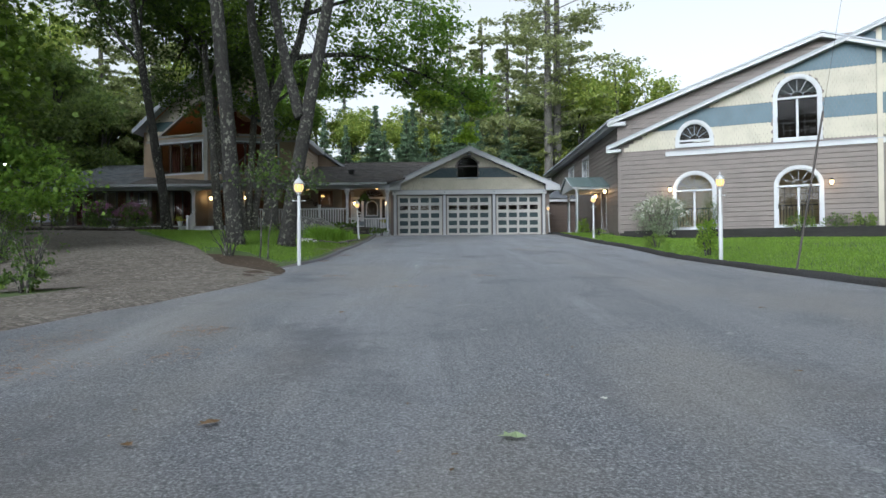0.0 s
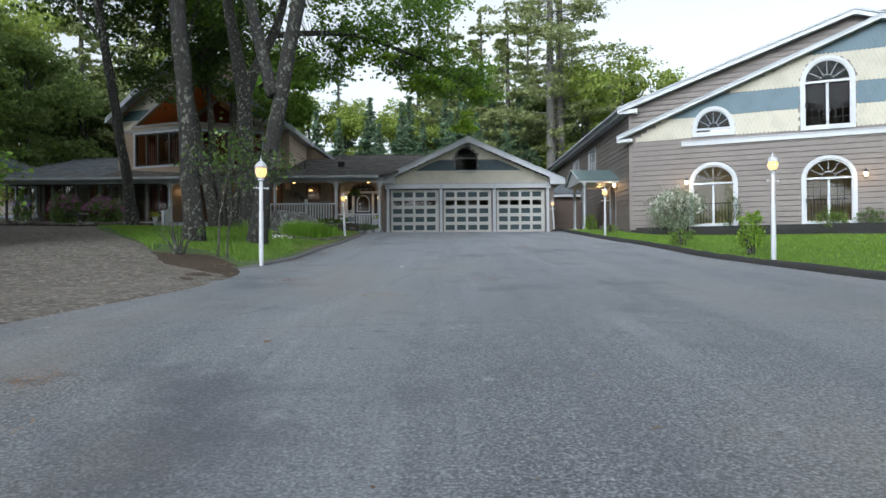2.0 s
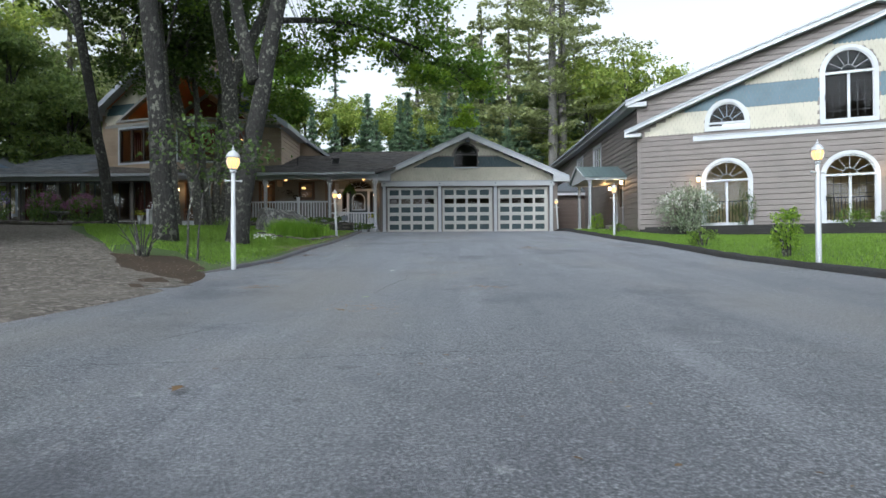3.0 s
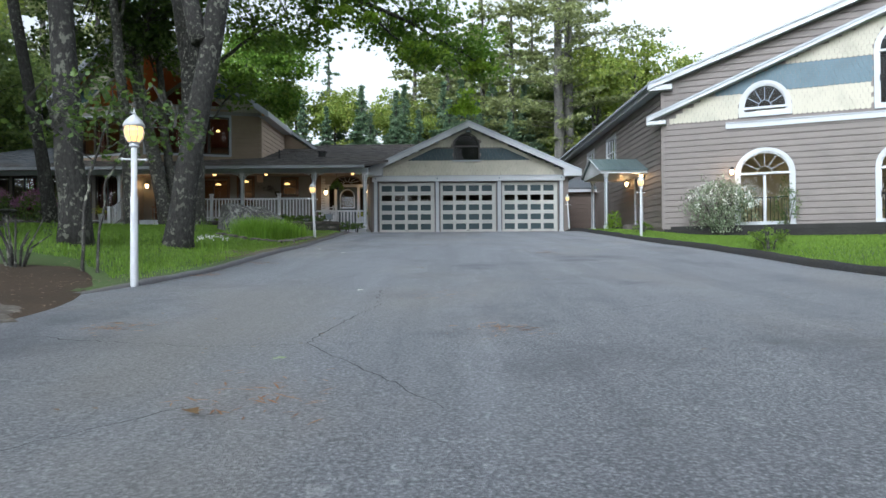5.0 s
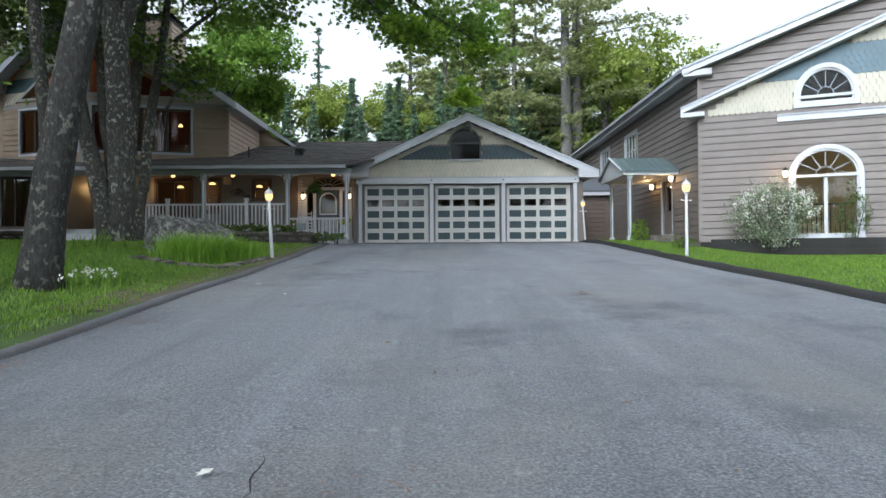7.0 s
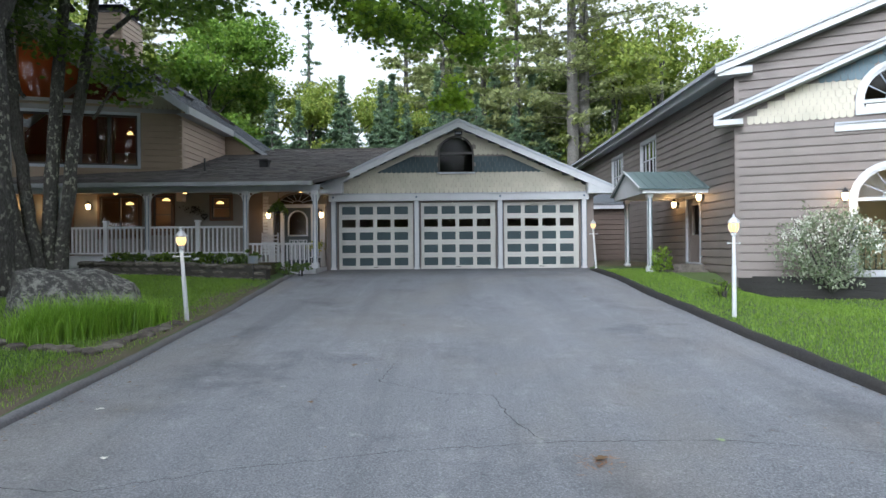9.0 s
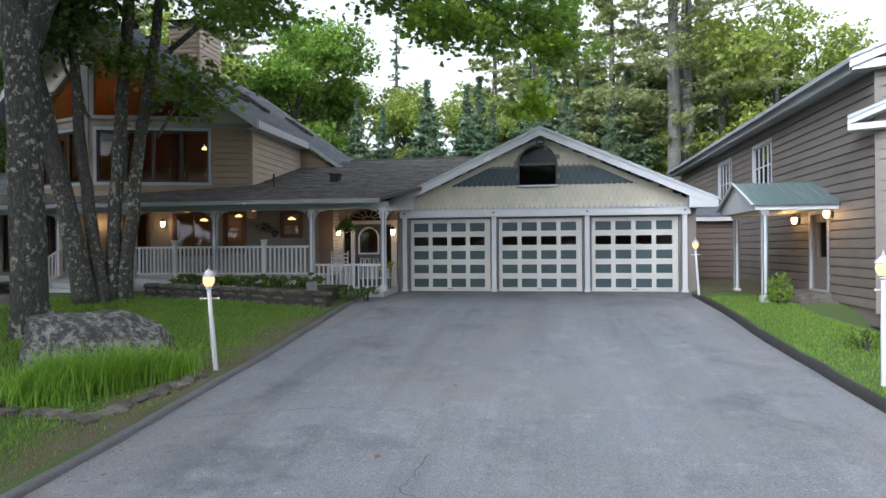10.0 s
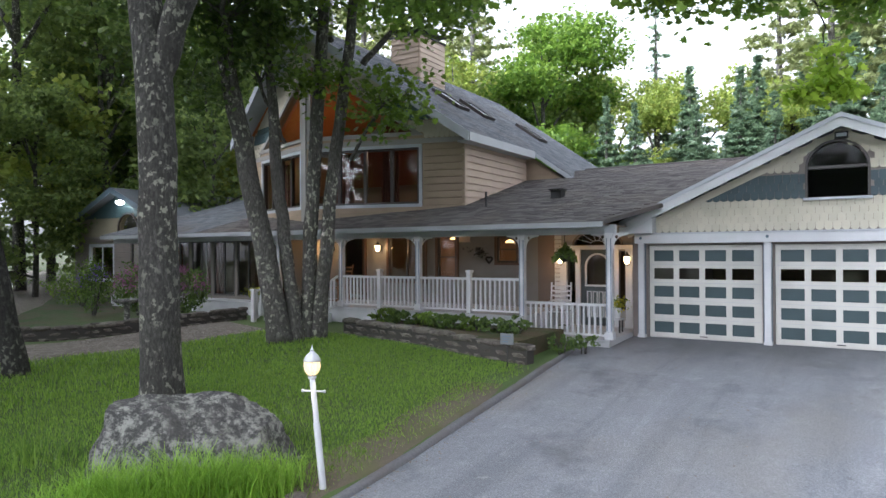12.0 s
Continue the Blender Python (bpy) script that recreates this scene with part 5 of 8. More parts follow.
for k, x in enumerate((-19.6, -17.4, -14.4)):
    bm = bme()
    for i in range(9):
        tube(bm, [(x + 0.09 * i, 34.75 + 0.03 * (i % 2), 0.55), (x + 0.09 * i, 34.75 + 0.03 * (i % 2), 2.4)], 0.05, 6)
    c_ = thing("curtain", x, 34.75, 0.5, "dark red gathered curtain behind porch glass", "curtain", "porch curtains")
    part("cloth", bm, CURTAIN, c_)
bm = bme()
bx(bm, IDENT, -13.3, -13.2, 34.4, 36.2, 0.4, 2.6)
part("wall", tidy(bm), PORCHWALL, house)
sconce(-11.04, 36.15, 2.15, 0, -1, 4.5)
sconce(-12.95, 36.15, 2.15, 0, -1, 4.5)
sconce(-5.02, 36.10, 1.80, 0, -1, 3)
sconce(-3.27, 36.10, 1.80, 0, -1, 3)

# ---------------- left wing with a front gable ----------------
wing = thing("wing", -24.0, 36.0, 0.2, "low cream wing with a small front gable", "house wing")
# cream of the wing, darkened to hold the shade of the trees
WINGSHADE = paint("shaded_wing_cream", (0.27, 0.24, 0.175), 0.6)
FW, LW = wall_frame(-28.0, 36.0, -20.4, 36.0)
gz0 = lambda u: 4.75 - 0.42 * abs(u - 3.5)
aw = arch(3.3, 4.6, 2.75, 3.05, 3.65)
ww = rect(1.2, 2.9, 0.9, 2.35)
wx = rect(5.0, 7.1, 1.0, 2.5)
wo = [(0, 0.1), (LW, 0.1), (LW, gz0(LW) - 0.1), (3.5, gz0(3.5) - 0.1), (0, gz0(0) - 0.1)]
bm = bme()
slab(bm, FW, wo, [aw, ww, wx], -0.2, 0)
w0 = part("wall", bm, WINGSHADE, wing)
clapboards(FW, [(0, 0.1), (LW, 0.1), (LW, 2.75), (0, 2.75)], [grow(ww, 0.1), grow(wx, 0.1)], TAUPE, w0, 0.2)
scallops(FW, [(0, 2.80), (LW, 2.80), (LW, 2.92), (6.1, 3.5), (0.7, 3.5), (0, 3.2)], [grow(aw, 0.08)], WINGSHADE, w0, 0.16, 0.16, 0.004)
scallops(FW, [(0.6, 3.52), (6.3, 3.52), (3.5, 4.65)], [grow(aw, 0.08)], DKTEAL, w0, 0.16, 0.16, 0.012)
bm = bme()
ring(bm, FW, aw, 0.07, -0.02, 0.05)
w1_ = part("window", bm, DARKFR, wing)
pane_in(w1_, FW, aw, -0.05)
sash_window(wing, FW, 1.2, 2.9, 0.9, 2.35, 2, 1, GREYW, GREYW, glass=DIMGLASS)
sash_window(wing, FW, 5.0, 7.1, 1.0, 2.5, 2, 1, GREYW, GREYW)
for s in (0.0, 1.0):
    ux = -0.5 if s == 0 else LW + 0.3
    p0 = FW @ Vector((ux, 0.5, gz0(ux)))
    p1 = FW @ Vector((3.5, 0.5, gz0(3.5)))
    q1, q0 = p1 + Vector((0, 9, 0)), p0 + Vector((0, 9, 0))
    rw = roof_slope("roof", [p0, p1, q1, q0], 0.14, SHINGLEB, wing)
    bm = bme()
    Fq, _ = wall_frame(-28.0, 35.5, -20.4, 35.5)
    rake(bm, Fq, (ux, gz0(ux) + 0.01), (3.5, gz0(3.5) + 0.01), 0.22, 0.03, 0.0, 0.04)
    # darker trim paint carries the wing's shade
    part("rake_board", bm, BLUEGREY, wing)
for x0, x1 in ((-28.0, -27.8), (-20.6, -20.4)):
    bm = bme()
    bx(bm, IDENT, x0, x1, 36.2, 45, 0, 3.2)
    part("wall", tidy(bm), TAUPE, wing)
bm = bme()
bx(bm, IDENT, -27.8, -20.6, 39.9, 40, 0, 4)
part("room_wall", tidy(bm), INNER, wing)
lamp(-24.5, 38, 2.3, 25, (1.0, 0.85, 0.5), 0.1)
fl2 = thing("flood_lamp", -24.05, 35.75, 4.15, "bright white flood lamp under the wing gable", "flood lamp")
part("housing", lathe(bme(), -24.05, 35.8, 4.1, [(0.05, 0), (0.09, 0.05), (0.09, 0.14), (0.03, 0.18)], 8), BLACK, fl2)
part("bulb", lathe(bme(), -24.05, 35.62, 4.03, [(0.03, 0), (0.15, 0.05), (0.15, 0.13), (0.03, 0.18)], 12), glow("flood_glow", (1, 0.95, 0.85), 40.0), fl2)
lamp(-24.05, 35.0, 4.0, 2.5, (1.0, 0.93, 0.8), 0.1)

# ---------------- large gabled building on the other side ----------------
annex = thing("annex", 12.0, 30.0, -0.2, "large taupe clapboard building with cream and teal shingled gable", "house")
AX, AY, SL = 8.1, 30.65, 0.44
END_X = 26.0
FA, LA = wall_frame(AX, AY, END_X, AY - SL * (END_X - AX))
K = math.hypot(1, SL)
A = lambda x: (x - AX) * K
rakez = lambda x: 3.84 + 0.43 * (x - 7.9)
PEAK = 19.6
topz = lambda x: rakez(x) if x <= PEAK else rakez(2 * PEAK - x)
BASE = -0.12
w1 = arch(A(10.37), A(11.83), 0.02, 1.72, 2.46)
w2 = arch(A(14.12), A(15.60), 0.02, 1.72, 2.46)
uw = arch(A(14.12), A(15.58), 3.72, 5.45, 6.30)
bw = arch(A(10.50), A(11.75), 3.78, 3.78 + 0.18, 4.74)
outer = [(0, BASE - 0.3), (LA, BASE - 0.3), (LA, topz(END_X) - 0.1), (A(PEAK), topz(PEAK) - 0.1), (0, topz(AX) - 0.1)]
bm = bme()
slab(bm, FA, outer, [w1, w2, uw, bw], -0.2, 0)
aw_ = part("wall", bm, TAUPE, annex)
clapboards(FA, [(0, BASE), (LA, BASE), (LA, 3.62), (0, 3.62)], [grow(w1, 0.12), grow(w2, 0.12), rect(A(10.0), LA, 3.3, 3.7)], TAUPE, aw_, 0.21)
wins = [grow(uw, 0.12), grow(bw, 0.1)]
reg = lambda z0, z1: [(A(max(AX, 7.9 + (z0 - 3.84) / 0.43)), z0), (LA, z0), (LA, z1), (A(7.9 + (z1 - 3.84) / 0.43), z1)]
lowc = [(0, 3.62), (LA, 3.62), (LA, 4.46), (A(7.9 + (4.46 - 3.84) / 0.43), 4.46)]
scallops(FA, lowc, wins + [rect(A(10.0), LA, 3.2, 3.66)], CREAM, aw_, 0.15, 0.165, 0.004)
scallops(FA, reg(4.47, 5.32), wins, TEAL, aw_, 0.15, 0.165, 0.010)
scallops(FA, reg(5.33, 6.48), wins, CREAM, aw_, 0.15, 0.165, 0.016)
scallops(FA, [(A(7.9 + (6.49 - 3.84) / 0.43), 6.49), (A(2 * PEAK - 7.9 - (6.49 - 3.84) / 0.43), 6.49), (A(PEAK), topz(PEAK) - 0.05)], [], TEAL, aw_, 0.15, 0.165, 0.022)
bm = bme()
bx(bm, FA, A(10.0), LA, 0.0, 0.09, 3.30, 3.47)
part("trim", tidy(bm), WHITE, aw_)
bm = bme()
bx(bm, FA, A(10.0), LA, 0.0, 0.12, 3.47, 3.51)
part("trim", tidy(bm), GREYW, aw_)
bm = bme()
bx(bm, FA, A(17.45), A(17.62), 0.0, 0.10, BASE, 8.0)
part("corner_post", tidy(bm), CREAM, aw_)
bm = bme()
bx(bm, FA, 0, LA, 0.005, 0.03, -0.6, BASE - 0.01)
part("foundation", tidy(bm), FOUND, annex)
bm = bme()
bx(bm, FA, -0.06, 0.05, -0.05, 0.034, BASE, 3.62)
part("corner_post", tidy(bm), TAUPE, annex)


def arch_window(F, lp, u0, u1, z0, zs, zt, cols, rows, slider):
    bm = bme()
    ring(bm, F, lp, 0.125, -0.02, 0.06)
    w = part("window", bm, WHITE, annex, "white arched window with fanlight")
    bm = bme()
    slab(bm, F, lp, [grow(lp, -0.055)], -0.12, 0.02)
    part("frame", bm, WHITE, w)
    bm = bme()
    bx(bm, F, u0, u1, -0.10, 0.05, zs - 0.05, zs + 0.03)
    part("transom", tidy(bm), WHITE, w)
    fan_bars(w, F, (u0 + u1) / 2, zs + 0.02, (u1 - u0) / 2, zt - zs, GREYW, -0.05, 6)
    if slider:
        um = (u0 + u1) / 2
        bm = bme()
        bx(bm, F, um - 0.045, um + 0.045, -0.10, 0.0, z0, zs - 0.05)
        part("meeting_stile", tidy(bm), WHITE, w)
        for a, b in ((u0 + 0.05, um - 0.045), (um + 0.045, u1 - 0.05)):
            for i in range(1, cols):
                u = a + (b - a) * i / cols
                bm = bme()
                bx(bm, F, u - 0.008, u + 0.008, -0.07, -0.055, z0 + 0.05, zs - 0.05)
                part("bar", tidy(bm), BLACK, w)
            for j in range(1, rows):
                z = z0 + (zs - z0) * j / rows
                bm = bme()
                bx(bm, F, a, b, -0.068, -0.057, z - 0.008, z + 0.008)
                part("bar", tidy(bm), BLACK, w)
        bm = bme()
        bx(bm, F, u0 + 0.03, u0 + 0.06, -0.02, 0.04, z0 + 0.75, z0 + 0.95)
        part("latch", tidy(bm), BLACK, w)
    pane_in(w, F, grow(lp, -0.05), -0.06, DIMGLASS if z0 > 3 else GLASS)
    return w


arch_window(FA, w1, A(10.37), A(11.83), 0.02, 1.72, 2.46, 1, 1, True)
arch_window(FA, w2, A(14.12), A(15.60), 0.02, 1.72, 2.46, 3, 5, True)
arch_window(FA, uw, A(14.12), A(15.58), 3.72, 5.45, 6.30, 3, 5, True)
arch_window(FA, bw, A(10.50), A(11.75), 3.78, 3.96, 4.74, 1, 1, False)
for w in ((A(10.25), A(11.95)), (A(14.0), A(15.72))):
    bm = bme()
    bx(bm, FA, w[0], w[1], 0.0, 0.14, -0.06, 0.0)
    part("threshold", tidy(bm), WHITE, annex)

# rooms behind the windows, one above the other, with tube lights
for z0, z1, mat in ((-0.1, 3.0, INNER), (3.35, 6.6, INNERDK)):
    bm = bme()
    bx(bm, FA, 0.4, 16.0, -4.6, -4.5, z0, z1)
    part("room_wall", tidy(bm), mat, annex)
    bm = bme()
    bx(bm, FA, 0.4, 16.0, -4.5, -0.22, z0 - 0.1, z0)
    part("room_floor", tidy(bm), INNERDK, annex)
    bm = bme()
    bx(bm, FA, 1.9 if z0 > 0 else 0.4, 16.0, -4.5, -0.22, z1 if z0 < 0 else z1 + 0.0, z1 + 0.08)
    if z0 < 0:
        part("room_ceiling", tidy(bm), INNER, annex)
    else:
        bm.free()
for u, n_, z in ((3.2, -2.2, 2.92), (7.0, -2.0, 2.92), (3.7, -2.6, 4.3)):
    bm = bme()
    bx(bm, FA, u - 0.6, u + 0.6, n_ - 0.06, n_ + 0.06, z, z + 0.05)
    part("tube_light", tidy(bm), TUBE, annex)
p_ = FA @ Vector((5.0, -2.2, 2.6))
lamp(*p_, 30, (1.0, 0.83, 0.5), 0.25)
p_ = FA @ Vector((5.4, -2.2, 4.6))
lamp(*p_, 6, (1.0, 0.9, 0.7), 0.25)
# iron railing inside the ground-floor glass
for u0, u1 in ((A(10.4), A(11.8)), (A(14.15), A(15.57))):
    ir = sub("inner_railing", annex)
    bm = bme()
    bx(bm, FA, u0, u1, -0.75, -0.71, 0.92, 0.96)
    part("rail", tidy(bm), BLACK, ir)
    k = int((u1 - u0) / 0.12)
    for i in range(1, k):
        bm = bme()
        bx(bm, FA, u0 + 0.12 * i - 0.012, u0 + 0.12 * i + 0.012, -0.742, -0.718, -0.1, 0.92)
        part("baluster", tidy(bm), BLACK, ir)
for u in (A(10.17), A(15.95)):
    q = FA @ Vector((u, 0.03, 1.78))
    nn = FA.to_3x3() @ Vector((0, 1, 0))
    sconce(q.x, q.y, q.z, nn.x, nn.y, 6)

# side wall towards the garage
FT, LT = wall_frame(AX, 50.0, AX, AY)
V = lambda y: 50.0 - y
sw = [rect(V(38.7), V(37.0), 3.10, 4.42), rect(V(43.0), V(41.3), 2.85, 4.42)]
sdoor = rect(V(34.05), V(33.05), 0.20, 2.05)
SIDE_Z = 4.92
souter = [(0, -0.4), (LT, -0.4), (LT, SIDE_Z), (0, SIDE_Z)]
bm = bme()
slab(bm, FT, souter, sw + [sdoor], -0.2, 0)
sw_ = part("wall", bm, TAUPE, annex)
clapboards(FT, [(0, BASE + 0.1), (LT, BASE + 0.1), (LT, SIDE_Z), (0, SIDE_Z)], [grow(h, 0.1) for h in sw + [sdoor]], TAUPE, sw_, 0.21)
for h in sw:
    sash_window(annex, FT, h[0][0], h[1][0], h[0][1], h[2][1], 4, 2, WHITE, WHITE, 0.0, 0.09, glass=DIMGLASS)
bm = bme()
bx(bm, IDENT, 11.0, 11.1, 33, 49, -0.2, 5.0)
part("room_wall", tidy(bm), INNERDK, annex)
bm = bme()
ring(bm, FT, sdoor, 0.1, -0.02, 0.05)
df = part("door_frame", bm, GREYW, annex)
bm = bme()
slab(bm, FT, sdoor, [rect(sdoor[0][0] + 0.2, sdoor[1][0] - 0.2, 1.0, 1.85)], -0.10, -0.05)
sd = part("door", bm, TAUPE, annex, "taupe entry door with a glass light")
pane_in(sd, FT, rect(sdoor[0][0] + 0.2, sdoor[1][0] - 0.2, 1.0, 1.85), -0.08)
bm = lathe(bme(), AX - 0.0, 33.15, 1.1, [(0.03, 0), (0.035, 0.03), (0.02, 0.06)], 8)
part("door_knob", bm, BLACK, sd)
# stone step at the door
bm = bme()
bx(bm, IDENT, 6.75, 8.05, 32.4, 34.7, -0.3, 0.0)
bx(bm, IDENT, 7.2, 8.05, 32.7, 34.4, 0.0, 0.15)
solid("door_step", tidy(bm), FIELD, "grey stone landing at the side door", "step")
sconce(AX - 0.03, 34.75, 1.95, -1, 0, 6)
sconce(AX - 0.03, 32.72, 2.02, -1, 0, 6)
# canopy: green metal gable on a post pair
can = thing("door_canopy", 7.4, 33.8, 0, "small green metal canopy on white posts over the side door", "canopy")
cy0_, cy1_, cx_, cz, cr = 32.4, 35.4, 6.25, 2.25, 2.88
cym = (cy0_ + cy1_) / 2
CW = AX - 0.04
bm = bme()
bx(bm, IDENT, cx_ + 0.05, CW, cy0_ + 0.05, cy1_ - 0.05, cz - 0.10, cz - 0.06)
part("soffit", tidy(bm), WHITE, can)
for q in ((cx_, CW, cy0_ - 0.02, cy0_ + 0.02), (cx_, CW, cy1_ - 0.02, cy1_ + 0.02)):
    bm = bme()
    bx(bm, IDENT, q[0], q[1], q[2], q[3], cz - 0.13, cz + 0.02)
    part("fascia", tidy(bm), WHITE, can)
Fg, _ = wall_frame(cx_, cy1_, cx_, cy0_)
Lg = cy1_ - cy0_
bm = bme()
slab(bm, Fg, [(0, cz - 0.13), (Lg, cz - 0.13), (Lg, cz + 0.02), (Lg / 2, cr - 0.02), (0, cz + 0.02)], [], -0.03, 0.0)
part("gable_board", bm, WHITE, can)
for y_e in (cy0_, cy1_):
    s_ = -0.10 if y_e == cy0_ else 0.10
    quad = [Vector((cx_ - 0.08, y_e + s_, cz)), Vector((CW, y_e + s_, cz)), Vector((CW, cym, cr)), Vector((cx_ - 0.08, cym, cr))]
    mr = roof_slope("metal_roof", quad, 0.02, METALGREEN, can)
    for i in range(9):
        t = i / 8
        bm = bme()
        tube(bm, [quad[0].lerp(quad[1], t) + Vector((0, 0, 0.014)), quad[3].lerp(quad[2], t) + Vector((0, 0, 0.014))], 0.014, 4)
        part("standing_seam", bm, METALGREEN, mr)
    bm = bme()
    tube(bm, [quad[0] + Vector((-0.01, 0, 0)), quad[3] + Vector((-0.01, 0, 0))], 0.035, 5)
    part("rake_trim", bm, WHITE, mr)
for x, y in ((6.5, 32.56), (6.6, 35.25)):
    bm = bme()
    bx(bm, IDENT, x - 0.06, x + 0.06, y - 0.06, y + 0.06, -0.3, cz - 0.1)
    bx(bm, IDENT, x - 0.09, x + 0.09, y - 0.09, y + 0.09, cz - 0.22, cz - 0.13)
    bx(bm, IDENT, x - 0.09, x + 0.09, y - 0.09, y + 0.09, -0.3, 0.12)
    p_ = part("post", tidy(bm), WHITE, can)
    bm = bme()
    for o in (-0.055, 0.03):
        bx(bm, IDENT, x + o, x + o + 0.025, y - 0.068, y - 0.061, 0.14, cz - 0.24)
    part("edge_strip", tidy(bm), DKTEAL, p_)

# front roof edge along the oblique gable
for x0, x1 in ((7.62, PEAK), (2 * PEAK - 7.62, PEAK)):
    u0, u1 = A(x0), A(x1)
    bm = bme()
    rake(bm, FA, (u0, topz(min(x0, x1)) + 0.14), (u1, topz(PEAK) + 0.14), 0.14, 0.03, 0.30, 0.36)
    part("rake_board", bm, WHITE, annex)
    bm = bme()
    rake(bm, FA, (u0, topz(min(x0, x1)) + 0.18), (u1, topz(PEAK) + 0.18), 0.07, 0.03, -0.3, 0.39)
    part("roof_edge", bm, GREYW, annex)
    bm = bme()
    rake(bm, FA, (u0, topz(min(x0, x1)) + 0.02), (u1, topz(PEAK) + 0.02), 0.03, 0.03, -0.2, 0.30)
    part("soffit", bm, GREYW, annex)
for xa, xb in ((7.66, PEAK), (2 * PEAK - 7.66, PEAK)):
    pa, pb = FA @ Vector((A(xa), 0.36, topz(min(xa, xb)) + 0.20)), FA @ Vector((A(xb), 0.36, topz(PEAK) + 0.20))
    back = FA.to_3x3() @ Vector((0, -0.45, 0)) + Vector((0, 0, 0.04))
    roof_slope("eyebrow_roof", [pa, pb, pb + back, pa + back], 0.05, SHINGLE, annex)
bm = bme()
bx(bm, FA, A(7.62), A(7.62) + 0.66, -0.02, 0.345, 3.61, 3.74)
part("eave_return", tidy(bm), WHITE, annex)
# taller gable in the same wall above it
UP = 15.66
ut = lambda x: 5.13 + 0.365 * (min(x, 2 * UP - x) - 7.75)
bm = bme()
slab(bm, FA, [(0.0, topz(AX) - 0.09), (A(UP), topz(UP) - 0.09), (A(17.2), topz(17.2) - 0.09), (A(UP), ut(UP) - 0.10), (0.0, ut(AX) - 0.10)], [], -0.2, -0.012)
hw = part("wall", bm, TAUPE, annex)
clapboards(FA, [(0.0, topz(AX) + 0.16), (A(17.0), topz(17.0) + 0.16), (A(UP), ut(UP) - 0.10), (0.0, ut(AX) - 0.10)], [], TAUPE, hw, 0.21, -0.01)
bm = bme()
bx(bm, FA, -0.06, 0.05, -0.05, 0.034, 3.80, ut(AX) - 0.2)
part("corner_post", tidy(bm), TAUPE, annex)
for x0 in (7.66, 2 * UP - 7.66):
    bm = bme()
    rake(bm, FA, (A(x0), ut(x0) - 0.02), (A(UP), ut(UP) - 0.02), 0.20, 0.03, 0.30, 0.35)
    part("rake_board", bm, WHITE, annex)
    bm = bme()
    rake(bm, FA, (A(x0), ut(x0) + 0.02), (A(UP), ut(UP) + 0.02), 0.07, 0.03, -0.2, 0.39)
    part("roof_edge", bm, GREYW, annex)
    bm = bme()
    rake(bm, FA, (A(x0), ut(x0) - 0.18), (A(UP), ut(UP) - 0.18), 0.03, 0.03, -0.05, 0.30)
    part("soffit", bm, GREYW, annex)
    pa, pb = FA @ Vector((A(x0), 0.30, ut(x0) + 0.01)), FA @ Vector((A(UP), 0.30, ut(UP) + 0.01))
    roof_slope("roof", [pa, pb, Vector((pb.x, 51, pb.z)), Vector((pa.x, 51, pa.z))], 0.10, GREYW, annex)
EV = ut(7.66)
bm = bme()
bx(bm, IDENT, 7.68, 7.75, 30.55, 51, EV - 0.25, EV - 0.02)
part("fascia", tidy(bm), WHITE, annex)
bm = bme()
bx(bm, FA, A(7.70), A(8.42), -0.05, 0.30, EV - 0.26, EV - 0.08)
part("eave_return", tidy(bm), WHITE, annex)
bm = bme()
bx(bm, IDENT, 7.75, 8.12, 30.8, 51, EV - 0.24, EV - 0.20)
part("soffit", tidy(bm), GREYW, annex)

# low link between garage and this building
link = thing("link_passage", 6.85, 41.0, 0.2, "low brown link passage with a grey shed roof", "passage")
bm = bme()
bx(bm, IDENT, 5.65, 8.05, 41.0, 41.2, 0.0, 2.25)
LINKBROWN = paint("dark_brown_link", (0.11, 0.078, 0.062), 0.6)
lw_ = part("wall", tidy(bm), LINKBROWN, link)
clapboards(wall_frame(5.65, 41.0, 8.05, 41.0)[0], rect(0, 2.4, 0.2, 2.2), [], LINKBROWN, lw_, 0.2)
bm = bme()
bx(bm, IDENT, 5.65, 8.05, 40.72, 40.78, 2.2, 2.42)
part("fascia", tidy(bm), WHITE, link)
roof_slope("roof", [(5.65, 40.7, 2.42), (8.05, 40.7, 2.42), (8.05, 44.0, 3.5), (5.65, 44.0, 3.5)], 0.08, SHINGLEB, link)

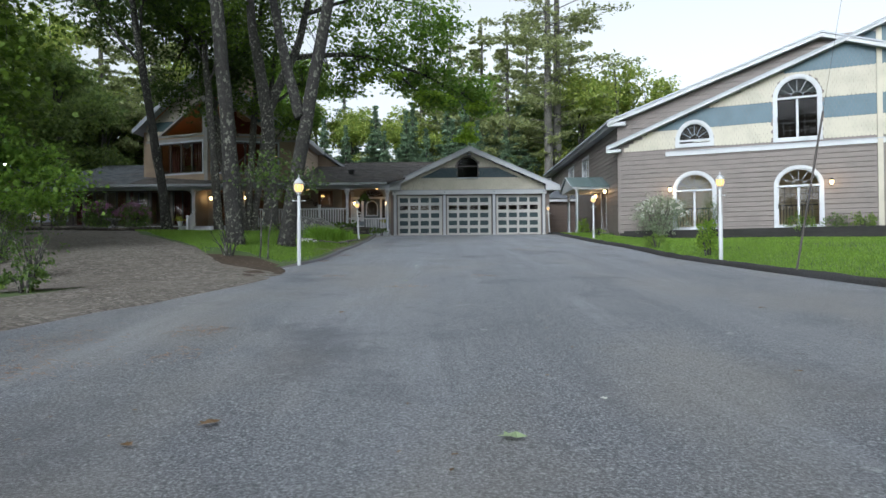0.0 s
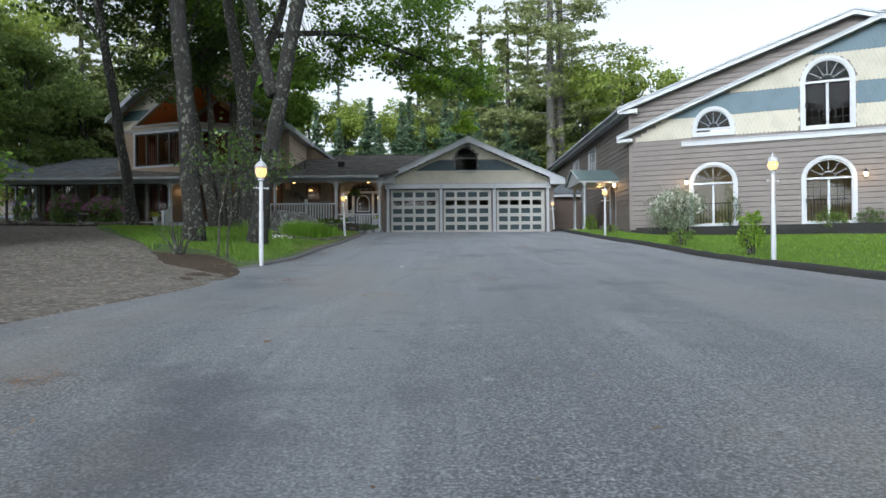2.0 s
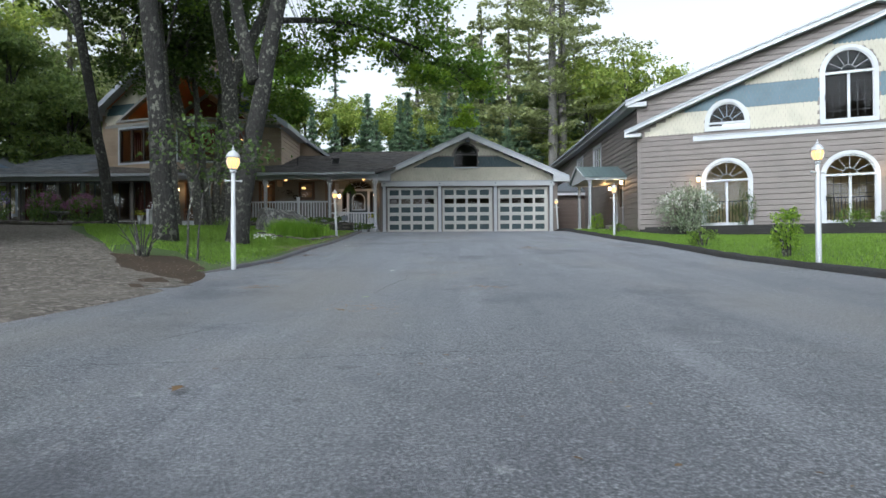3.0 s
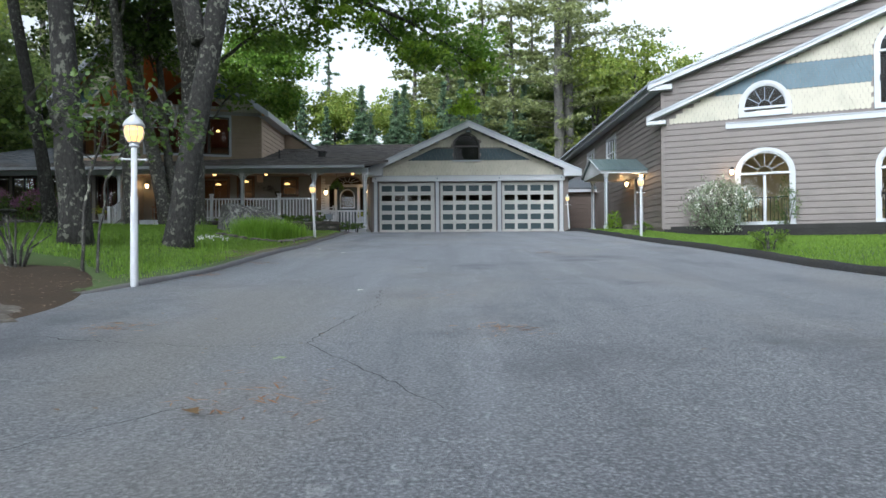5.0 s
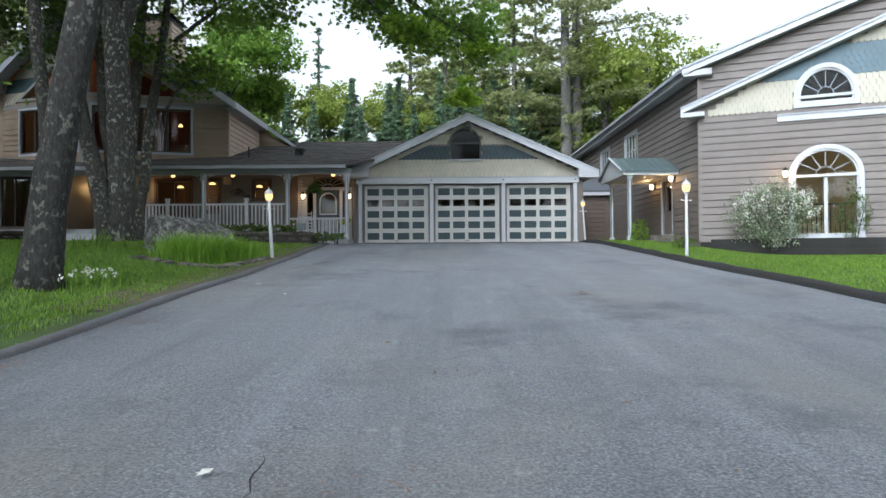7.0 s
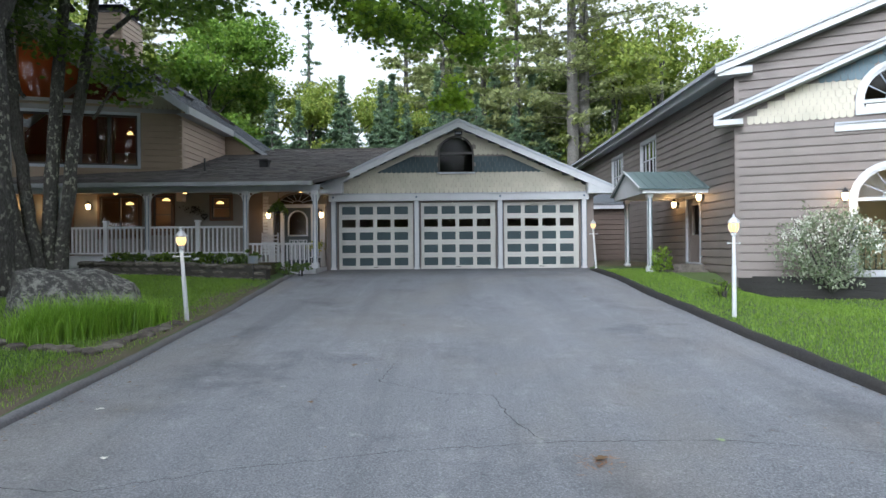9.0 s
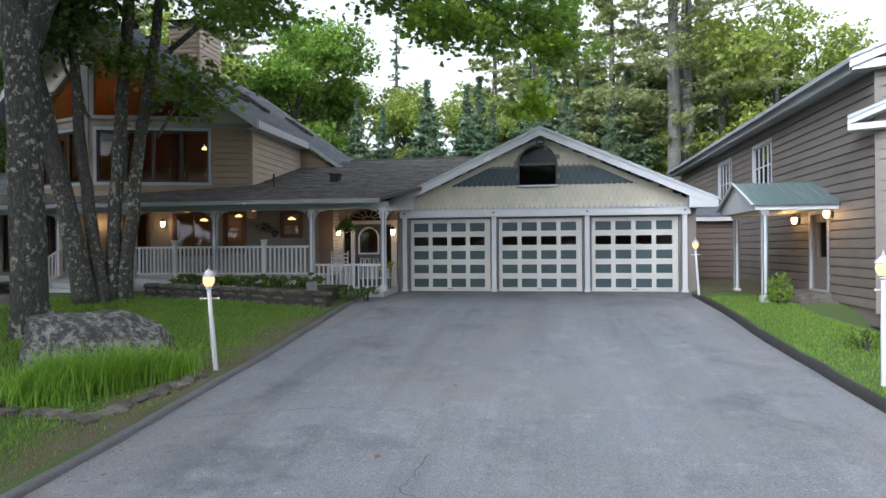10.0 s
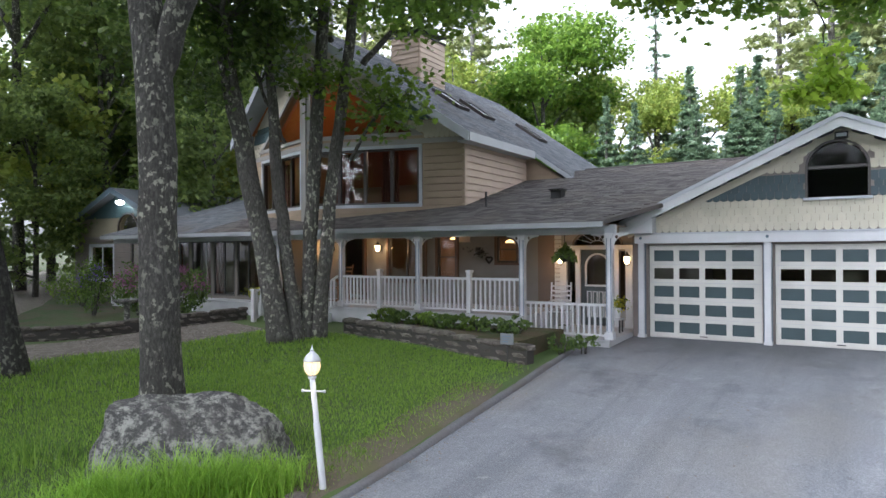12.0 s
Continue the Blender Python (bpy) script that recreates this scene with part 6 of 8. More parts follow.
# ---------------- lamp posts ----------------
def lamp_post(x, y, z, h, dx=0.0, dy=0.0, thin=1.0, watts=9.0, head=1.0):
    """A white post with a cross bar and a lit acorn lantern. dx, dy: how far its top leans."""
    t = thing("lamp_post", x, y, z, "white garden lamp post with a lit glass lantern", "lamp post", "lamp posts along the drive")
    at = lambda k: (x + dx * k / h, y + dy * k / h, z + k)
    L = h - 0.42 * head
    bm = tube(bme(), [at(-0.15), at(0.0), at(L * 0.62), at(L * 0.63), at(L)], [0.042 * thin, 0.042 * thin, 0.040 * thin, 0.034 * thin, 0.032 * thin], 10)
    part("pole", bm, WHITE, t, smooth=True)
    bx_, by_, bz_ = at(L - 0.14)
    part("cross_bar", tube(bme(), [(bx_ - 0.11, by_ - 0.04, bz_), (bx_ + 0.11, by_ + 0.04, bz_)], 0.011, 6), WHITE, t)
    for s in (-1, 1):
        part("bar_knob", lathe(bme(), bx_ + s * 0.115, by_ + s * 0.04, bz_ - 0.018, [(0.006, 0), (0.018, 0.01), (0.018, 0.026), (0.006, 0.036)], 8), WHITE, t)
    cx, cy, cz = at(L)
    big = lambda prof: [(r * head, hh * head) for r, hh in prof]
    part("collar", lathe(bme(), cx, cy, cz - 0.01, big([(0.035, 0), (0.06, 0.015), (0.045, 0.04), (0.07, 0.06)]), 12), WHITE, t)
    g = part("lantern_glass", lathe(bme(), cx, cy, cz + 0.05 * head, big([(0.060, 0), (0.095, 0.06), (0.105, 0.12), (0.095, 0.17)]), 12), LAMPGLASS, t, "glowing ribbed glass")
    for k in range(8):
        a = 2 * math.pi * k / 8
        c, s = math.cos(a) * head, math.sin(a) * head
        bm = tube(bme(), [(cx + c * r, cy + s * r, cz + (0.05 + hh) * head) for r, hh in ((0.064, 0), (0.099, 0.06), (0.109, 0.12), (0.099, 0.17))], 0.006, 4)
        part("rib", bm, WHITE, g)
    part("cap", lathe(bme(), cx, cy, cz + 0.22 * head, big([(0.118, 0), (0.112, 0.03), (0.08, 0.08), (0.035, 0.12), (0.02, 0.135)]), 12), WHITE, t, smooth=True)
    part("finial", lathe(bme(), cx, cy, cz + 0.35 * head, big([(0.012, 0), (0.026, 0.02), (0.012, 0.04), (0.003, 0.085)]), 8), WHITE, t)
    lamp(cx, cy, cz + 0.15 * head, watts, (1.0, 0.70, 0.35), 0.11)
    return t


lamp_post(-3.22, 14.30, -1.25, 1.90)
lamp_post(-3.36, 25.12, -0.58, 1.62, -0.05, -0.16, 0.9, head=0.8)
lamp_post(5.68, 13.60, -1.20, 1.76, head=0.82)
lamp_post(5.66, 25.22, -0.50, 1.70, thin=0.9, head=0.85)
lamp_post(5.42, 34.38, 0.0, 1.52, -0.10, 0.0, 0.8, head=0.75)

# ---------------- guy wire on the lawn ----------------
gw_ = thing("guy_wire", 5.82, 10.93, -1.4, "dark leaning guy wire with a plastic guard", "guy wire")
p0, d0 = Vector((5.82, 10.93, -1.42)), Vector((0.19, 0.02, 1.0))
part("guard", tube(bme(), [p0, p0 + d0 * 2.65], 0.018, 7), plain("guard_plastic", (0.07, 0.06, 0.055), 0.7), gw_)
part("wire", tube(bme(), [p0 + d0 * 2.6, p0 + d0 * 14], 0.003, 5), BLACK, gw_)

# ---------------- stones ----------------
def stone(bm, c, size, seed, turn=0.0, cuts=2, rough=0.22):
    """An uneven stone: a rounded block pushed about by noise."""
    made = bmesh.ops.create_icosphere(bm, subdivisions=cuts, radius=1.0)["verts"]
    rot = Matrix.Rotation(turn, 3, "Z")
    for v in made:
        p = v.co
        k = max(abs(p.x), abs(p.y), abs(p.z))
        p = p.lerp(p / k, 0.62)
        n = noise.noise(p * 1.3 + Vector((seed * 3.1, seed, 0))) + 0.5 * noise.noise(p * 3.1 + Vector((seed, 0, seed * 2.0))) + 0.25 * noise.noise(p * 7.0 + Vector((0, seed, seed)))
        p = p * (1 + rough * n)
        v.co = Vector(c) + rot @ Vector((p.x * size[0], p.y * size[1], p.z * size[2]))
    return made


bm = bme()
for p in ((-5.58, 24.10, 0.38), (-5.36, 23.88, 0.33), (-5.28, 24.8, 0.38), (-4.86, 25.2, 0.38), (-4.74, 25.0, 0.32), (-4.36, 25.35, 0.13), (-4.22, 25.02, 0.02),
          (-5.12, 23.42, -0.6), (-4.30, 24.2, -0.6), (-3.98, 24.95, -0.6), (-5.86, 24.1, -0.6), (-5.1, 25.8, -0.6), (-4.1, 25.75, -0.6)):
    bm.verts.new(p)
bmesh.ops.convex_hull(bm, input=bm.verts)
bmesh.ops.subdivide_edges(bm, edges=bm.edges, cuts=11, use_grid_fill=True)
bmesh.ops.smooth_vert(bm, verts=bm.verts, factor=0.12, use_axis_x=True, use_axis_y=True, use_axis_z=True)
for v in bm.verts:
    p = v.co
    ledge = round(3.0 * noise.noise(p * Vector((1.9, 1.9, 2.6)))) / 3.0
    k = 0.05 * ledge + 0.05 * noise.noise(p * 3.1) + 0.03 * noise.noise(p * 8.0) + 0.016 * noise.noise(p * 17.0)
    v.co = p + (p - Vector((-4.8, 24.7, -0.2))).normalized() * k
solid("boulder", bm, GRANITE, "large grey granite boulder with pale lichen on the lawn", "boulder", smooth=False)


def stone_wall(name, line, h, label, z_of, thick=0.32, seed=1):
    """A dry wall: each stone a piece, on a dark core."""
    w = thing(name, line[0][0], line[0][1], z_of(*line[0]) - 0.1, label, "stone wall")
    rng = random.Random(seed)
    for (x0, y0), (x1, y1) in zip(line, line[1:]):
        F_, L_ = wall_frame(x0, y0, x1, y1)
        bm = bme()
        za = min(z_of(x0, y0), z_of(x1, y1))
        zb = max(z_of(x0, y0), z_of(x1, y1))
        bx(bm, F_, 0.0, L_, -thick * 0.8, -0.05, za - 0.2, zb + h - 0.10)
        part("wall_core", tidy(bm), MORTAR, w)
        rows = max(2, int(round(h / 0.16)))
        for r in range(rows):
            u = rng.uniform(-0.1, 0.05)
            while u < L_ - 0.05:
                lw = rng.uniform(0.22, 0.62) if r < rows - 1 else rng.uniform(0.4, 0.9)
                lw = min(lw, L_ + 0.08 - u)
                if lw < 0.12:
                    break
                px, py = x0 + (x1 - x0) * (u + lw / 2) / L_, y0 + (y1 - y0) * (u + lw / 2) / L_
                zc = z_of(px, py) + h * (r + 0.5) / rows
                bm = bme()
                stone(bm, (0, 0, 0), (lw / 2 - 0.008, thick / 2 * rng.uniform(0.9, 1.1), h / rows / 2 - 0.006), rng.randrange(999), 0, 1 if r < rows - 1 else 2, 0.14)
                bmesh.ops.transform(bm, matrix=F_ @ Matrix.Translation((u + lw / 2, -thick / 2 + rng.uniform(-0.02, 0.02), zc)), verts=bm.verts)
                part("stone", bm, FIELD, w)
                u += lw
    return w


stone_wall("garden_wall", [(-9.3, 32.3), (-6.4, 31.7), (-3.75, 31.05)], 0.44, "low dry-stone garden wall before the porch bed", lambda x, y: height(x, y) - 0.06, seed=3)
stone_wall("garden_wall", [(-17.8, 27.6), (-15.8, 27.5), (-14.7, 29.1), (-14.05, 31.0), (-13.5, 33.0)], 0.42, "low dry-stone wall round the flower bed", lambda x, y: height(x, y) - 0.05, seed=8)
# flat stones along the lily bed
rng = random.Random(21)
for k in range(22):
    t = k / 21
    x = (-5.1 + 3.5 * t if t < 0.4 else -3.70 + 0.45 * (t - 0.4)) + rng.uniform(-0.06, 0.06)
    y = (22.65 + 0.75 * t if t < 0.4 else 22.95 + 3.1 * (t - 0.4)) + rng.uniform(-0.08, 0.08)
    bm = bme()
    stone(bm, (x, y, height(x, y) + 0.01), (rng.uniform(0.10, 0.2), rng.uniform(0.08, 0.14), 0.06), k, rng.uniform(0, 3), 2, 0.2)
    solid("edging_stone", bm, FIELD, "flat grey edging stone beside the lily bed", "stone", "edging stones", smooth=False)
# timber edging at the foot of the big building
bm = bme()
for k in range(4):
    bx(bm, FA, 0.3, 14.5, 0.62 - 0.01 * k, 0.76, -0.66 + 0.15 * k, -0.515 + 0.15 * k)
solid("timber_edging", tidy(bm), FOUND, "dark timber bed edging along the building", "edging")
bm = bme()
bx(bm, FA, 0.35, 14.4, 0.04, 0.61, -0.5, -0.12)
solid("planting_bed", tidy(bm), FOREST, "dark soil bed along the building", "flower bed", kind="structure")
bm = bme()
bed = [(-9.1, 32.4), (-6.4, 31.85), (-4.0, 31.3), (-4.0, 33.6), (-9.2, 33.65)]
v = [bm.verts.new((x, y, 0.27 + 0.04 * math.sin(x))) for x, y in bed]
v2 = [bm.verts.new((x, y, -0.3)) for x, y in bed]
bm.faces.new(v)
for i in range(5):
    bm.faces.new((v[i], v2[i], v2[(i + 1) % 5], v[(i + 1) % 5]))
solid("planting_bed", tidy(bm), FOREST, "dark soil bed between wall and porch", "flower bed", kind="structure")
# bird bath
bb = thing("bird_bath", -15.6, 30.6, 0.2, "pale stone bird bath in the flower bed", "bird bath")
part("pedestal", lathe(bme(), -15.6, 30.6, 0.05, [(0.2, 0), (0.2, 0.06), (0.08, 0.14), (0.07, 0.5), (0.12, 0.58)], 12), GRANITE, bb, smooth=True)
part("basin", lathe(bme(), -15.6, 30.6, 0.62, [(0.1, 0), (0.3, 0.05), (0.38, 0.12), (0.36, 0.14), (0.2, 0.10)], 14), GRANITE, bb, smooth=True)
# small sign on a stake by the wall end
sg = thing("yard_sign", -3.95, 30.7, -0.1, "small grey sign on a thin stake", "sign")
part("stake", tube(bme(), [(-3.95, 30.7, -0.25), (-3.95, 30.7, 0.35)], 0.012, 6), BLACK, sg)
bm = bme()
bx(bm, Matrix.Translation((-3.95, 30.69, 0.42)), -0.13, 0.13, -0.01, 0.01, -0.10, 0.10)
board = part("board", tidy(bm), plain("weathered_board", (0.16, 0.17, 0.18), 0.7), sg)
for k in range(3):
    bm = bme()
    bx(bm, Matrix.Translation((-3.95, 30.678, 0.47 - 0.05 * k)), -0.09, 0.09 - 0.03 * k, -0.001, 0.001, -0.010, 0.010)
    part("text_bar", tidy(bm), BLUEGREY, board)

# ---------------- porch things ----------------
def rocking_chair(x, y, z, turn, label, mat):
    t = thing("rocking_chair", x, y, z, label, "chair", "porch chairs")
    M = pose(x, y, z, 0, 0, turn)
    def add(name, pts, r):
        part(name, tube(bme(), [M @ Vector(p) for p in pts], r, 6), mat, t)
    for s in (-0.25, 0.25):
        add("rocker", [(s, -0.45, 0.06), (s, -0.2, 0.02), (s, 0.15, 0.02), (s, 0.5, 0.08)], 0.02)
        add("front_leg", [(s, -0.24, 0.03), (s, -0.24, 0.62)], 0.022)
        add("back_post", [(s, 0.2, 0.03), (s, 0.22, 0.42), (s, 0.36, 1.12)], 0.024)
        add("armrest", [(s, -0.3, 0.63), (s, 0.26, 0.64)], 0.028)
    for k in range(5):
        add("back_slat", [(-0.25, 0.235 + 0.028 * k, 0.55 + 0.12 * k), (0.25, 0.235 + 0.028 * k, 0.55 + 0.12 * k)], 0.026)
    bm = bme()
    bx(bm, M, -0.26, 0.26, -0.27, 0.23, 0.40, 0.43)
    part("seat", tidy(bm), mat, t)


rocking_chair(-4.85, 35.45, SZ + 0.02, 12, "white slatted rocking chair on the porch", WHITE)
rocking_chair(-12.0, 35.3, DZ + 0.02, -10, "wooden slatted rocking chair on the porch", paint("chair_wood", (0.20, 0.10, 0.05), 0.5))
hf = thing("hanging_plant", -4.28, 34.4, 2.0, "full green fern in a hanging basket", "hanging plant")
part("basket", lathe(bme(), -4.28, 34.4, 1.78, [(0.06, 0), (0.14, 0.10), (0.16, 0.18)], 10), BLACK, hf)
part("hanger", tube(bme(), [(-4.28, 34.4, 1.95), (-4.28, 34.4, 2.58)], 0.008, 5), BLACK, hf)
rgf = np.random.default_rng(19)
af, of = rgf.uniform(0, 6.283, 900), rgf.uniform(0.0, 1.0, 900)
pf = np.stack([-4.28 + 0.30 * of * np.cos(af), 34.4 + 0.30 * of * np.sin(af), 2.06 - 0.26 * of ** 2 + rgf.normal(0, 0.05, 900)], 1)
part("frond", scatter_mesh("frond", OVAL, pf, turns(900, rgf, 0.5), rgf.uniform(0.05, 0.10, 900), LEAFD), None, hf)
# wall ornaments
orn = thing("wall_ornament", -7.45, 36.17, 2.0, "dark iron flower ornament on the porch wall", "wall ornament")
rgo = np.random.default_rng(14)
po = np.array([-7.55, 36.15, 2.0]) + rgo.normal(0, 1, (70, 3)) * np.array([0.17, 0.012, 0.09])
tagged(part("ironwork", scatter_mesh("ironwork", OVAL, po, turns(70, rgo, 0.0), rgo.uniform(0.05, 0.11, 70), BLACK), None, orn), kind="stuff")
hrt = thing("wall_ornament", -7.25, 36.17, 1.75, "dark heart-shaped wreath on the porch wall", "wall ornament")
bm = bme()
tube(bm, [(-7.22 + 0.008 * 16 * math.sin(a) ** 3 * 0.75, 36.16, 1.80 + 0.0062 * (13 * math.cos(a) - 5 * math.cos(2 * a) - 2 * math.cos(3 * a) - math.cos(4 * a))) for a in [2 * math.pi * i / 20 for i in range(21)]], 0.028, 5, cap=False)
part("wreath", bm, BLACK, hrt)
for x, y, z, lab in ((-13.6, 33.4, 0.52, "yellow flowers in a pot on the porch"), (-3.32, 35.2, 0.44, "yellow-green plant in a white pot on a stand")):
    fp = thing("flower_pot", x, y, z, lab, "flower pot")
    part("pot", lathe(bme(), x, y, z, [(0.09, 0), (0.13, 0.2), (0.14, 0.24)], 10), WHITE, fp)
    rg = np.random.default_rng(int(abs(x) * 10))
    n_ = 260
    pos = np.array([x, y, z + 0.34]) + rg.normal(0, 1, (n_, 3)) * np.array([0.13, 0.13, 0.08])
    part("foliage", scatter_mesh("foliage", OVAL, pos, turns(n_, rg, 0.5), rg.uniform(0.05, 0.09, n_), leafy("yellow_flower", (0.10, 0.18, 0.02), (0.75, 0.60, 0.05))), None, fp)
st_ = thing("plant_stand", -3.32, 35.2, SZ, "small white plant stand by the door", "plant stand")
bm = bme()
bx(bm, Matrix.Translation((-3.32, 35.2, 0)), -0.15, 0.15, -0.15, 0.15, 0.40, 0.436)
part("top", tidy(bm), WHITE, st_)
for sx in (-0.12, 0.12):
    for sy in (-0.12, 0.12):
        bm = bme()
        bx(bm, Matrix.Translation((-3.32 + sx, 35.2 + sy, 0)), -0.015, 0.015, -0.015, 0.015, SZ + 0.02, 0.40)
        part("leg", tidy(bm), BLACK, st_)
# ceiling lamps on the porch
for x in (-9.6, -7.4, -3.7):
    cl = thing("porch_ceiling_lamp", x, 35.0, EZ - 0.14, "small lit porch ceiling lamp", "ceiling lamp", "porch ceiling lamps")
    part("shade", lathe(bme(), x, 35.0, EZ - 0.20, [(0.05, 0), (0.08, 0.05), (0.03, 0.12)], 10), BULB, cl)
lamp(-8.5, 35.0, 2.3, 2)

# ---------------- shrubs and flowers ----------------
def shrub(x, y, z, rx, ry, rz, mat, label, n=900, leaf=0.07, tmpl=OVAL, seed=1, name="shrub", stems=7, flowers=None):
    t = thing(name, x, y, z, label, "shrub", "")
    rg = np.random.default_rng(seed)
    rn = random.Random(seed)
    bm = bme()
    tips = []
    for k in range(stems):
        a, o = rn.uniform(0, 6.28), rn.uniform(0.3, 0.95)
        tip = (x + rx * o * math.cos(a), y + ry * o * math.sin(a), z + rz * rn.uniform(1.1, 1.95))
        tube(bm, [(x + 0.05 * math.cos(a), y + 0.05 * math.sin(a), z - 0.1), (x + rx * 0.45 * o * math.cos(a), y + ry * 0.45 * o * math.sin(a), z + rz * 0.7), tip], [0.018, 0.012, 0.005], 5)
        tips.append(tip)
    tagged(part("stem", bm, BARK, t), kind="stuff")
    k = n // 14
    cen = rg.normal(0, 1, (k, 3))
    cen /= np.linalg.norm(cen, axis=1)[:, None]
    cen *= rg.uniform(0.45, 1.0, (k, 1)) ** 0.5 * (1 + 0.15 * rg.normal(0, 1, (k, 1)))
    pos = np.repeat(cen, 14, 0) + rg.normal(0, 0.11, (k * 14, 3))
    pos = pos * np.array([rx, ry, rz]) + np.array([x, y, z + rz * 1.02])
    pos[:, 2] = np.maximum(pos[:, 2], z + 0.02)
    part("foliage", scatter_mesh("foliage", tmpl, pos, turns(len(pos), rg, 0.4), rg.uniform(0.7, 1.3, len(pos)) * leaf, mat), None, t)
    if flowers:
        fm, m = flowers
        c2 = rg.normal(0, 1, (m, 3))
        c2 /= np.linalg.norm(c2, axis=1)[:, None]
        c2[:, 2] = np.abs(c2[:, 2]) * 0.9
        fp = np.repeat(c2 * np.array([rx, ry, rz]) * 1.03, 16, 0) + rg.normal(0, 0.06, (m * 16, 3)) + np.array([x, y, z + rz])
        part("blossom", scatter_mesh("blossom", OVAL, fp, turns(len(fp), rg, 0.2), rg.uniform(0.05, 0.08, len(fp)), fm), None, t)
    return t


gh = height
shrub(9.55, 29.15, -0.3, 1.12, 0.6, 0.86, SILVER, "tall variegated shrub with white blossom against the building", 3600, 0.085, OVAL, 3, stems=16, flowers=(PETAL, 46))
shrub(11.5, 28.75, -0.25, 0.45, 0.3, 0.75, LEAFD, "dark thin rose bush by the arched window", 900, 0.06, OVAL, 4)
shrub(6.75, 32.3, gh(6.75, 32.3), 0.33, 0.33, 0.34, LEAFB, "small bright green shrub by the canopy post", 900, 0.06, OVAL, 5)
shrub(6.3, 27.2, gh(6.3, 27.2), 0.26, 0.26, 0.17, LEAF, "low dark green shrub on the lawn", 500, 0.05, OVAL, 6)
shrub(5.95, 18.6, gh(5.95, 18.6), 0.34, 0.3, 0.22, LEAF, "low twiggy green shrub on the lawn", 700, 0.05, OVAL, 7)
shrub(6.05, 15.2, gh(6.05, 15.2) + 0.12, 0.28, 0.26, 0.36, LEAFB, "small bright green bush beside the lamp post", 1000, 0.06, OVAL, 8)
for x, w, s in ((14.9, 0.62, 11), (16.0, 0.45, 12), (16.9, 0.5, 13), (18.2, 0.55, 14)):
    q = FA @ Vector((A(x), 0.5, 0))
    shrub(q.x, q.y, -0.25, w, 0.35, 0.36, LEAF if s % 2 else LEAFD, "rounded green foundation bush in the bed", 900, 0.07, OVAL, s)
shrub(-15.4, 32.2, 0.25, 0.8, 0.6, 0.68, LEAFD, "pink-flowering rhododendron in the bed", 1800, 0.10, OVAL, 15, name="rhododendron", flowers=(PINK, 75))
shrub(-16.9, 31.8, 0.25, 0.75, 0.6, 0.70, LEAFD, "pink-flowering rhododendron in the bed", 1800, 0.10, OVAL, 16, name="rhododendron", flowers=(PINK, 70))
shrub(-18.6, 31.4, 0.2, 0.45, 0.45, 0.75, LEAFD, "tall lilac with purple flower heads", 1000, 0.09, OVAL, 17, name="lilac_bush", flowers=(leafy("purple_petal", (0.12, 0.07, 0.28), (0.32, 0.22, 0.55)), 14))
shrub(-22.5, 33.2, 0.2, 1.6, 0.8, 0.75, LEAF, "wide green shrub before the wing", 2400, 0.09, OVAL, 18)
for k in range(9):
    x = -8.6 + 0.5 * k
    y = 33.05 - 0.08 * k
    shrub(x, y, 0.27, 0.36, 0.28, 0.16, LEAFD if k % 3 else LEAF, "low leafy plant in the porch bed", 330, 0.10, OVAL, 30 + k, name="bed_plant", stems=4)
for x, y, s in ((-3.55, 32.4, 41), (-3.25, 32.8, 42)):
    shrub(x, y, 0.0, 0.3, 0.3, 0.16, LEAFD, "low green plant at the porch corner", 400, 0.07, OVAL, s, name="bed_plant", stems=4)
# sparse sapling by the first lamp, and bare twigs at the lawn corner
shrub(-5.0, 15.0, gh(-5.0, 15.0), 0.45, 0.35, 0.35, LEAFD, "bare twiggy shrub in the mulch", 60, 0.05, OVAL, 44, stems=16)
# near left corner growth
for x, y, a, b, s in ((-6.9, 10.9, 0.42, 0.40, 50), (-8.7, 12.6, 0.5, 0.38, 51), (-6.0, 9.3, 0.30, 0.20, 52), (-11.6, 16.6, 1.2, 0.7, 53), (-14.5, 19.5, 1.2, 0.8, 54)):
    shrub(x, y, gh(x, y), a, a, b, LEAFD, "loose twiggy green roadside shrub", int((700 if s < 52 else 1300) * a), 0.07, OVAL, s, stems=16 if s < 52 else 9)


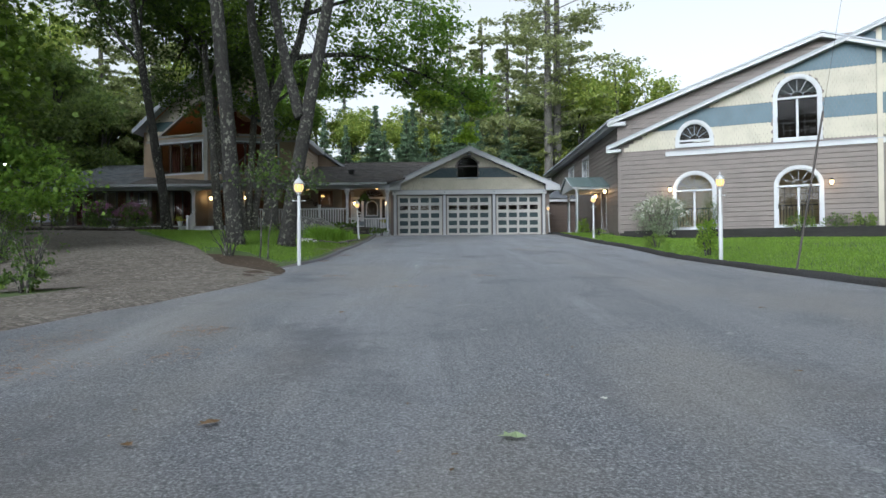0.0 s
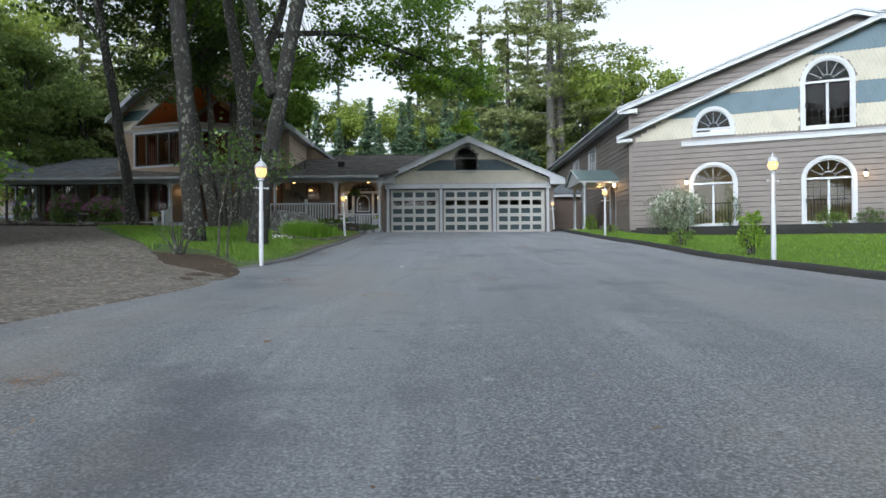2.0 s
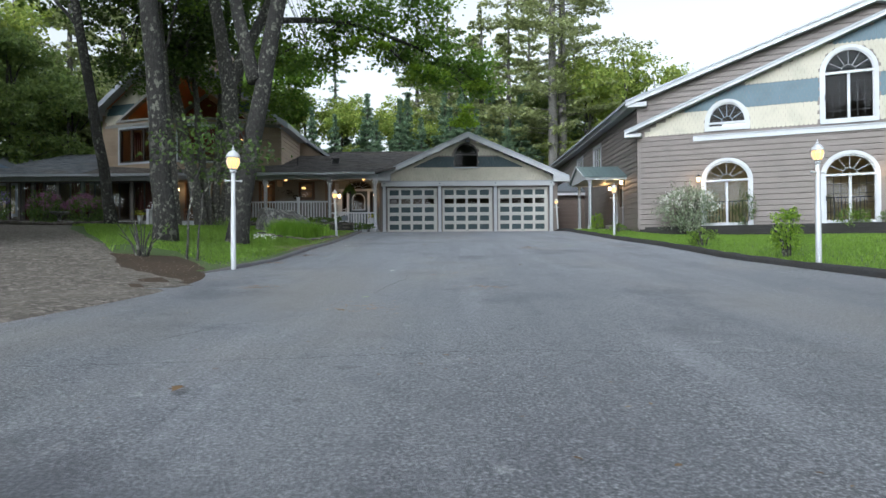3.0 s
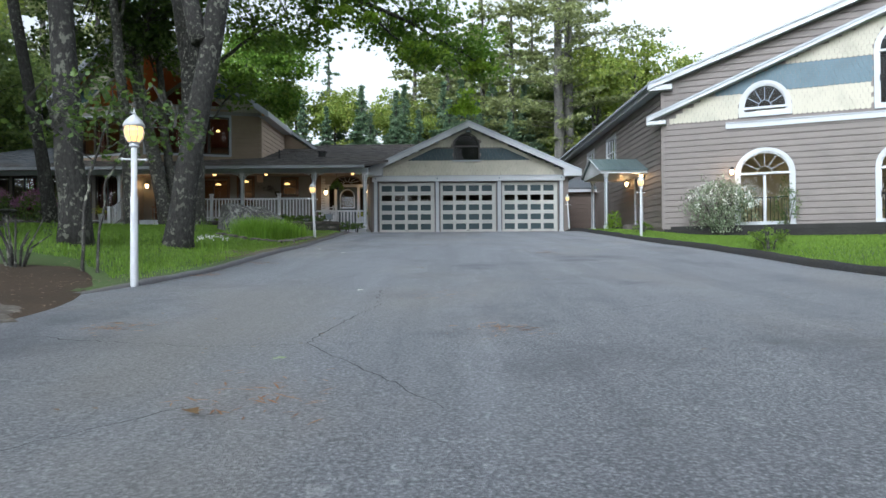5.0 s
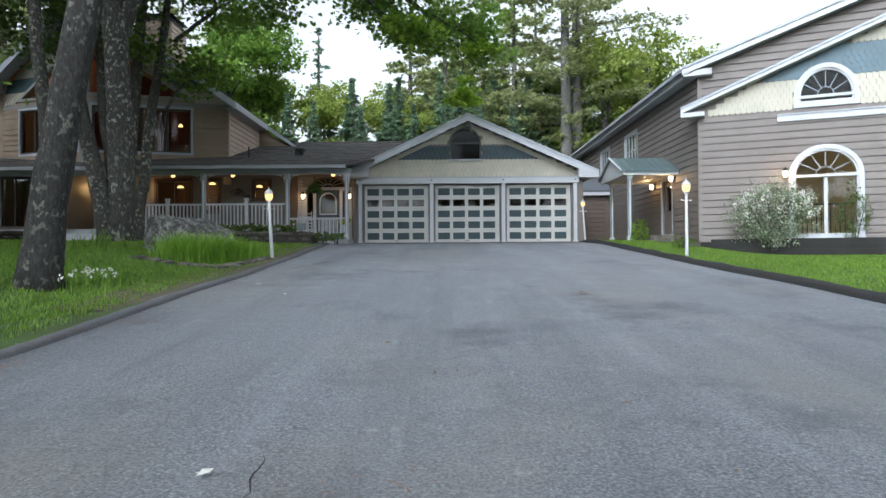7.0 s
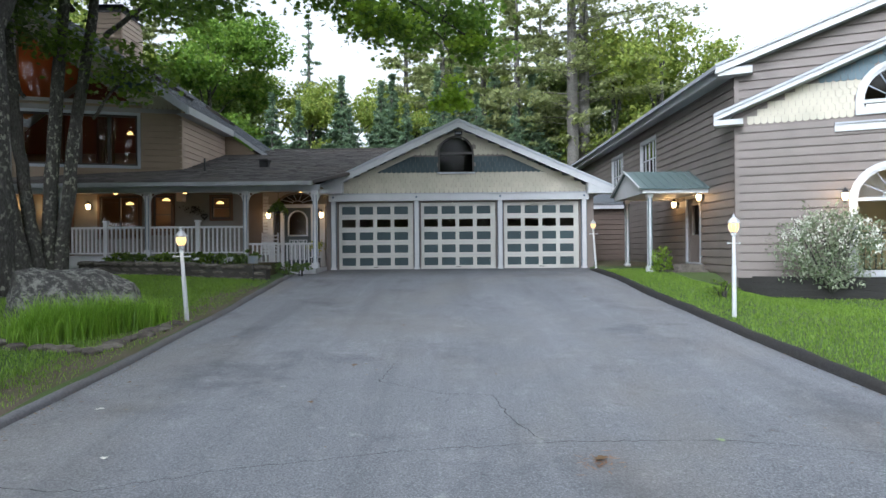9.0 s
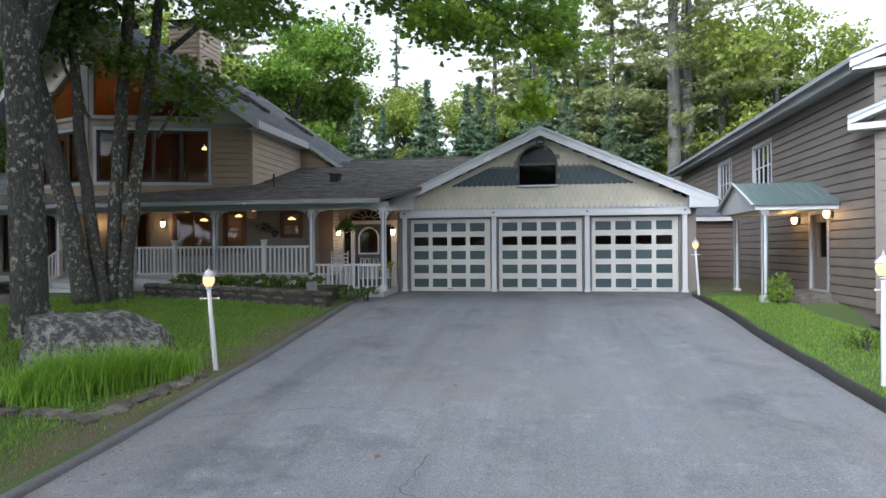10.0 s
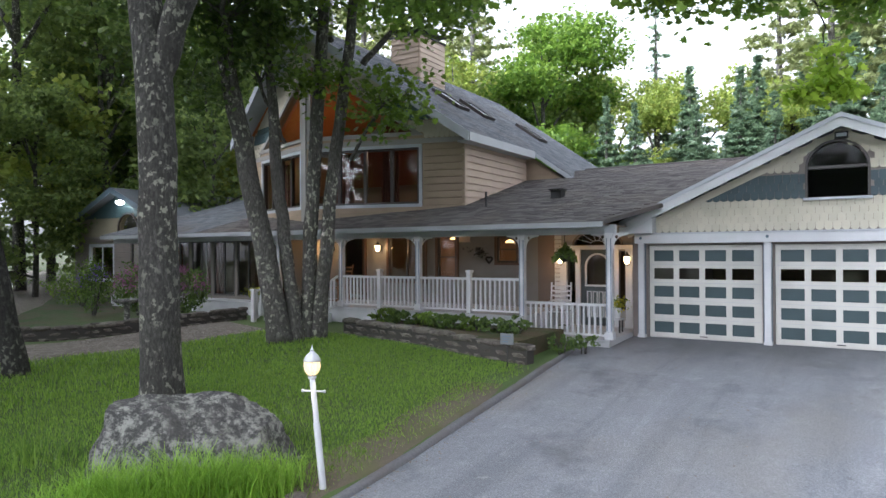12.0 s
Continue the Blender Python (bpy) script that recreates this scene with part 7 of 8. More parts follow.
def blades(name, pts, h, w, mat, seed, lean=0.35):
    """Grass: one bent blade of two faces at each point."""
    rg = np.random.default_rng(seed)
    n = len(pts)
    yaw = rg.uniform(0, 6.283, n)
    hh = h * rg.uniform(0.55, 1.25, n)
    ln = hh * rg.normal(lean, 0.25, n)
    c, s = np.cos(yaw), np.sin(yaw)
    ww = w * rg.uniform(0.7, 1.3, n) / 2
    v = np.zeros((n, 5, 3))
    v[:, 0] = pts + np.stack([-s * ww, c * ww, 0 * ww], 1)
    v[:, 1] = pts + np.stack([s * ww, -c * ww, 0 * ww], 1)
    mid = pts + np.stack([c * ln * 0.3, s * ln * 0.3, hh * 0.6], 1)
    v[:, 2] = mid + np.stack([s * ww * 0.8, -c * ww * 0.8, 0 * ww], 1)
    v[:, 3] = pts + np.stack([c * ln, s * ln, hh], 1)
    v[:, 4] = mid - np.stack([s * ww * 0.8, -c * ww * 0.8, 0 * ww], 1)
    me = bpy.data.meshes.new(name)
    me.vertices.add(n * 5)
    me.vertices.foreach_set("co", v.reshape(-1).astype(np.float32))
    me.loops.add(n * 7)
    corner = np.arange(n)[:, None] * 5 + np.array([0, 1, 2, 4, 4, 2, 3])
    me.loops.foreach_set("vertex_index", corner.reshape(-1).astype(np.int32))
    me.polygons.add(n * 2)
    me.polygons.foreach_set("loop_start", (np.arange(n)[:, None] * 7 + np.array([0, 4])).reshape(-1).astype(np.int32))
    me.update(calc_edges=True)
    me.materials.append(mat)
    return me


# lily clump in front of the boulder
rg = np.random.default_rng(77)
clump = thing("lily_clump", -4.1, 23.4, -0.5, "dense clump of long bright green lily leaves", "lily clump")
pts = []
for k in range(3600):
    t = rg.uniform(0, 1)
    x, y = -4.80 + 1.05 * t + rg.normal(0, 0.15), 23.05 + 1.8 * t + rg.normal(0, 0.18)
    pts.append((x, y, gh(x, y)))
pts = np.array(sorted(pts, key=lambda p: p[1]))
for k in range(6):
    tuft_ = blades("leafage", pts[k * 600:k * 600 + 600], (0.40, 0.50, 0.46, 0.52, 0.44, 0.38)[k], 0.012, IRIS, 50 + k, 0.55)
    tagged(part("leafage", tuft_, None, clump), kind="stuff")
fern = thing("lily_clump", -5.9, 23.2, -0.4, "loose clump of ferns and long leaves beside the boulder", "lily clump")
pts = []
for k in range(150):
    x, y = -6.3 + rg.normal(0, 0.3), 23.6 + rg.normal(0, 0.3)
    pts.append((x, y, gh(x, y)))
tagged(part("leafage", blades("leafage", np.array(pts), 0.34, 0.012, LEAFM, 6, 0.6), None, fern), kind="stuff")
# white flowers near the tree foot
fl_ = thing("white_flowers", -3.9, 19.6, -0.8, "small patch of white garden flowers in the grass", "flowers")
pts = np.array([(x, y, gh(x, y)) for x, y in zip(rg.normal(-4.1, 0.14, 40), rg.normal(19.2, 0.3, 40))])
tagged(part("stalkwork", blades("stalkwork", pts, 0.28, 0.008, IRIS, 8, 0.2), None, fl_), kind="stuff")
pp = np.repeat(pts[:12] + np.array([0, 0, 0.25]), 7, 0) + rg.normal(0, 0.018, (12 * 7, 3))
tagged(part("bloom", scatter_mesh("bloom", OVAL, pp, turns(len(pp), rg, 0.4), np.full(len(pp), 0.045), PETAL), None, fl_), kind="stuff")

# lawns
def on_path(x, y):
    def near(line, w):
        for (x0, y0), (x1, y1) in zip(line, line[1:]):
            dx, dy = x1 - x0, y1 - y0
            t = min(1, max(0, ((x - x0) * dx + (y - y0) * dy) / (dx * dx + dy * dy)))
            if math.hypot(x - x0 - t * dx, y - y0 - t * dy) < w:
                return True
        return False
    return near(DRIVE_LINE[:4], 2.0) or near(DRIVE_LINE[3:], 1.4) or near(BRANCH_LINE, 1.3)


def lawn(name, x0, x1, y0, y1, n, ok, h, w, seed, label):
    rg = np.random.default_rng(seed)
    xs, ys = rg.uniform(x0, x1, n), rg.uniform(y0, y1, n)
    rim = random.Random(seed)
    wide_ = lambda x, y: min(y - y0 + 0.3, x1 - x + 0.3 if x1 > 9.5 else 9, x - x0 + 0.3 if x0 < -11 else 9) / 3.0
    pts = np.array([(x, y, gh(x, y)) for x, y in zip(xs, ys) if ok(x, y) and rim.random() < wide_(x, y) + 0.4 * noise.noise(Vector((x, y, 1)))])
    me = blades(name, pts, h, w, BLADE, seed, 0.45)
    return tagged(new(name, me), label, "grass", kind="stuff")


left_ok = lambda x, y: x < left_edge(y) - 0.2 and not on_path(x, y) and y < 33.2 and not (x > -9.4 and y > 32.3 - 0.225 * (x + 9.3) - 0.1) and not (x < -13 and y > 28)
right_ok = lambda x, y: x > right_edge(y) + 0.2 and not (y > 34.0) and (y < 30.2 - 0.44 * (x - 8.1) or x < 7.0)
MULCH_LINE = ((-5.2, 15.2), (-4.4, 14.4), (-3.8, 13.4), (-3.2, 12.2))


def off_mulch(x, y):
    w = 0.85 + 0.4 * noise.noise(Vector((x * 1.5, y * 1.5, 2)))
    for (x0, y0), (x1, y1) in zip(MULCH_LINE, MULCH_LINE[1:]):
        dx, dy = x1 - x0, y1 - y0
        t = min(1, max(0, ((x - x0) * dx + (y - y0) * dy) / (dx * dx + dy * dy)))
        if math.hypot(x - x0 - t * dx, y - y0 - t * dy) < w:
            return False
    return True


thin = random.Random(17)
bare = lambda x, y: left_edge(y) - x < 0.55 + 0.5 * noise.noise(Vector((x * 2.2, y * 1.6, 4))) and thin.random() < 0.72
near_left = lambda x, y: left_ok(x, y) and off_mulch(x, y) and not bare(x, y)
lawn("lawn_grass", -8.5, -2.9, 14.0, 31.8, 150000, near_left, 0.055, 0.009, 61, "short bright green lawn grass")
lawn("lawn_grass", -13, -8.5, 16.0, 32.0, 42000, near_left, 0.085, 0.014, 62, "short green lawn grass by the trees")
lawn("lawn_grass", 5.1, 9.0, 4.5, 33.8, 110000, right_ok, 0.048, 0.010, 63, "short bright green lawn grass")
lawn("lawn_grass", 9.0, 18.0, 4.5, 29.0, 60000, right_ok, 0.050, 0.016, 64, "short green lawn grass before the building")
lawn("rough_grass", -12, -5, 4, 15.5, 20000, lambda x, y: x < left_edge(y) - 2.4 and not on_path(x, y), 0.14, 0.016, 65, "loose rough grass beside the drive")

# ---------------- trees ----------------
QUAD = np.array([(0, -0.5, 0), (0.34, 0.0, 0.08), (0, 0.5, -0.04), (-0.34, 0.0, 0.08)])


def wobble(pts, radii, n=14, amp=0.06, seed=0):
    """A smooth line through points, with a little unevenness."""
    P = [Vector(p) for p in pts]
    out, rad = [], []
    for i in range(n + 1):
        s = i / n * (len(P) - 1)
        k = min(int(s), len(P) - 2)
        f = s - k
        p0, p1, p2, p3 = P[max(0, k - 1)], P[k], P[k + 1], P[min(len(P) - 1, k + 2)]
        q = 0.5 * ((2 * p1) + (p2 - p0) * f + (2 * p0 - 5 * p1 + 4 * p2 - p3) * f * f + (3 * p1 - p0 - 3 * p2 + p3) * f ** 3)
        q += Vector((noise.noise(Vector((i * 0.45, seed, 0))), noise.noise(Vector((i * 0.45, seed, 9))), 0)) * amp
        out.append(q)
        r0, r1 = radii[min(k, len(radii) - 1)], radii[min(k + 1, len(radii) - 1)]
        rad.append((r0 + (r1 - r0) * f) * (1 + 0.08 * noise.noise(Vector((i * 0.9, seed, 5)))))
    return out, rad


def trunk_mesh(bm, pts, radii, seed, flare=True, sides=14, n=22):
    q, r = wobble(pts, radii, n, 0.05, seed)
    if flare:
        for i in range(3):
            r[i] *= (1.28, 1.10, 1.02)[i]
        q[0] = q[0] - Vector((0, 0, 0.15))
    tube(bm, q, r, sides)


def leaf_cloud(blobs, leaf, mat, seed, tmpl=MAPLE, per=46, spread=0.42, up=0.75):
    """Leaves in clusters: blobs of (x, y, z, rx, ry, rz, clusters)."""
    rg = np.random.default_rng(seed)
    cs = []
    for x, y, z, rx, ry, rz, n in blobs:
        c = rg.normal(0, 1, (n, 3))
        c /= np.linalg.norm(c, axis=1)[:, None]
        c *= rg.uniform(0, 1, (n, 1)) ** 0.42
        cs.append(c * np.array([rx, ry, rz]) + np.array([x, y, z]))
    c = np.concatenate(cs)
    sc = rg.uniform(0.6, 1.25, (len(c), 1)) * spread
    pos = np.repeat(c, per, 0) + rg.normal(0, 1, (len(c) * per, 3)) * np.repeat(sc, per, 0) * np.array([1, 1, 0.45])
    return scatter_mesh("crown", tmpl, pos, turns(len(pos), rg, up), leaf * rg.uniform(0.65, 1.25, len(pos)), mat), c


def maple(name, stems, limbs, blobs, label, mat=LEAF, leaf=0.15, seed=1, per=40, spread=0.42, twigs=True, bark=BARK, shade_blobs=(), spray=()):
    """stems and limbs: (points, radii)."""
    x, y, z = stems[0][0][0]
    t = thing(name, x, y, z, label, "tree")
    for k, (p, r) in enumerate(stems):
        bm = bme()
        trunk_mesh(bm, p, r, seed + k * 3, k == 0 or p[0][2] < z + 0.5)
        part("trunk", bm, bark, t, smooth=True)
    for k, (p, r) in enumerate(limbs):
        bm = bme()
        q, rr = wobble(p, r, 14, 0.10, seed + 20 + k)
        tube(bm, q, rr, 8)
        part("limb", bm, bark, t, smooth=True)
    me, c = leaf_cloud(blobs, leaf, mat, seed, MAPLE, per, spread)
    part("crown", me, None, t)
    # spray leaves of the same tree in the painted lit tone
    if spray:
        tip, _ = leaf_cloud(spray, 0.17, LEAFLIT, seed + 9, MAPLE, 34, 0.17)
        part("leaf_spray", tip, None, t)
    # unseen foliage added above the view to shade house and lawn
    if shade_blobs:
        top, _ = leaf_cloud(shade_blobs, 0.42, mat, seed + 7, QUAD, 44, 0.62)
        part("upper_crown", top, None, t)
    if twigs:
        rn = random.Random(seed)
        anchors = [Vector(q) for p, _ in limbs for q in p[1:]] or [Vector(p[-1]) for p, _ in stems]
        vs, fs = [], []
        for i in range(0, len(c), 2):
            e = Vector(c[i])
            a = min(anchors, key=lambda s: (s - e).length)
            if (a - e).length > 5:
                continue
            m_ = a.lerp(e, 0.5) + Vector((rn.uniform(-0.2, 0.2), rn.uniform(-0.2, 0.2), rn.uniform(0, 0.3)))
            bm_pts = [a, m_, e]
            k = len(vs)
            for p, w in zip(bm_pts, (0.022, 0.013, 0.005)):
                vs += [p + Vector((w, 0, 0)), p + Vector((-w * 0.5, w * 0.8, 0)), p + Vector((-w * 0.5, -w * 0.8, 0))]
            for s in (0, 3):
                for j in range(3):
                    fs.append((k + s + j, k + s + (j + 1) % 3, k + s + 3 + (j + 1) % 3, k + s + 3 + j))
        me = bpy.data.meshes.new("twigwork")
        me.from_pydata(vs, [], fs)
        me.materials.append(bark)
        tagged(part("twigwork", me, bark, t), kind="stuff")
    return t


# the pair at the corner of the lawn
zA, zB = gh(-5.65, 17.4), gh(-4.6, 18.9)
maple("maple_tree", [([(-5.62, 17.4, zA), (-5.78, 17.4, 2.0), (-6.05, 17.4, 5.2), (-6.3, 17.5, 9.5), (-6.3, 17.6, 13)], (0.225, 0.19, 0.175, 0.14, 0.08))],
      [([(-6.1, 17.4, 5.6), (-7.4, 18.0, 7.4), (-9.0, 18.6, 8.6)], (0.10, 0.06, 0.03)), ([(-6.2, 17.5, 7.0), (-5.0, 19.0, 8.6), (-3.8, 20.4, 9.2)], (0.09, 0.06, 0.03)), ([(-6.1, 17.4, 6.0), (-6.6, 15.6, 7.4), (-7.0, 14.0, 8.2)], (0.09, 0.05, 0.03))],
      [(-8.3, 18.6, 8.6, 2.6, 2.2, 1.5, 90), (-5.2, 19.4, 9.2, 2.8, 2.4, 1.7, 90), (-6.5, 16.5, 10.5, 3.2, 3.2, 1.8, 110)], "tall grey-barked maple with lichen at the lawn corner", LEAF, 0.14, 101, bark=BARKD, shade_blobs=[(-9.5, 15.0, 13.5, 4.2, 4.2, 1.6, 80), (-7.0, 21.0, 13.5, 3.6, 3.6, 1.5, 60)])
maple("maple_tree", [([(-4.66, 19.0, zB), (-4.42, 19.0, 0.8), (-3.98, 19.0, 3.2), (-3.46, 19.05, 6.0), (-2.95, 19.1, 9.0), (-2.6, 19.2, 12)], (0.245, 0.205, 0.19, 0.165, 0.13, 0.07))],
      [([(-4.2, 18.9, 2.9), (-4.9, 19.4, 5.4), (-5.6, 20.0, 9.0)], (0.17, 0.14, 0.07)), ([(-3.5, 19.0, 6.4), (-2.4, 20.4, 8.0), (-1.0, 21.8, 9.0)], (0.10, 0.07, 0.03)), ([(-3.3, 19.0, 7.6), (-4.2, 17.6, 9.2), (-4.6, 16.4, 10)], (0.09, 0.06, 0.03))],
      [(-1.6, 21.4, 9.2, 2.6, 2.2, 1.3, 80), (-4.4, 20.2, 9.6, 2.8, 2.4, 1.6, 90), (-3.6, 18.0, 11.2, 3.0, 3.0, 1.6, 90)], "tall leaning maple with dark bark on the lawn", LEAF, 0.14, 102, bark=BARKD, shade_blobs=[(-4.8, 17.5, 14.0, 3.6, 3.6, 1.6, 60)])
# behind the boulder, with the long arm towards the garage
zT = gh(-6.85, 25.6) - 0.05
maple("maple_tree", [([(-6.85, 25.6, zT), (-6.9, 25.6, 2.3), (-7.05, 25.6, 4.9), (-7.5, 25.5, 7.8), (-7.8, 25.4, 12)], (0.28, 0.262, 0.255, 0.18, 0.08)),
                     ([(-7.05, 25.6, 4.3), (-6.5, 25.8, 5.8), (-5.8, 26.1, 7.6), (-5.2, 26.4, 11)], (0.2, 0.18, 0.15, 0.07))],
      [([(-6.1, 25.95, 6.8), (-3.6, 27.4, 7.3), (-0.8, 30.0, 7.1), (0.9, 32.6, 6.4)], (0.13, 0.09, 0.06, 0.02)), ([(-2.6, 28.2, 7.2), (-1.6, 29.0, 6.5), (-0.4, 30.0, 5.9)], (0.05, 0.03, 0.015)), ([(-0.2, 30.8, 7.0), (0.8, 31.4, 6.6), (2.0, 32.0, 6.1)], (0.04, 0.03, 0.012)), ([(-5.6, 26.2, 8.6), (-3.3, 27.0, 9.6), (-1.0, 28.4, 9.8)], (0.10, 0.06, 0.03)), ([(0.9, 32.6, 6.4), (1.05, 33.1, 5.8), (1.1, 33.4, 5.0)], (0.02, 0.012, 0.006))],
      [(-3.4, 28.0, 7.3, 1.8, 1.6, 0.8, 42), (-0.9, 30.2, 7.2, 2.1, 1.8, 1.0, 58), (1.1, 32.0, 6.9, 1.6, 1.4, 0.8, 34), (1.9, 32.3, 6.2, 0.8, 0.8, 0.4, 14), (-2.2, 28.8, 9.0, 3.4, 3.0, 1.1, 110), (-6.6, 25.4, 11.4, 3.2, 3.0, 1.9, 90), (-0.6, 30.0, 6.0, 0.9, 0.7, 0.35, 14), (-4.6, 29.0, 6.4, 0.9, 0.8, 0.4, 14), (0.2, 31.4, 6.1, 0.5, 0.4, 0.3, 8)], "large forked maple behind the boulder, its limb over the drive", LEAFM, 0.145, 103, per=42, spread=0.34, spray=[(1.05, 33.35, 4.88, 0.45, 0.25, 0.24, 13), (1.1, 33.2, 5.4, 0.2, 0.2, 0.25, 3), (-0.6, 29.6, 6.0, 1.3, 0.7, 0.25, 14), (1.6, 31.8, 6.0, 0.8, 0.6, 0.25, 8), (-2.8, 27.6, 6.5, 1.0, 0.6, 0.25, 8)])
# slim stem between boulder and porch
zQ = gh(-9.6, 27.6)
maple("maple_tree", [([(-9.6, 27.6, zQ), (-9.75, 27.5, 3.0), (-9.95, 27.35, 6.0), (-10.2, 27.2, 10.0)], (0.19, 0.16, 0.14, 0.08))],
      [([(-9.95, 27.35, 6.0), (-9.2, 26.6, 7.4), (-8.6, 26.0, 8.4)], (0.06, 0.04, 0.02)), ([(-10.0, 27.3, 7.0), (-10.9, 27.6, 8.4), (-11.6, 27.8, 9.2)], (0.06, 0.04, 0.02))],
      [(-8.9, 26.4, 8.4, 1.5, 1.4, 1.0, 36), (-10.8, 27.5, 9.2, 1.8, 1.6, 1.2, 46)], "slim grey maple stem on the lawn", LEAF, 0.14, 110, bark=BARKL)
# the cluster by the porch
zC = gh(-9.6, 30.8)
maple("maple_tree", [([(-9.75, 30.7, zC), (-10.15, 30.5, 2.4), (-10.65, 30.2, 5.2), (-11.1, 29.9, 8.5), (-11.4, 29.8, 12)], (0.27, 0.235, 0.21, 0.17, 0.08))],
      [([(-10.7, 30.2, 5.6), (-9.8, 29.2, 7.0), (-9.0, 28.4, 8.0)], (0.09, 0.06, 0.03)), ([(-10.9, 30.0, 7.2), (-12.0, 30.0, 8.6), (-13.2, 30.2, 9.4)], (0.09, 0.06, 0.03))],
      [(-9.6, 29.2, 8.2, 2.2, 2.0, 1.4, 70), (-12.4, 30.0, 9.0, 2.4, 2.2, 1.6, 80), (-10.8, 29.6, 11, 3.2, 3.0, 1.8, 90), (-11.0, 29.6, 5.6, 0.6, 0.5, 0.4, 8), (-12.6, 29.6, 6.6, 1.1, 1.0, 0.9, 26), (-10.2, 29.8, 6.8, 1.2, 1.0, 0.8, 26)], "leaning maple with pale lichen before the porch", LEAFD, 0.15, 104, bark=BARKL)
maple("maple_tree", [([(-9.55, 31.0, zC), (-9.8, 30.9, 2.2), (-10.0, 30.8, 4.2), (-10.2, 30.7, 8)], (0.18, 0.15, 0.14, 0.07))], [([(-9.8, 30.9, 4.6), (-10.3, 30.6, 6.0), (-10.6, 30.4, 7)], (0.05, 0.04, 0.02))],
      [(-10.2, 30.6, 7.0, 1.4, 1.2, 1.0, 40)], "thin maple stem in the porch cluster", LEAFD, 0.15, 105, bark=BARKL)
maple("maple_tree", [([(-9.55, 31.3, zC), (-9.38, 31.3, 2.4), (-9.22, 31.35, 5.2), (-9.0, 31.4, 8.2), (-8.8, 31.4, 12)], (0.19, 0.165, 0.155, 0.14, 0.07)),
                     ([(-9.32, 31.45, zC), (-9.02, 31.45, 2.2), (-8.9, 31.5, 3.6), (-8.5, 31.6, 6.5), (-8.0, 31.8, 11)], (0.18, 0.16, 0.15, 0.13, 0.06))],
      [([(-8.5, 31.7, 4.2), (-7.7, 31.9, 5.4), (-7.2, 32.0, 5.6)], (0.05, 0.03, 0.012)), ([(-8.2, 31.8, 6.4), (-7.0, 32.2, 7.6), (-5.8, 32.4, 8.2)], (0.08, 0.05, 0.02)), ([(-8.9, 31.5, 7.0), (-9.9, 31.2, 8.2), (-10.8, 31.0, 8.8)], (0.08, 0.05, 0.02))],
      [(-7.55, 31.9, 5.5, 0.75, 0.5, 0.7, 18), (-6.8, 32.2, 7.9, 1.3, 1.1, 0.9, 34), (-9.4, 31.3, 8.8, 2.0, 1.8, 1.4, 60), (-8.3, 31.6, 10.8, 2.6, 2.4, 1.5, 70), (-8.9, 31.2, 6.0, 0.7, 0.5, 0.5, 10)], "double-stemmed maple before the porch", LEAF, 0.15, 106, bark=BARKL)
zE = gh(-10.9, 25.6)
maple("maple_tree", [([(-10.9, 25.6, zE), (-11.15, 25.15, 3.0), (-11.5, 24.75, 6.2), (-11.9, 24.5, 9.5), (-12.2, 24.4, 13)], (0.19, 0.155, 0.14, 0.10, 0.05))],
      [([(-11.5, 24.75, 6.2), (-12.8, 25.4, 7.6), (-14.0, 26.4, 9.0)], (0.07, 0.05, 0.02)), ([(-11.6, 24.7, 7.2), (-11.4, 24.6, 8.6), (-10.8, 24.2, 9.4)], (0.07, 0.05, 0.02))],
      [(-14.0, 26.6, 9.0, 1.8, 1.6, 1.3, 46), (-11.4, 24.8, 9.4, 2.0, 1.8, 1.2, 50), (-12.8, 26.0, 12.0, 3.4, 3.4, 1.6, 80), (-15.5, 29.0, 13.0, 3.0, 3.0, 1.5, 60)], "slim dark maple leaning over the gravel drive", LEAFD, 0.15, 108, bark=BARKD, shade_blobs=[(-10.5, 26.5, 14.5, 4.0, 4.0, 1.6, 60), (-12.5, 28.0, 12.0, 3.6, 3.0, 1.6, 120), (-8.6, 27.5, 12.5, 3.2, 2.8, 1.5, 90), (-12.5, 31.0, 15.0, 4.2, 4.0, 1.6, 80), (-22.0, 31.5, 14.5, 4.6, 4.4, 1.6, 80)])
# low branches over the left edge of the drive
zG = gh(-12.5, 14.5)
maple("maple_tree", [([(-12.5, 14.5, zG), (-12.4, 14.4, 3.0), (-12.1, 14.2, 7.0), (-12.0, 14.0, 11)], (0.26, 0.22, 0.17, 0.07))],
      [([(-12.3, 14.3, 3.6), (-10.9, 14.2, 4.8), (-9.4, 14.1, 5.4)], (0.08, 0.05, 0.02)), ([(-12.2, 14.2, 4.8), (-11.6, 12.9, 6.2), (-10.8, 11.8, 7.0)], (0.08, 0.05, 0.02))],
      [(-10.4, 14.4, 5.2, 1.5, 1.4, 0.9, 50), (-11.2, 12.6, 6.8, 1.8, 1.6, 1.2, 60), (-12.0, 14.6, 8.6, 2.8, 2.6, 2.0, 100), (-11.4, 15.6, 2.4, 1.2, 1.1, 1.3, 46), (-9.7, 13.4, 3.3, 1.2, 1.2, 1.2, 50), (-8.8, 12.6, 4.6, 1.0, 1.0, 0.6, 24)], "leafy maple at the edge of the gravel drive", LEAF, 0.14, 109)


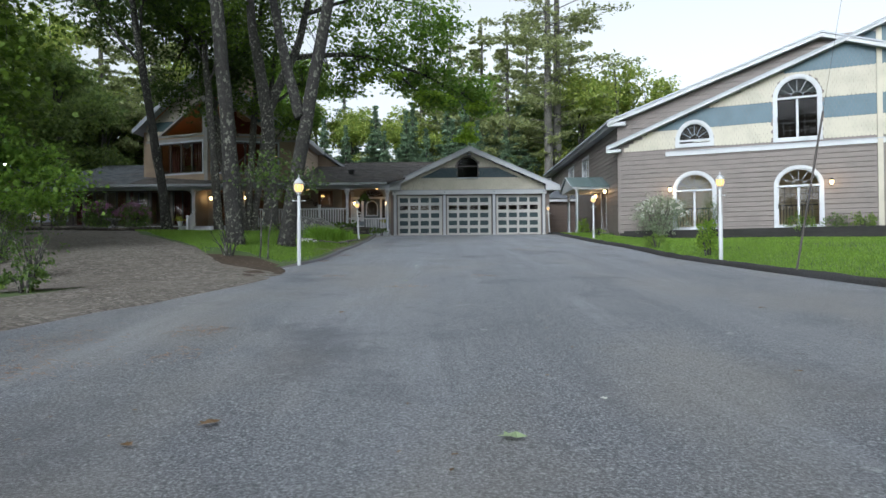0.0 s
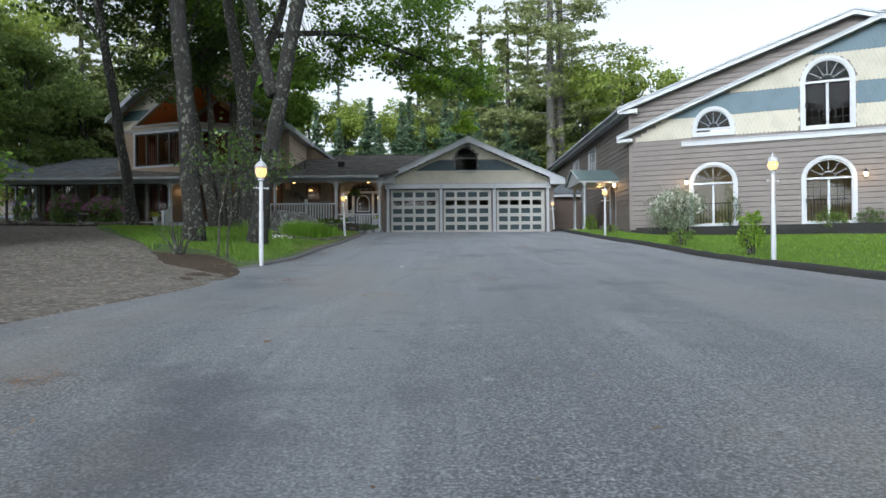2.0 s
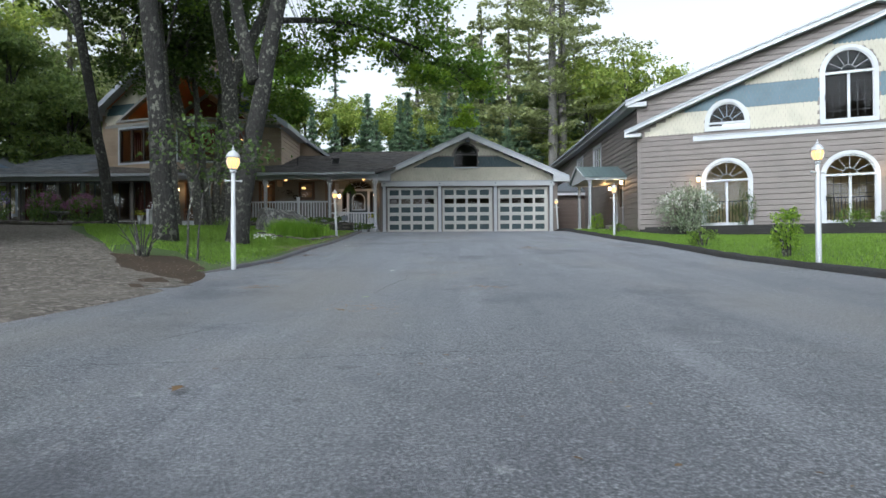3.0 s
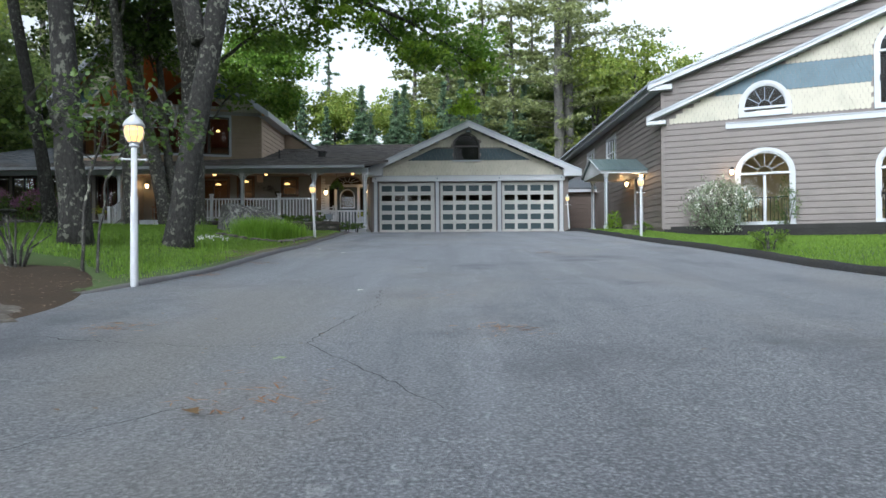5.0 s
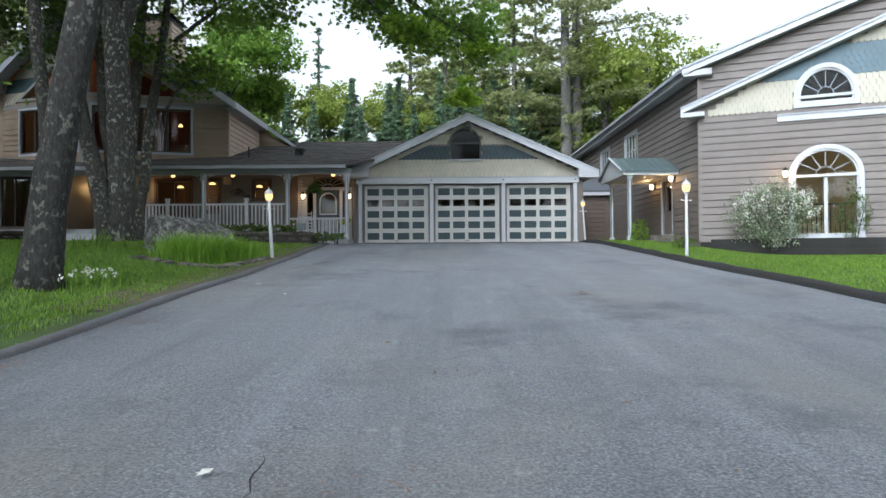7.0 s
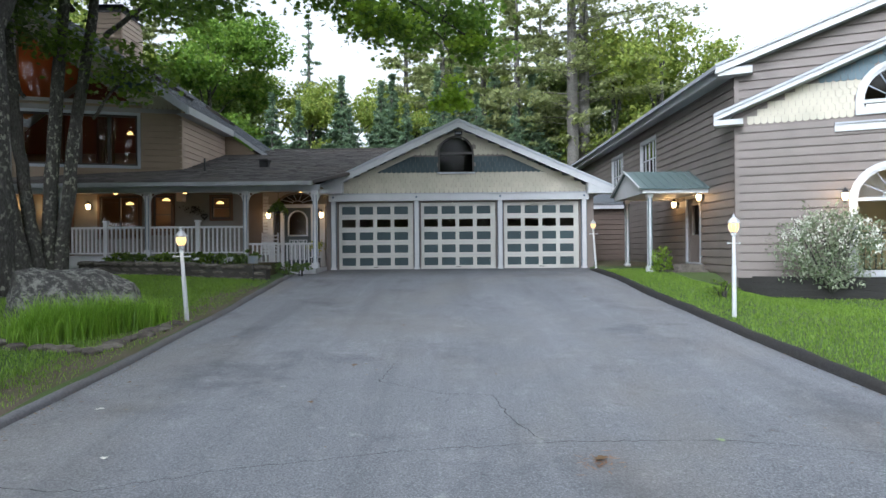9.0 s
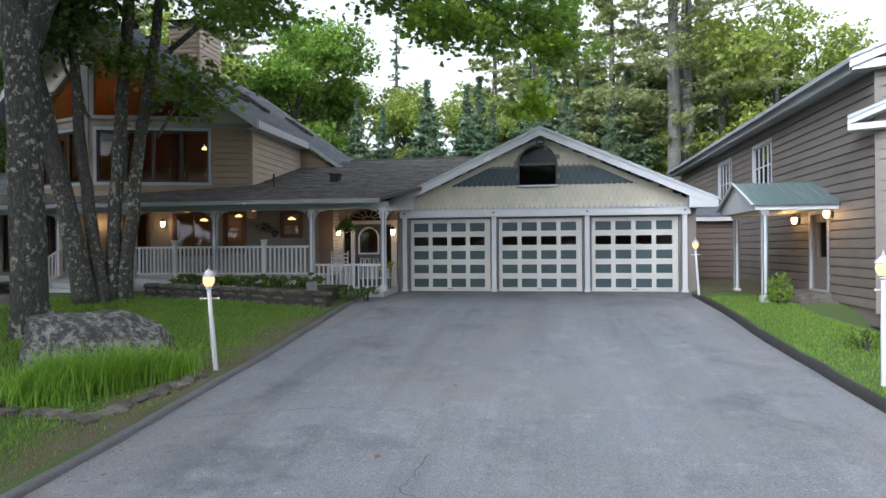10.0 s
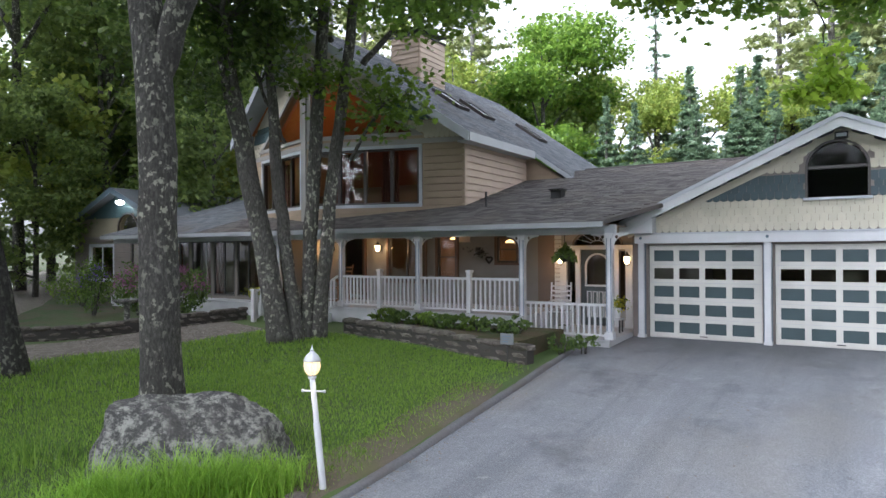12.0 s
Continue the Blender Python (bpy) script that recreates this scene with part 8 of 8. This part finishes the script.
# thin sapling before the lamp post, with sparse small leaves
zS = gh(-4.3, 15.3)
maple("sapling", [([(-4.35, 15.3, zS), (-4.3, 15.3, -0.2), (-4.1, 15.3, 0.5), (-3.9, 15.25, 1.2)], (0.022, 0.018, 0.013, 0.006)), ([(-4.2, 15.35, zS), (-4.1, 15.4, -0.1), (-3.75, 15.45, 0.6), (-3.5, 15.5, 1.0)], (0.018, 0.014, 0.010, 0.005))],
      [([(-4.2, 15.3, 0.2), (-4.6, 15.1, 0.6), (-4.9, 15.0, 0.9)], (0.010, 0.007, 0.004)), ([(-4.05, 15.35, 0.4), (-3.5, 15.2, 0.6), (-3.1, 15.1, 0.6)], (0.010, 0.007, 0.004)), ([(-3.8, 15.4, 0.6), (-3.4, 15.6, 0.9), (-3.0, 15.7, 1.0)], (0.010, 0.006, 0.003))],
      [(-3.95, 15.3, 0.75, 0.95, 0.55, 0.6, 40), (-3.3, 15.3, 0.65, 0.5, 0.4, 0.3, 12)], "thin young sapling with sparse small leaves", LEAFD, 0.075, 121, per=13, spread=0.20)
# low layered tree beside the gravel drive
zH = gh(-10.2, 14.6)
maple("understory_tree", [([(-10.4, 14.6, zH), (-10.2, 14.5, -0.1), (-9.9, 14.4, 0.8), (-9.7, 14.3, 1.8)], (0.09, 0.07, 0.05, 0.02))],
      [([(-10.1, 14.5, 0.1), (-9.2, 14.2, 0.5), (-8.4, 14.0, 0.5)], (0.035, 0.02, 0.01)), ([(-9.9, 14.4, 0.7), (-9.1, 14.6, 1.1), (-8.5, 14.7, 1.1)], (0.03, 0.02, 0.01)), ([(-10.0, 14.4, 0.5), (-10.2, 13.6, 1.0), (-10.0, 13.0, 1.2)], (0.03, 0.02, 0.01))],
      [(-8.9, 14.1, 0.15, 1.0, 0.8, 0.18, 30), (-9.2, 14.3, 0.65, 1.2, 0.9, 0.18, 36), (-9.6, 14.3, 1.15, 1.3, 1.0, 0.2, 40), (-10.2, 13.4, 1.6, 1.2, 1.0, 0.25, 36), (-10.6, 14.4, 0.9, 1.0, 0.8, 0.4, 26)], "low tree with layered feathery green branches", LEAFM, 0.095, 122, per=46, spread=0.30)


# ---------------- woods ----------------
def broadleaf(name, h, seed, mat, wide, label, n=260, leaf=0.28, low=0.22, per=26):
    rn = random.Random(seed)
    t = thing(name, 0, 0, 0, label, "tree", "trees of the woods")
    bm = bme()
    trunk_mesh(bm, [(0, 0, -0.5), (rn.uniform(-0.2, 0.2), 0.1, h * 0.3), (rn.uniform(-0.4, 0.4), rn.uniform(-0.3, 0.3), h * 0.65), (0, 0, h * 0.92)], (0.013 * h, 0.011 * h, 0.008 * h, 0.02), seed, True, 8, 10)
    part("trunk", bm, BARK, t, smooth=True)
    blobs = []
    for k in range(13):
        a = rn.uniform(0, 6.28)
        f = rn.uniform(low, 0.95)
        r = wide * (1.05 - abs(f - 0.55) * 1.3) * rn.uniform(0.45, 1.0)
        b = wide * rn.uniform(0.30, 0.52)
        c = (r * math.cos(a) * 0.8, r * math.sin(a) * 0.8, h * f)
        blobs.append((*c, b, b, b * 0.62, n // 13))
        bm = bme()
        q, rr = wobble([(0, 0, h * f * 0.72), (c[0] * 0.5, c[1] * 0.5, h * f * 0.9), c], (0.006 * h, 0.004 * h, 0.01), 6, 0.1, seed + k)
        tube(bm, q, rr, 5)
        part("limb", bm, BARK, t)
    me, _ = leaf_cloud(blobs, leaf, mat, seed, QUAD, per, wide * 0.085, 0.7)
    part("crown", me, None, t)
    return t


def conifer(name, h, seed, mat, wide, bare, label, whorls, per, leaf, droop, twin=False, tuft_n=34):
    rn = random.Random(seed)
    rg = np.random.default_rng(seed)
    t = thing(name, 0, 0, 0, label, "tree", "trees of the woods")
    offs = [(0, 0)] if not twin else [(0, 0), (1.0, 0.35)]
    for ox, oy in offs:
        bm = bme()
        trunk_mesh(bm, [(ox, oy, -0.5), (ox * 1.05, oy, h * 0.35), (ox * 1.1, oy, h * 0.7), (ox * 1.1, oy, h)], (0.014 * h, 0.012 * h, 0.008 * h, 0.01), seed, True, 9, 12)
        part("trunk", bm, BARKP, t, smooth=True)
    vs, fs, pos, siz = [], [], [], []
    for w in range(whorls):
        f = bare + (1 - bare) * (w + rn.uniform(0.0, 0.8)) / whorls
        z = h * f
        L0 = wide * ((1 - f) / (1 - bare)) ** (1.1 if bare < 0.2 else 0.75) * rn.uniform(0.6, 1.15)
        if twin:
            L0 = wide * (0.45 + 0.55 * math.sin(math.pi * min(1, (f - bare) / (1 - bare) * 0.85 + 0.12))) * rn.uniform(0.55, 1.2)
        for b in range(per):
            ox, oy = offs[(w + b) % len(offs)]
            a = rn.uniform(0, 6.28)
            L = max(0.18, L0 * rn.uniform(0.55, 1.15))
            d = Vector((math.cos(a), math.sin(a), 0))
            z = h * min(0.985, f + (1 - bare) * rn.uniform(-0.9, 0.9) / whorls)
            p = [Vector((ox, oy, z)), Vector((ox, oy, z)) + d * L * 0.5 + Vector((0, 0, L * (0.10 - droop * 0.3))), Vector((ox, oy, z)) + d * L + Vector((0, 0, L * (0.16 - droop)))]
            k = len(vs)
            for q, wd in zip(p, (0.02 + 0.006 * L, 0.015 + 0.003 * L, 0.006)):
                vs += [q + Vector((0, 0, wd)), q + d.cross(Vector((0, 0, 1))) * wd - Vector((0, 0, wd * 0.5)), q - d.cross(Vector((0, 0, 1))) * wd - Vector((0, 0, wd * 0.5))]
            for s in (0, 3):
                for j in range(3):
                    fs.append((k + s + j, k + s + (j + 1) % 3, k + s + 3 + (j + 1) % 3, k + s + 3 + j))
            n = max(6, int(tuft_n * L / wide * 1.6))
            tt = rg.uniform(0.22, 1.05, n) ** 0.8
            base = np.array([tuple(p[0].lerp(p[1], min(1, x * 2)) if x < 0.5 else p[1].lerp(p[2], (x - 0.5) * 2)) for x in tt])
            side = np.array(d.cross(Vector((0, 0, 1))))
            sp = rg.normal(0, 1, n) * 0.20 * L * (1.2 - tt)
            pos.append(base + sp[:, None] * side + rg.normal(0, 0.03 * L + 0.05, (n, 3)) * np.array([1, 1, 0.5]))
            siz.append(leaf * rg.uniform(0.6, 1.3, n))
    me = bpy.data.meshes.new("branchwork")
    me.from_pydata(vs, [], fs)
    me.materials.append(BARKP)
    tagged(part("branchwork", me, BARKP, t), kind="stuff")
    pos = np.concatenate(pos)
    part("crown", scatter_mesh("crown", TUFT, pos, turns(len(pos), rg, 0.85), np.concatenate(siz), mat), None, t)
    return t


def plant(proto, x, y, s=1.0, turn=0.0, first=False):
    m = pose(x, y, gh(x, y) if abs(x) < 60 and y < 100 else 0.3, 0, 0, turn) @ Matrix.Scale(s, 4)
    if first:
        proto.matrix_basis = m
        return proto
    keep_ = proto.matrix_basis.copy()
    proto.matrix_basis = Matrix.Identity(4)
    c = copy_thing(proto, m)
    proto.matrix_basis = keep_
    return c


rn = random.Random(4)
# the big pine beside the garage and the bright maple behind the link roof
pine = conifer("pine_tree", 29, 201, NEEDLE, 6.2, 0.24, "tall double-stemmed white pine with open limbs", 30, 5, 0.38, 0.02, twin=True, tuft_n=105)
plant(pine, 8.8, 56.0, 1.0, 20, True)
bright = broadleaf("broadleaf_tree", 16.5, 202, LEAFM, 6.0, "full bright green broadleaf tree behind the house", 1500, 0.33)
plant(bright, -15.5, 59.0, 1.0, 0, True)
oakA = broadleaf("broadleaf_tree", 17, 203, WOOD1, 5.6, "green broadleaf tree of the wood", 440, 0.36)
oakB = broadleaf("broadleaf_tree", 15, 204, WOOD2, 5.2, "dark green broadleaf tree of the wood", 440, 0.36, 0.10)
# tree for spots out of view, added for shade and window reflections
far = broadleaf("broadleaf_tree", 16, 208, LEAFD, 6.0, "broad green tree added out of view around the drive", 130, 0.8, 0.15, 22)
pineB = conifer("pine_tree", 21, 205, NEEDLE, 4.6, 0.28, "white pine of the wood", 20, 5, 0.42, 0.02, tuft_n=80)
spruceA = conifer("spruce_tree", 15, 206, SPRUCE, 4.7, 0.06, "dark pointed spruce of the wood", 44, 8, 0.40, 0.20, tuft_n=84)
spruceB = conifer("spruce_tree", 19, 207, SPRUCE, 2.2, 0.30, "thin scraggly spruce above the wood", 22, 5, 0.40, 0.2, tuft_n=16)
plant(oakA, 15.5, 60, 1.0, 0, True)
plant(far, 24, -24, 1.2, 0, True)
plant(oakB, -29, 50, 0.8, 0, True)
plant(pineB, 0.5, 62, 1.0, 0, True)
plant(spruceA, -3.0, 60, 0.85, 0, True)
plant(spruceB, -10.5, 68, 1.0, 0, True)
for proto, spots in (
    (spruceA, ((-7.0, 62, 0.75), (0.6, 55, 0.7), (-1.0, 64, 0.9), (1.6, 58, 0.8), (-9.0, 64, 0.8), (4.2, 61, 0.9), (-5.0, 53.5, 0.62), (2.6, 53.5, 0.68), (-1.6, 54, 0.6), (11, 64, 1.0), (-8.4, 55, 0.66), (5.0, 54.5, 0.6), (-3.4, 56.5, 0.72), (-10.6, 57, 0.7), (-6.2, 58, 0.8), (0.2, 59, 0.85), (6.4, 57.5, 0.75), (3.0, 70, 1.0), (8.0, 66, 1.0))),
    (pineB, ((-2.4, 66, 0.95), (3.6, 64, 1.05), (5.6, 59, 0.95), (12.5, 66, 1.0), (-20, 58, 0.95), (-24, 62, 1.0), (-34, 58, 1.0), (-45, 46, 1.0), (-22, 49, 0.9), (-28, 53, 1.05), (9.0, 72, 1.1))),
    (oakA, ((19.5, 64, 0.95), (12.0, 58, 0.9), (24, 70, 0.95), (30, 66, 0.9), (-22, 54, 0.68), (-36, 47, 1.25), (-33, 36, 1.3), (-40, 30, 1.05), (-36, 20, 1.0), (-30, 13, 1.0), (6.8, 70, 1.0), (36, 58, 1.0), (-42, 55, 1.1), (-25, 56, 1.0), (-31, 51, 1.15), (-18, 52, 0.8), (-48, 62, 1.3), (-20, 66, 1.1), (-9.0, 62, 0.80), (-12.5, 64, 0.82), (-4.5, 66, 0.85), (-6.6, 61, 0.70), (-15.5, 68, 0.95), (-1.5, 62, 0.75))),
    (oakB, ((-25, 48, 0.7), (-32, 44, 0.8), (-38, 40, 1.3), (-31, 30, 1.2), (-27, 22, 0.95), (-46, 36, 1.1), (9.5, 62, 0.9), (-16, 64, 0.95), (16.5, 67, 1.0), (-52, 25, 1.1), (-35, 64, 1.1), (1.0, 75, 1.2), (14, 76, 1.2), (-28, 72, 1.2))),
    # unseen, behind and beside the camera's start; first three added to shade the house
    (far, ((-20.5, 8.5, 1.3), (-25, 13.5, 1.3), (-22.5, 0, 1.35), (-6, -24, 1.15), (3, -27, 1.1), (12, -22, 1.1), (20, -14, 1.1), (26, -4, 1.0), (28, 6, 1.0), (-1, -36, 1.3), (9, -34, 1.3), (18, -28, 1.3), (-12, -32, 1.3), (29, -18, 1.2), (33, 0, 1.2), (34, 14, 1.1))),
    (oakB, ((-24, 40, 0.7), (-30.5, 39, 1.1), (-34, 42, 1.2), (-28.5, 34.5, 0.6), (-33, 26, 0.8), (-22, 50, 0.62))),
):
    for x, y, s in spots:
        plant(proto, x, y, s * rn.uniform(0.94, 1.06), rn.uniform(0, 360))

# ---------------- cracks and litter on the driveway ----------------
CRACK = plain("crack_shadow", (0.03, 0.03, 0.032), 0.95)


def crack(line, seed, w=0.014):
    """A wandering crack: a thin dark ribbon just above the asphalt."""
    rn_ = random.Random(seed)
    pts = []
    for (x0, y0), (x1, y1) in zip(line, line[1:]):
        n = max(3, int(math.hypot(x1 - x0, y1 - y0) / 0.07))
        for i in range(n):
            t = i / n
            pts.append((x0 + (x1 - x0) * t + rn_.gauss(0, 0.012), y0 + (y1 - y0) * t + rn_.gauss(0, 0.012)))
    bm = bme()
    prev = None
    for i, (x, y) in enumerate(pts):
        xa, ya = pts[max(0, i - 1)]
        xb, yb = pts[min(len(pts) - 1, i + 1)]
        d = Vector((xb - xa, yb - ya)).normalized()
        k = w * (0.35 + 0.9 * abs(noise.noise(Vector((x * 2.3, y * 2.3, seed))))) * min(1, i / 4 + 0.2, (len(pts) - i) / 4)
        z = slope(y) + 0.018 * noise.noise(Vector((x * 0.35, y * 0.35, 3))) + 0.008
        a, b = bm.verts.new((x - d.y * k, y + d.x * k, z)), bm.verts.new((x + d.y * k, y - d.x * k, z))
        if prev:
            bm.faces.new((prev[0], prev[1], b, a))
        prev = (a, b)
    return solid("asphalt_crack", tidy(bm), CRACK, "thin dark crack in the asphalt", "crack", "cracks in the drive", kind="structure")


for k, line in enumerate((
    [(-0.45, 13.9), (-0.35, 12.6), (-0.55, 11.6), (-0.62, 11.0), (-0.1, 10.2), (0.25, 9.6)],
    [(-2.6, 11.3), (-1.2, 10.9), (-0.5, 11.0)],
    [(-0.75, 9.8), (-1.6, 8.8), (-1.9, 8.1)],
    [(-2.8, 19.0), (-1.6, 18.85), (-0.7, 19.2), (0.5, 19.5), (1.9, 19.7), (3.2, 19.75), (4.9, 19.3)],
    [(0.3, 22.6), (0.2, 21.6), (0.9, 21.1), (1.4, 21.05), (1.55, 20.2), (1.8, 19.6)],
    [(-4.2, 7.3), (-1.5, 7.6), (0.6, 7.9), (2.9, 7.7), (5.6, 7.9)],
    [(1.5, 12.2), (2.3, 12.8), (3.1, 13.1), (4.8, 13.5)],
    [(0.4, 16.0), (0.9, 16.4), (1.4, 16.3)],
    [(-2.9, 23.2), (-1.2, 23.8), (0.8, 23.7)],
)):
    crack(line, 300 + k, 0.008 if k in (3, 5) else 0.006)

DRY = leafy("dry_leaf", (0.10, 0.055, 0.025), (0.30, 0.20, 0.10), 0.2)
FRESH = leafy("fallen_green_leaf", (0.22, 0.30, 0.14), (0.42, 0.50, 0.30), 0.2)
PALE = leafy("pale_leaf", (0.55, 0.55, 0.50), (0.75, 0.75, 0.70), 0.2)
STRAW = leafy("pine_straw", (0.24, 0.11, 0.045), (0.42, 0.22, 0.09), 0.1)


def fallen(x, y, size, mat, turn, label):
    size *= 0.75
    z = slope(y) + 0.018 * noise.noise(Vector((x * 0.35, y * 0.35, 3))) + 0.012
    bm = bme()
    vs = [bm.verts.new(Matrix.Translation((x, y, z)) @ Matrix.Rotation(turn, 4, "Z") @ Vector((px * size, py * size, 0.012 + 0.35 * size * abs(px)))) for px, py, _ in MAPLE]
    bm.faces.new(vs)
    d = bm.verts.new(Matrix.Translation((x, y, z)) @ Matrix.Rotation(turn, 4, "Z") @ Vector((0.1 * size, -0.95 * size, 0.02)))
    bm.faces.new((vs[0], vs[1], d))
    return solid("fallen_leaf", bm, mat, label, "leaf", "leaves on the drive")


for x, y, s_, m_, t_ in ((0.29, 3.22, 0.14, FRESH, 1.2), (0.9, 3.84, 0.07, PALE, 0.4), (-1.28, 3.47, 0.12, DRY, 2.2), (-1.57, 3.18, 0.09, DRY, 0.9), (-1.12, 6.96, 0.10, DRY, 3.0),
                         (3.37, 7.02, 0.10, DRY, 5.0), (2.35, 4.44, 0.06, DRY, 1.0), (-0.75, 9.57, 0.10, DRY, 4.0), (-0.67, 10.5, 0.08, FRESH, 2.0), (-0.64, 13.63, 0.09, PALE, 2.5), (-0.15, 16.4, 0.10, DRY, 1.5),
                         (3.15, 19.7, 0.10, FRESH, 0.3), (-0.19, 22.3, 0.11, DRY, 2.9), (2.09, 19.3, 0.13, DRY, 1.9), (3.7, 27.7, 0.11, DRY, 2.4), (-1.7, 19.4, 0.09, PALE, 0.2), (0.2, 24.8, 0.10, DRY, 1.1), (-2.4, 20.6, 0.09, PALE, 2.2), (-2.6, 21.6, 0.08, DRY, 0.6), (-2.2, 24.0, 0.08, DRY, 5.1), (-0.4, 20.8, 0.09, DRY, 3.7), (1.4, 14.6, 0.08, DRY, 4.4)):
    fallen(x, y, s_, m_, t_, {"FRESH": "pale green fallen maple leaf on the asphalt"}.get("FRESH") if m_ is FRESH else "small whitish leaf scrap on the asphalt" if m_ is PALE else "curled brown dry leaf on the asphalt")


def litter(name, spots, n, size, mat, seed, label, tmpl):
    rg_ = np.random.default_rng(seed)
    pos = []
    for x, y, r, k in spots:
        q = rg_.normal(0, 1, (k, 2)) * r + np.array([x, y])
        pos += [(a, b, slope(b) + 0.018 * noise.noise(Vector((a * 0.35, b * 0.35, 3))) + 0.012 if left_edge(b) < a < right_edge(b) else height(a, b) + 0.035) for a, b in q]
    pos = np.array(pos)
    rot = turns(len(pos), rg_, 1.32)
    return tagged(new(name, scatter_mesh(name, tmpl, pos, rot, rg_.uniform(0.6, 1.3, len(pos)) * size, mat)), label, "litter", kind="stuff")


NEEDLEBIT = np.array([(0.0, -0.5, 0), (0.05, 0.0, 0.02), (0.0, 0.5, 0), (-0.05, 0.0, 0.02)])
litter("pine_straw", [(-2.35, 6.1, 0.16, 90), (-3.4, 5.6, 0.3, 120), (-3.0, 4.7, 0.2, 80), (-2.1, 5.1, 0.15, 60), (-2.08, 11.6, 0.14, 70), (0.6, 11.45, 0.14, 60), (-0.6, 9.9, 0.18, 50), (-2.9, 15.6, 0.12, 60), (2.1, 19.25, 0.1, 40), (-2.75, 17.5, 0.15, 60), (0.2, 13.4, 0.2, 30)], 0, 0.09, STRAW, 91, "loose orange pine needles on the asphalt", NEEDLEBIT)
rr_ = random.Random(8)
litter("debris", [(rr_.uniform(-3.0, 5.2), rr_.uniform(2, 33), 0.35, 4) for _ in range(150)], 0, 0.035, DRY, 92, "specks of brown debris on the asphalt", OVAL)
litter("edge_litter", [(left_edge(y_) + 0.12, y_, 0.08, 5) for y_ in [14 + 0.2 * i for i in range(90)]] + [(right_edge(y_) - 0.12, y_, 0.07, 3) for y_ in [8 + 0.25 * i for i in range(100)]] + [(left_edge(y_) - 0.4, y_, 0.16, 7) for y_ in [14 + 0.25 * i for i in range(70)]] + [(-4.2 - 0.5 * i, 13.6 + 0.55 * i, 0.5, 45) for i in range(8)] + [(-3.8, 12.3, 0.6, 120), (-5.5, 13.0, 0.8, 100), (-6.2, 7.0, 1.0, 260), (-7.4, 9.5, 0.9, 220), (-5.2, 9.6, 0.7, 160)], 0, 0.04, DRY, 93, "brown leaf litter along the kerbs", OVAL)
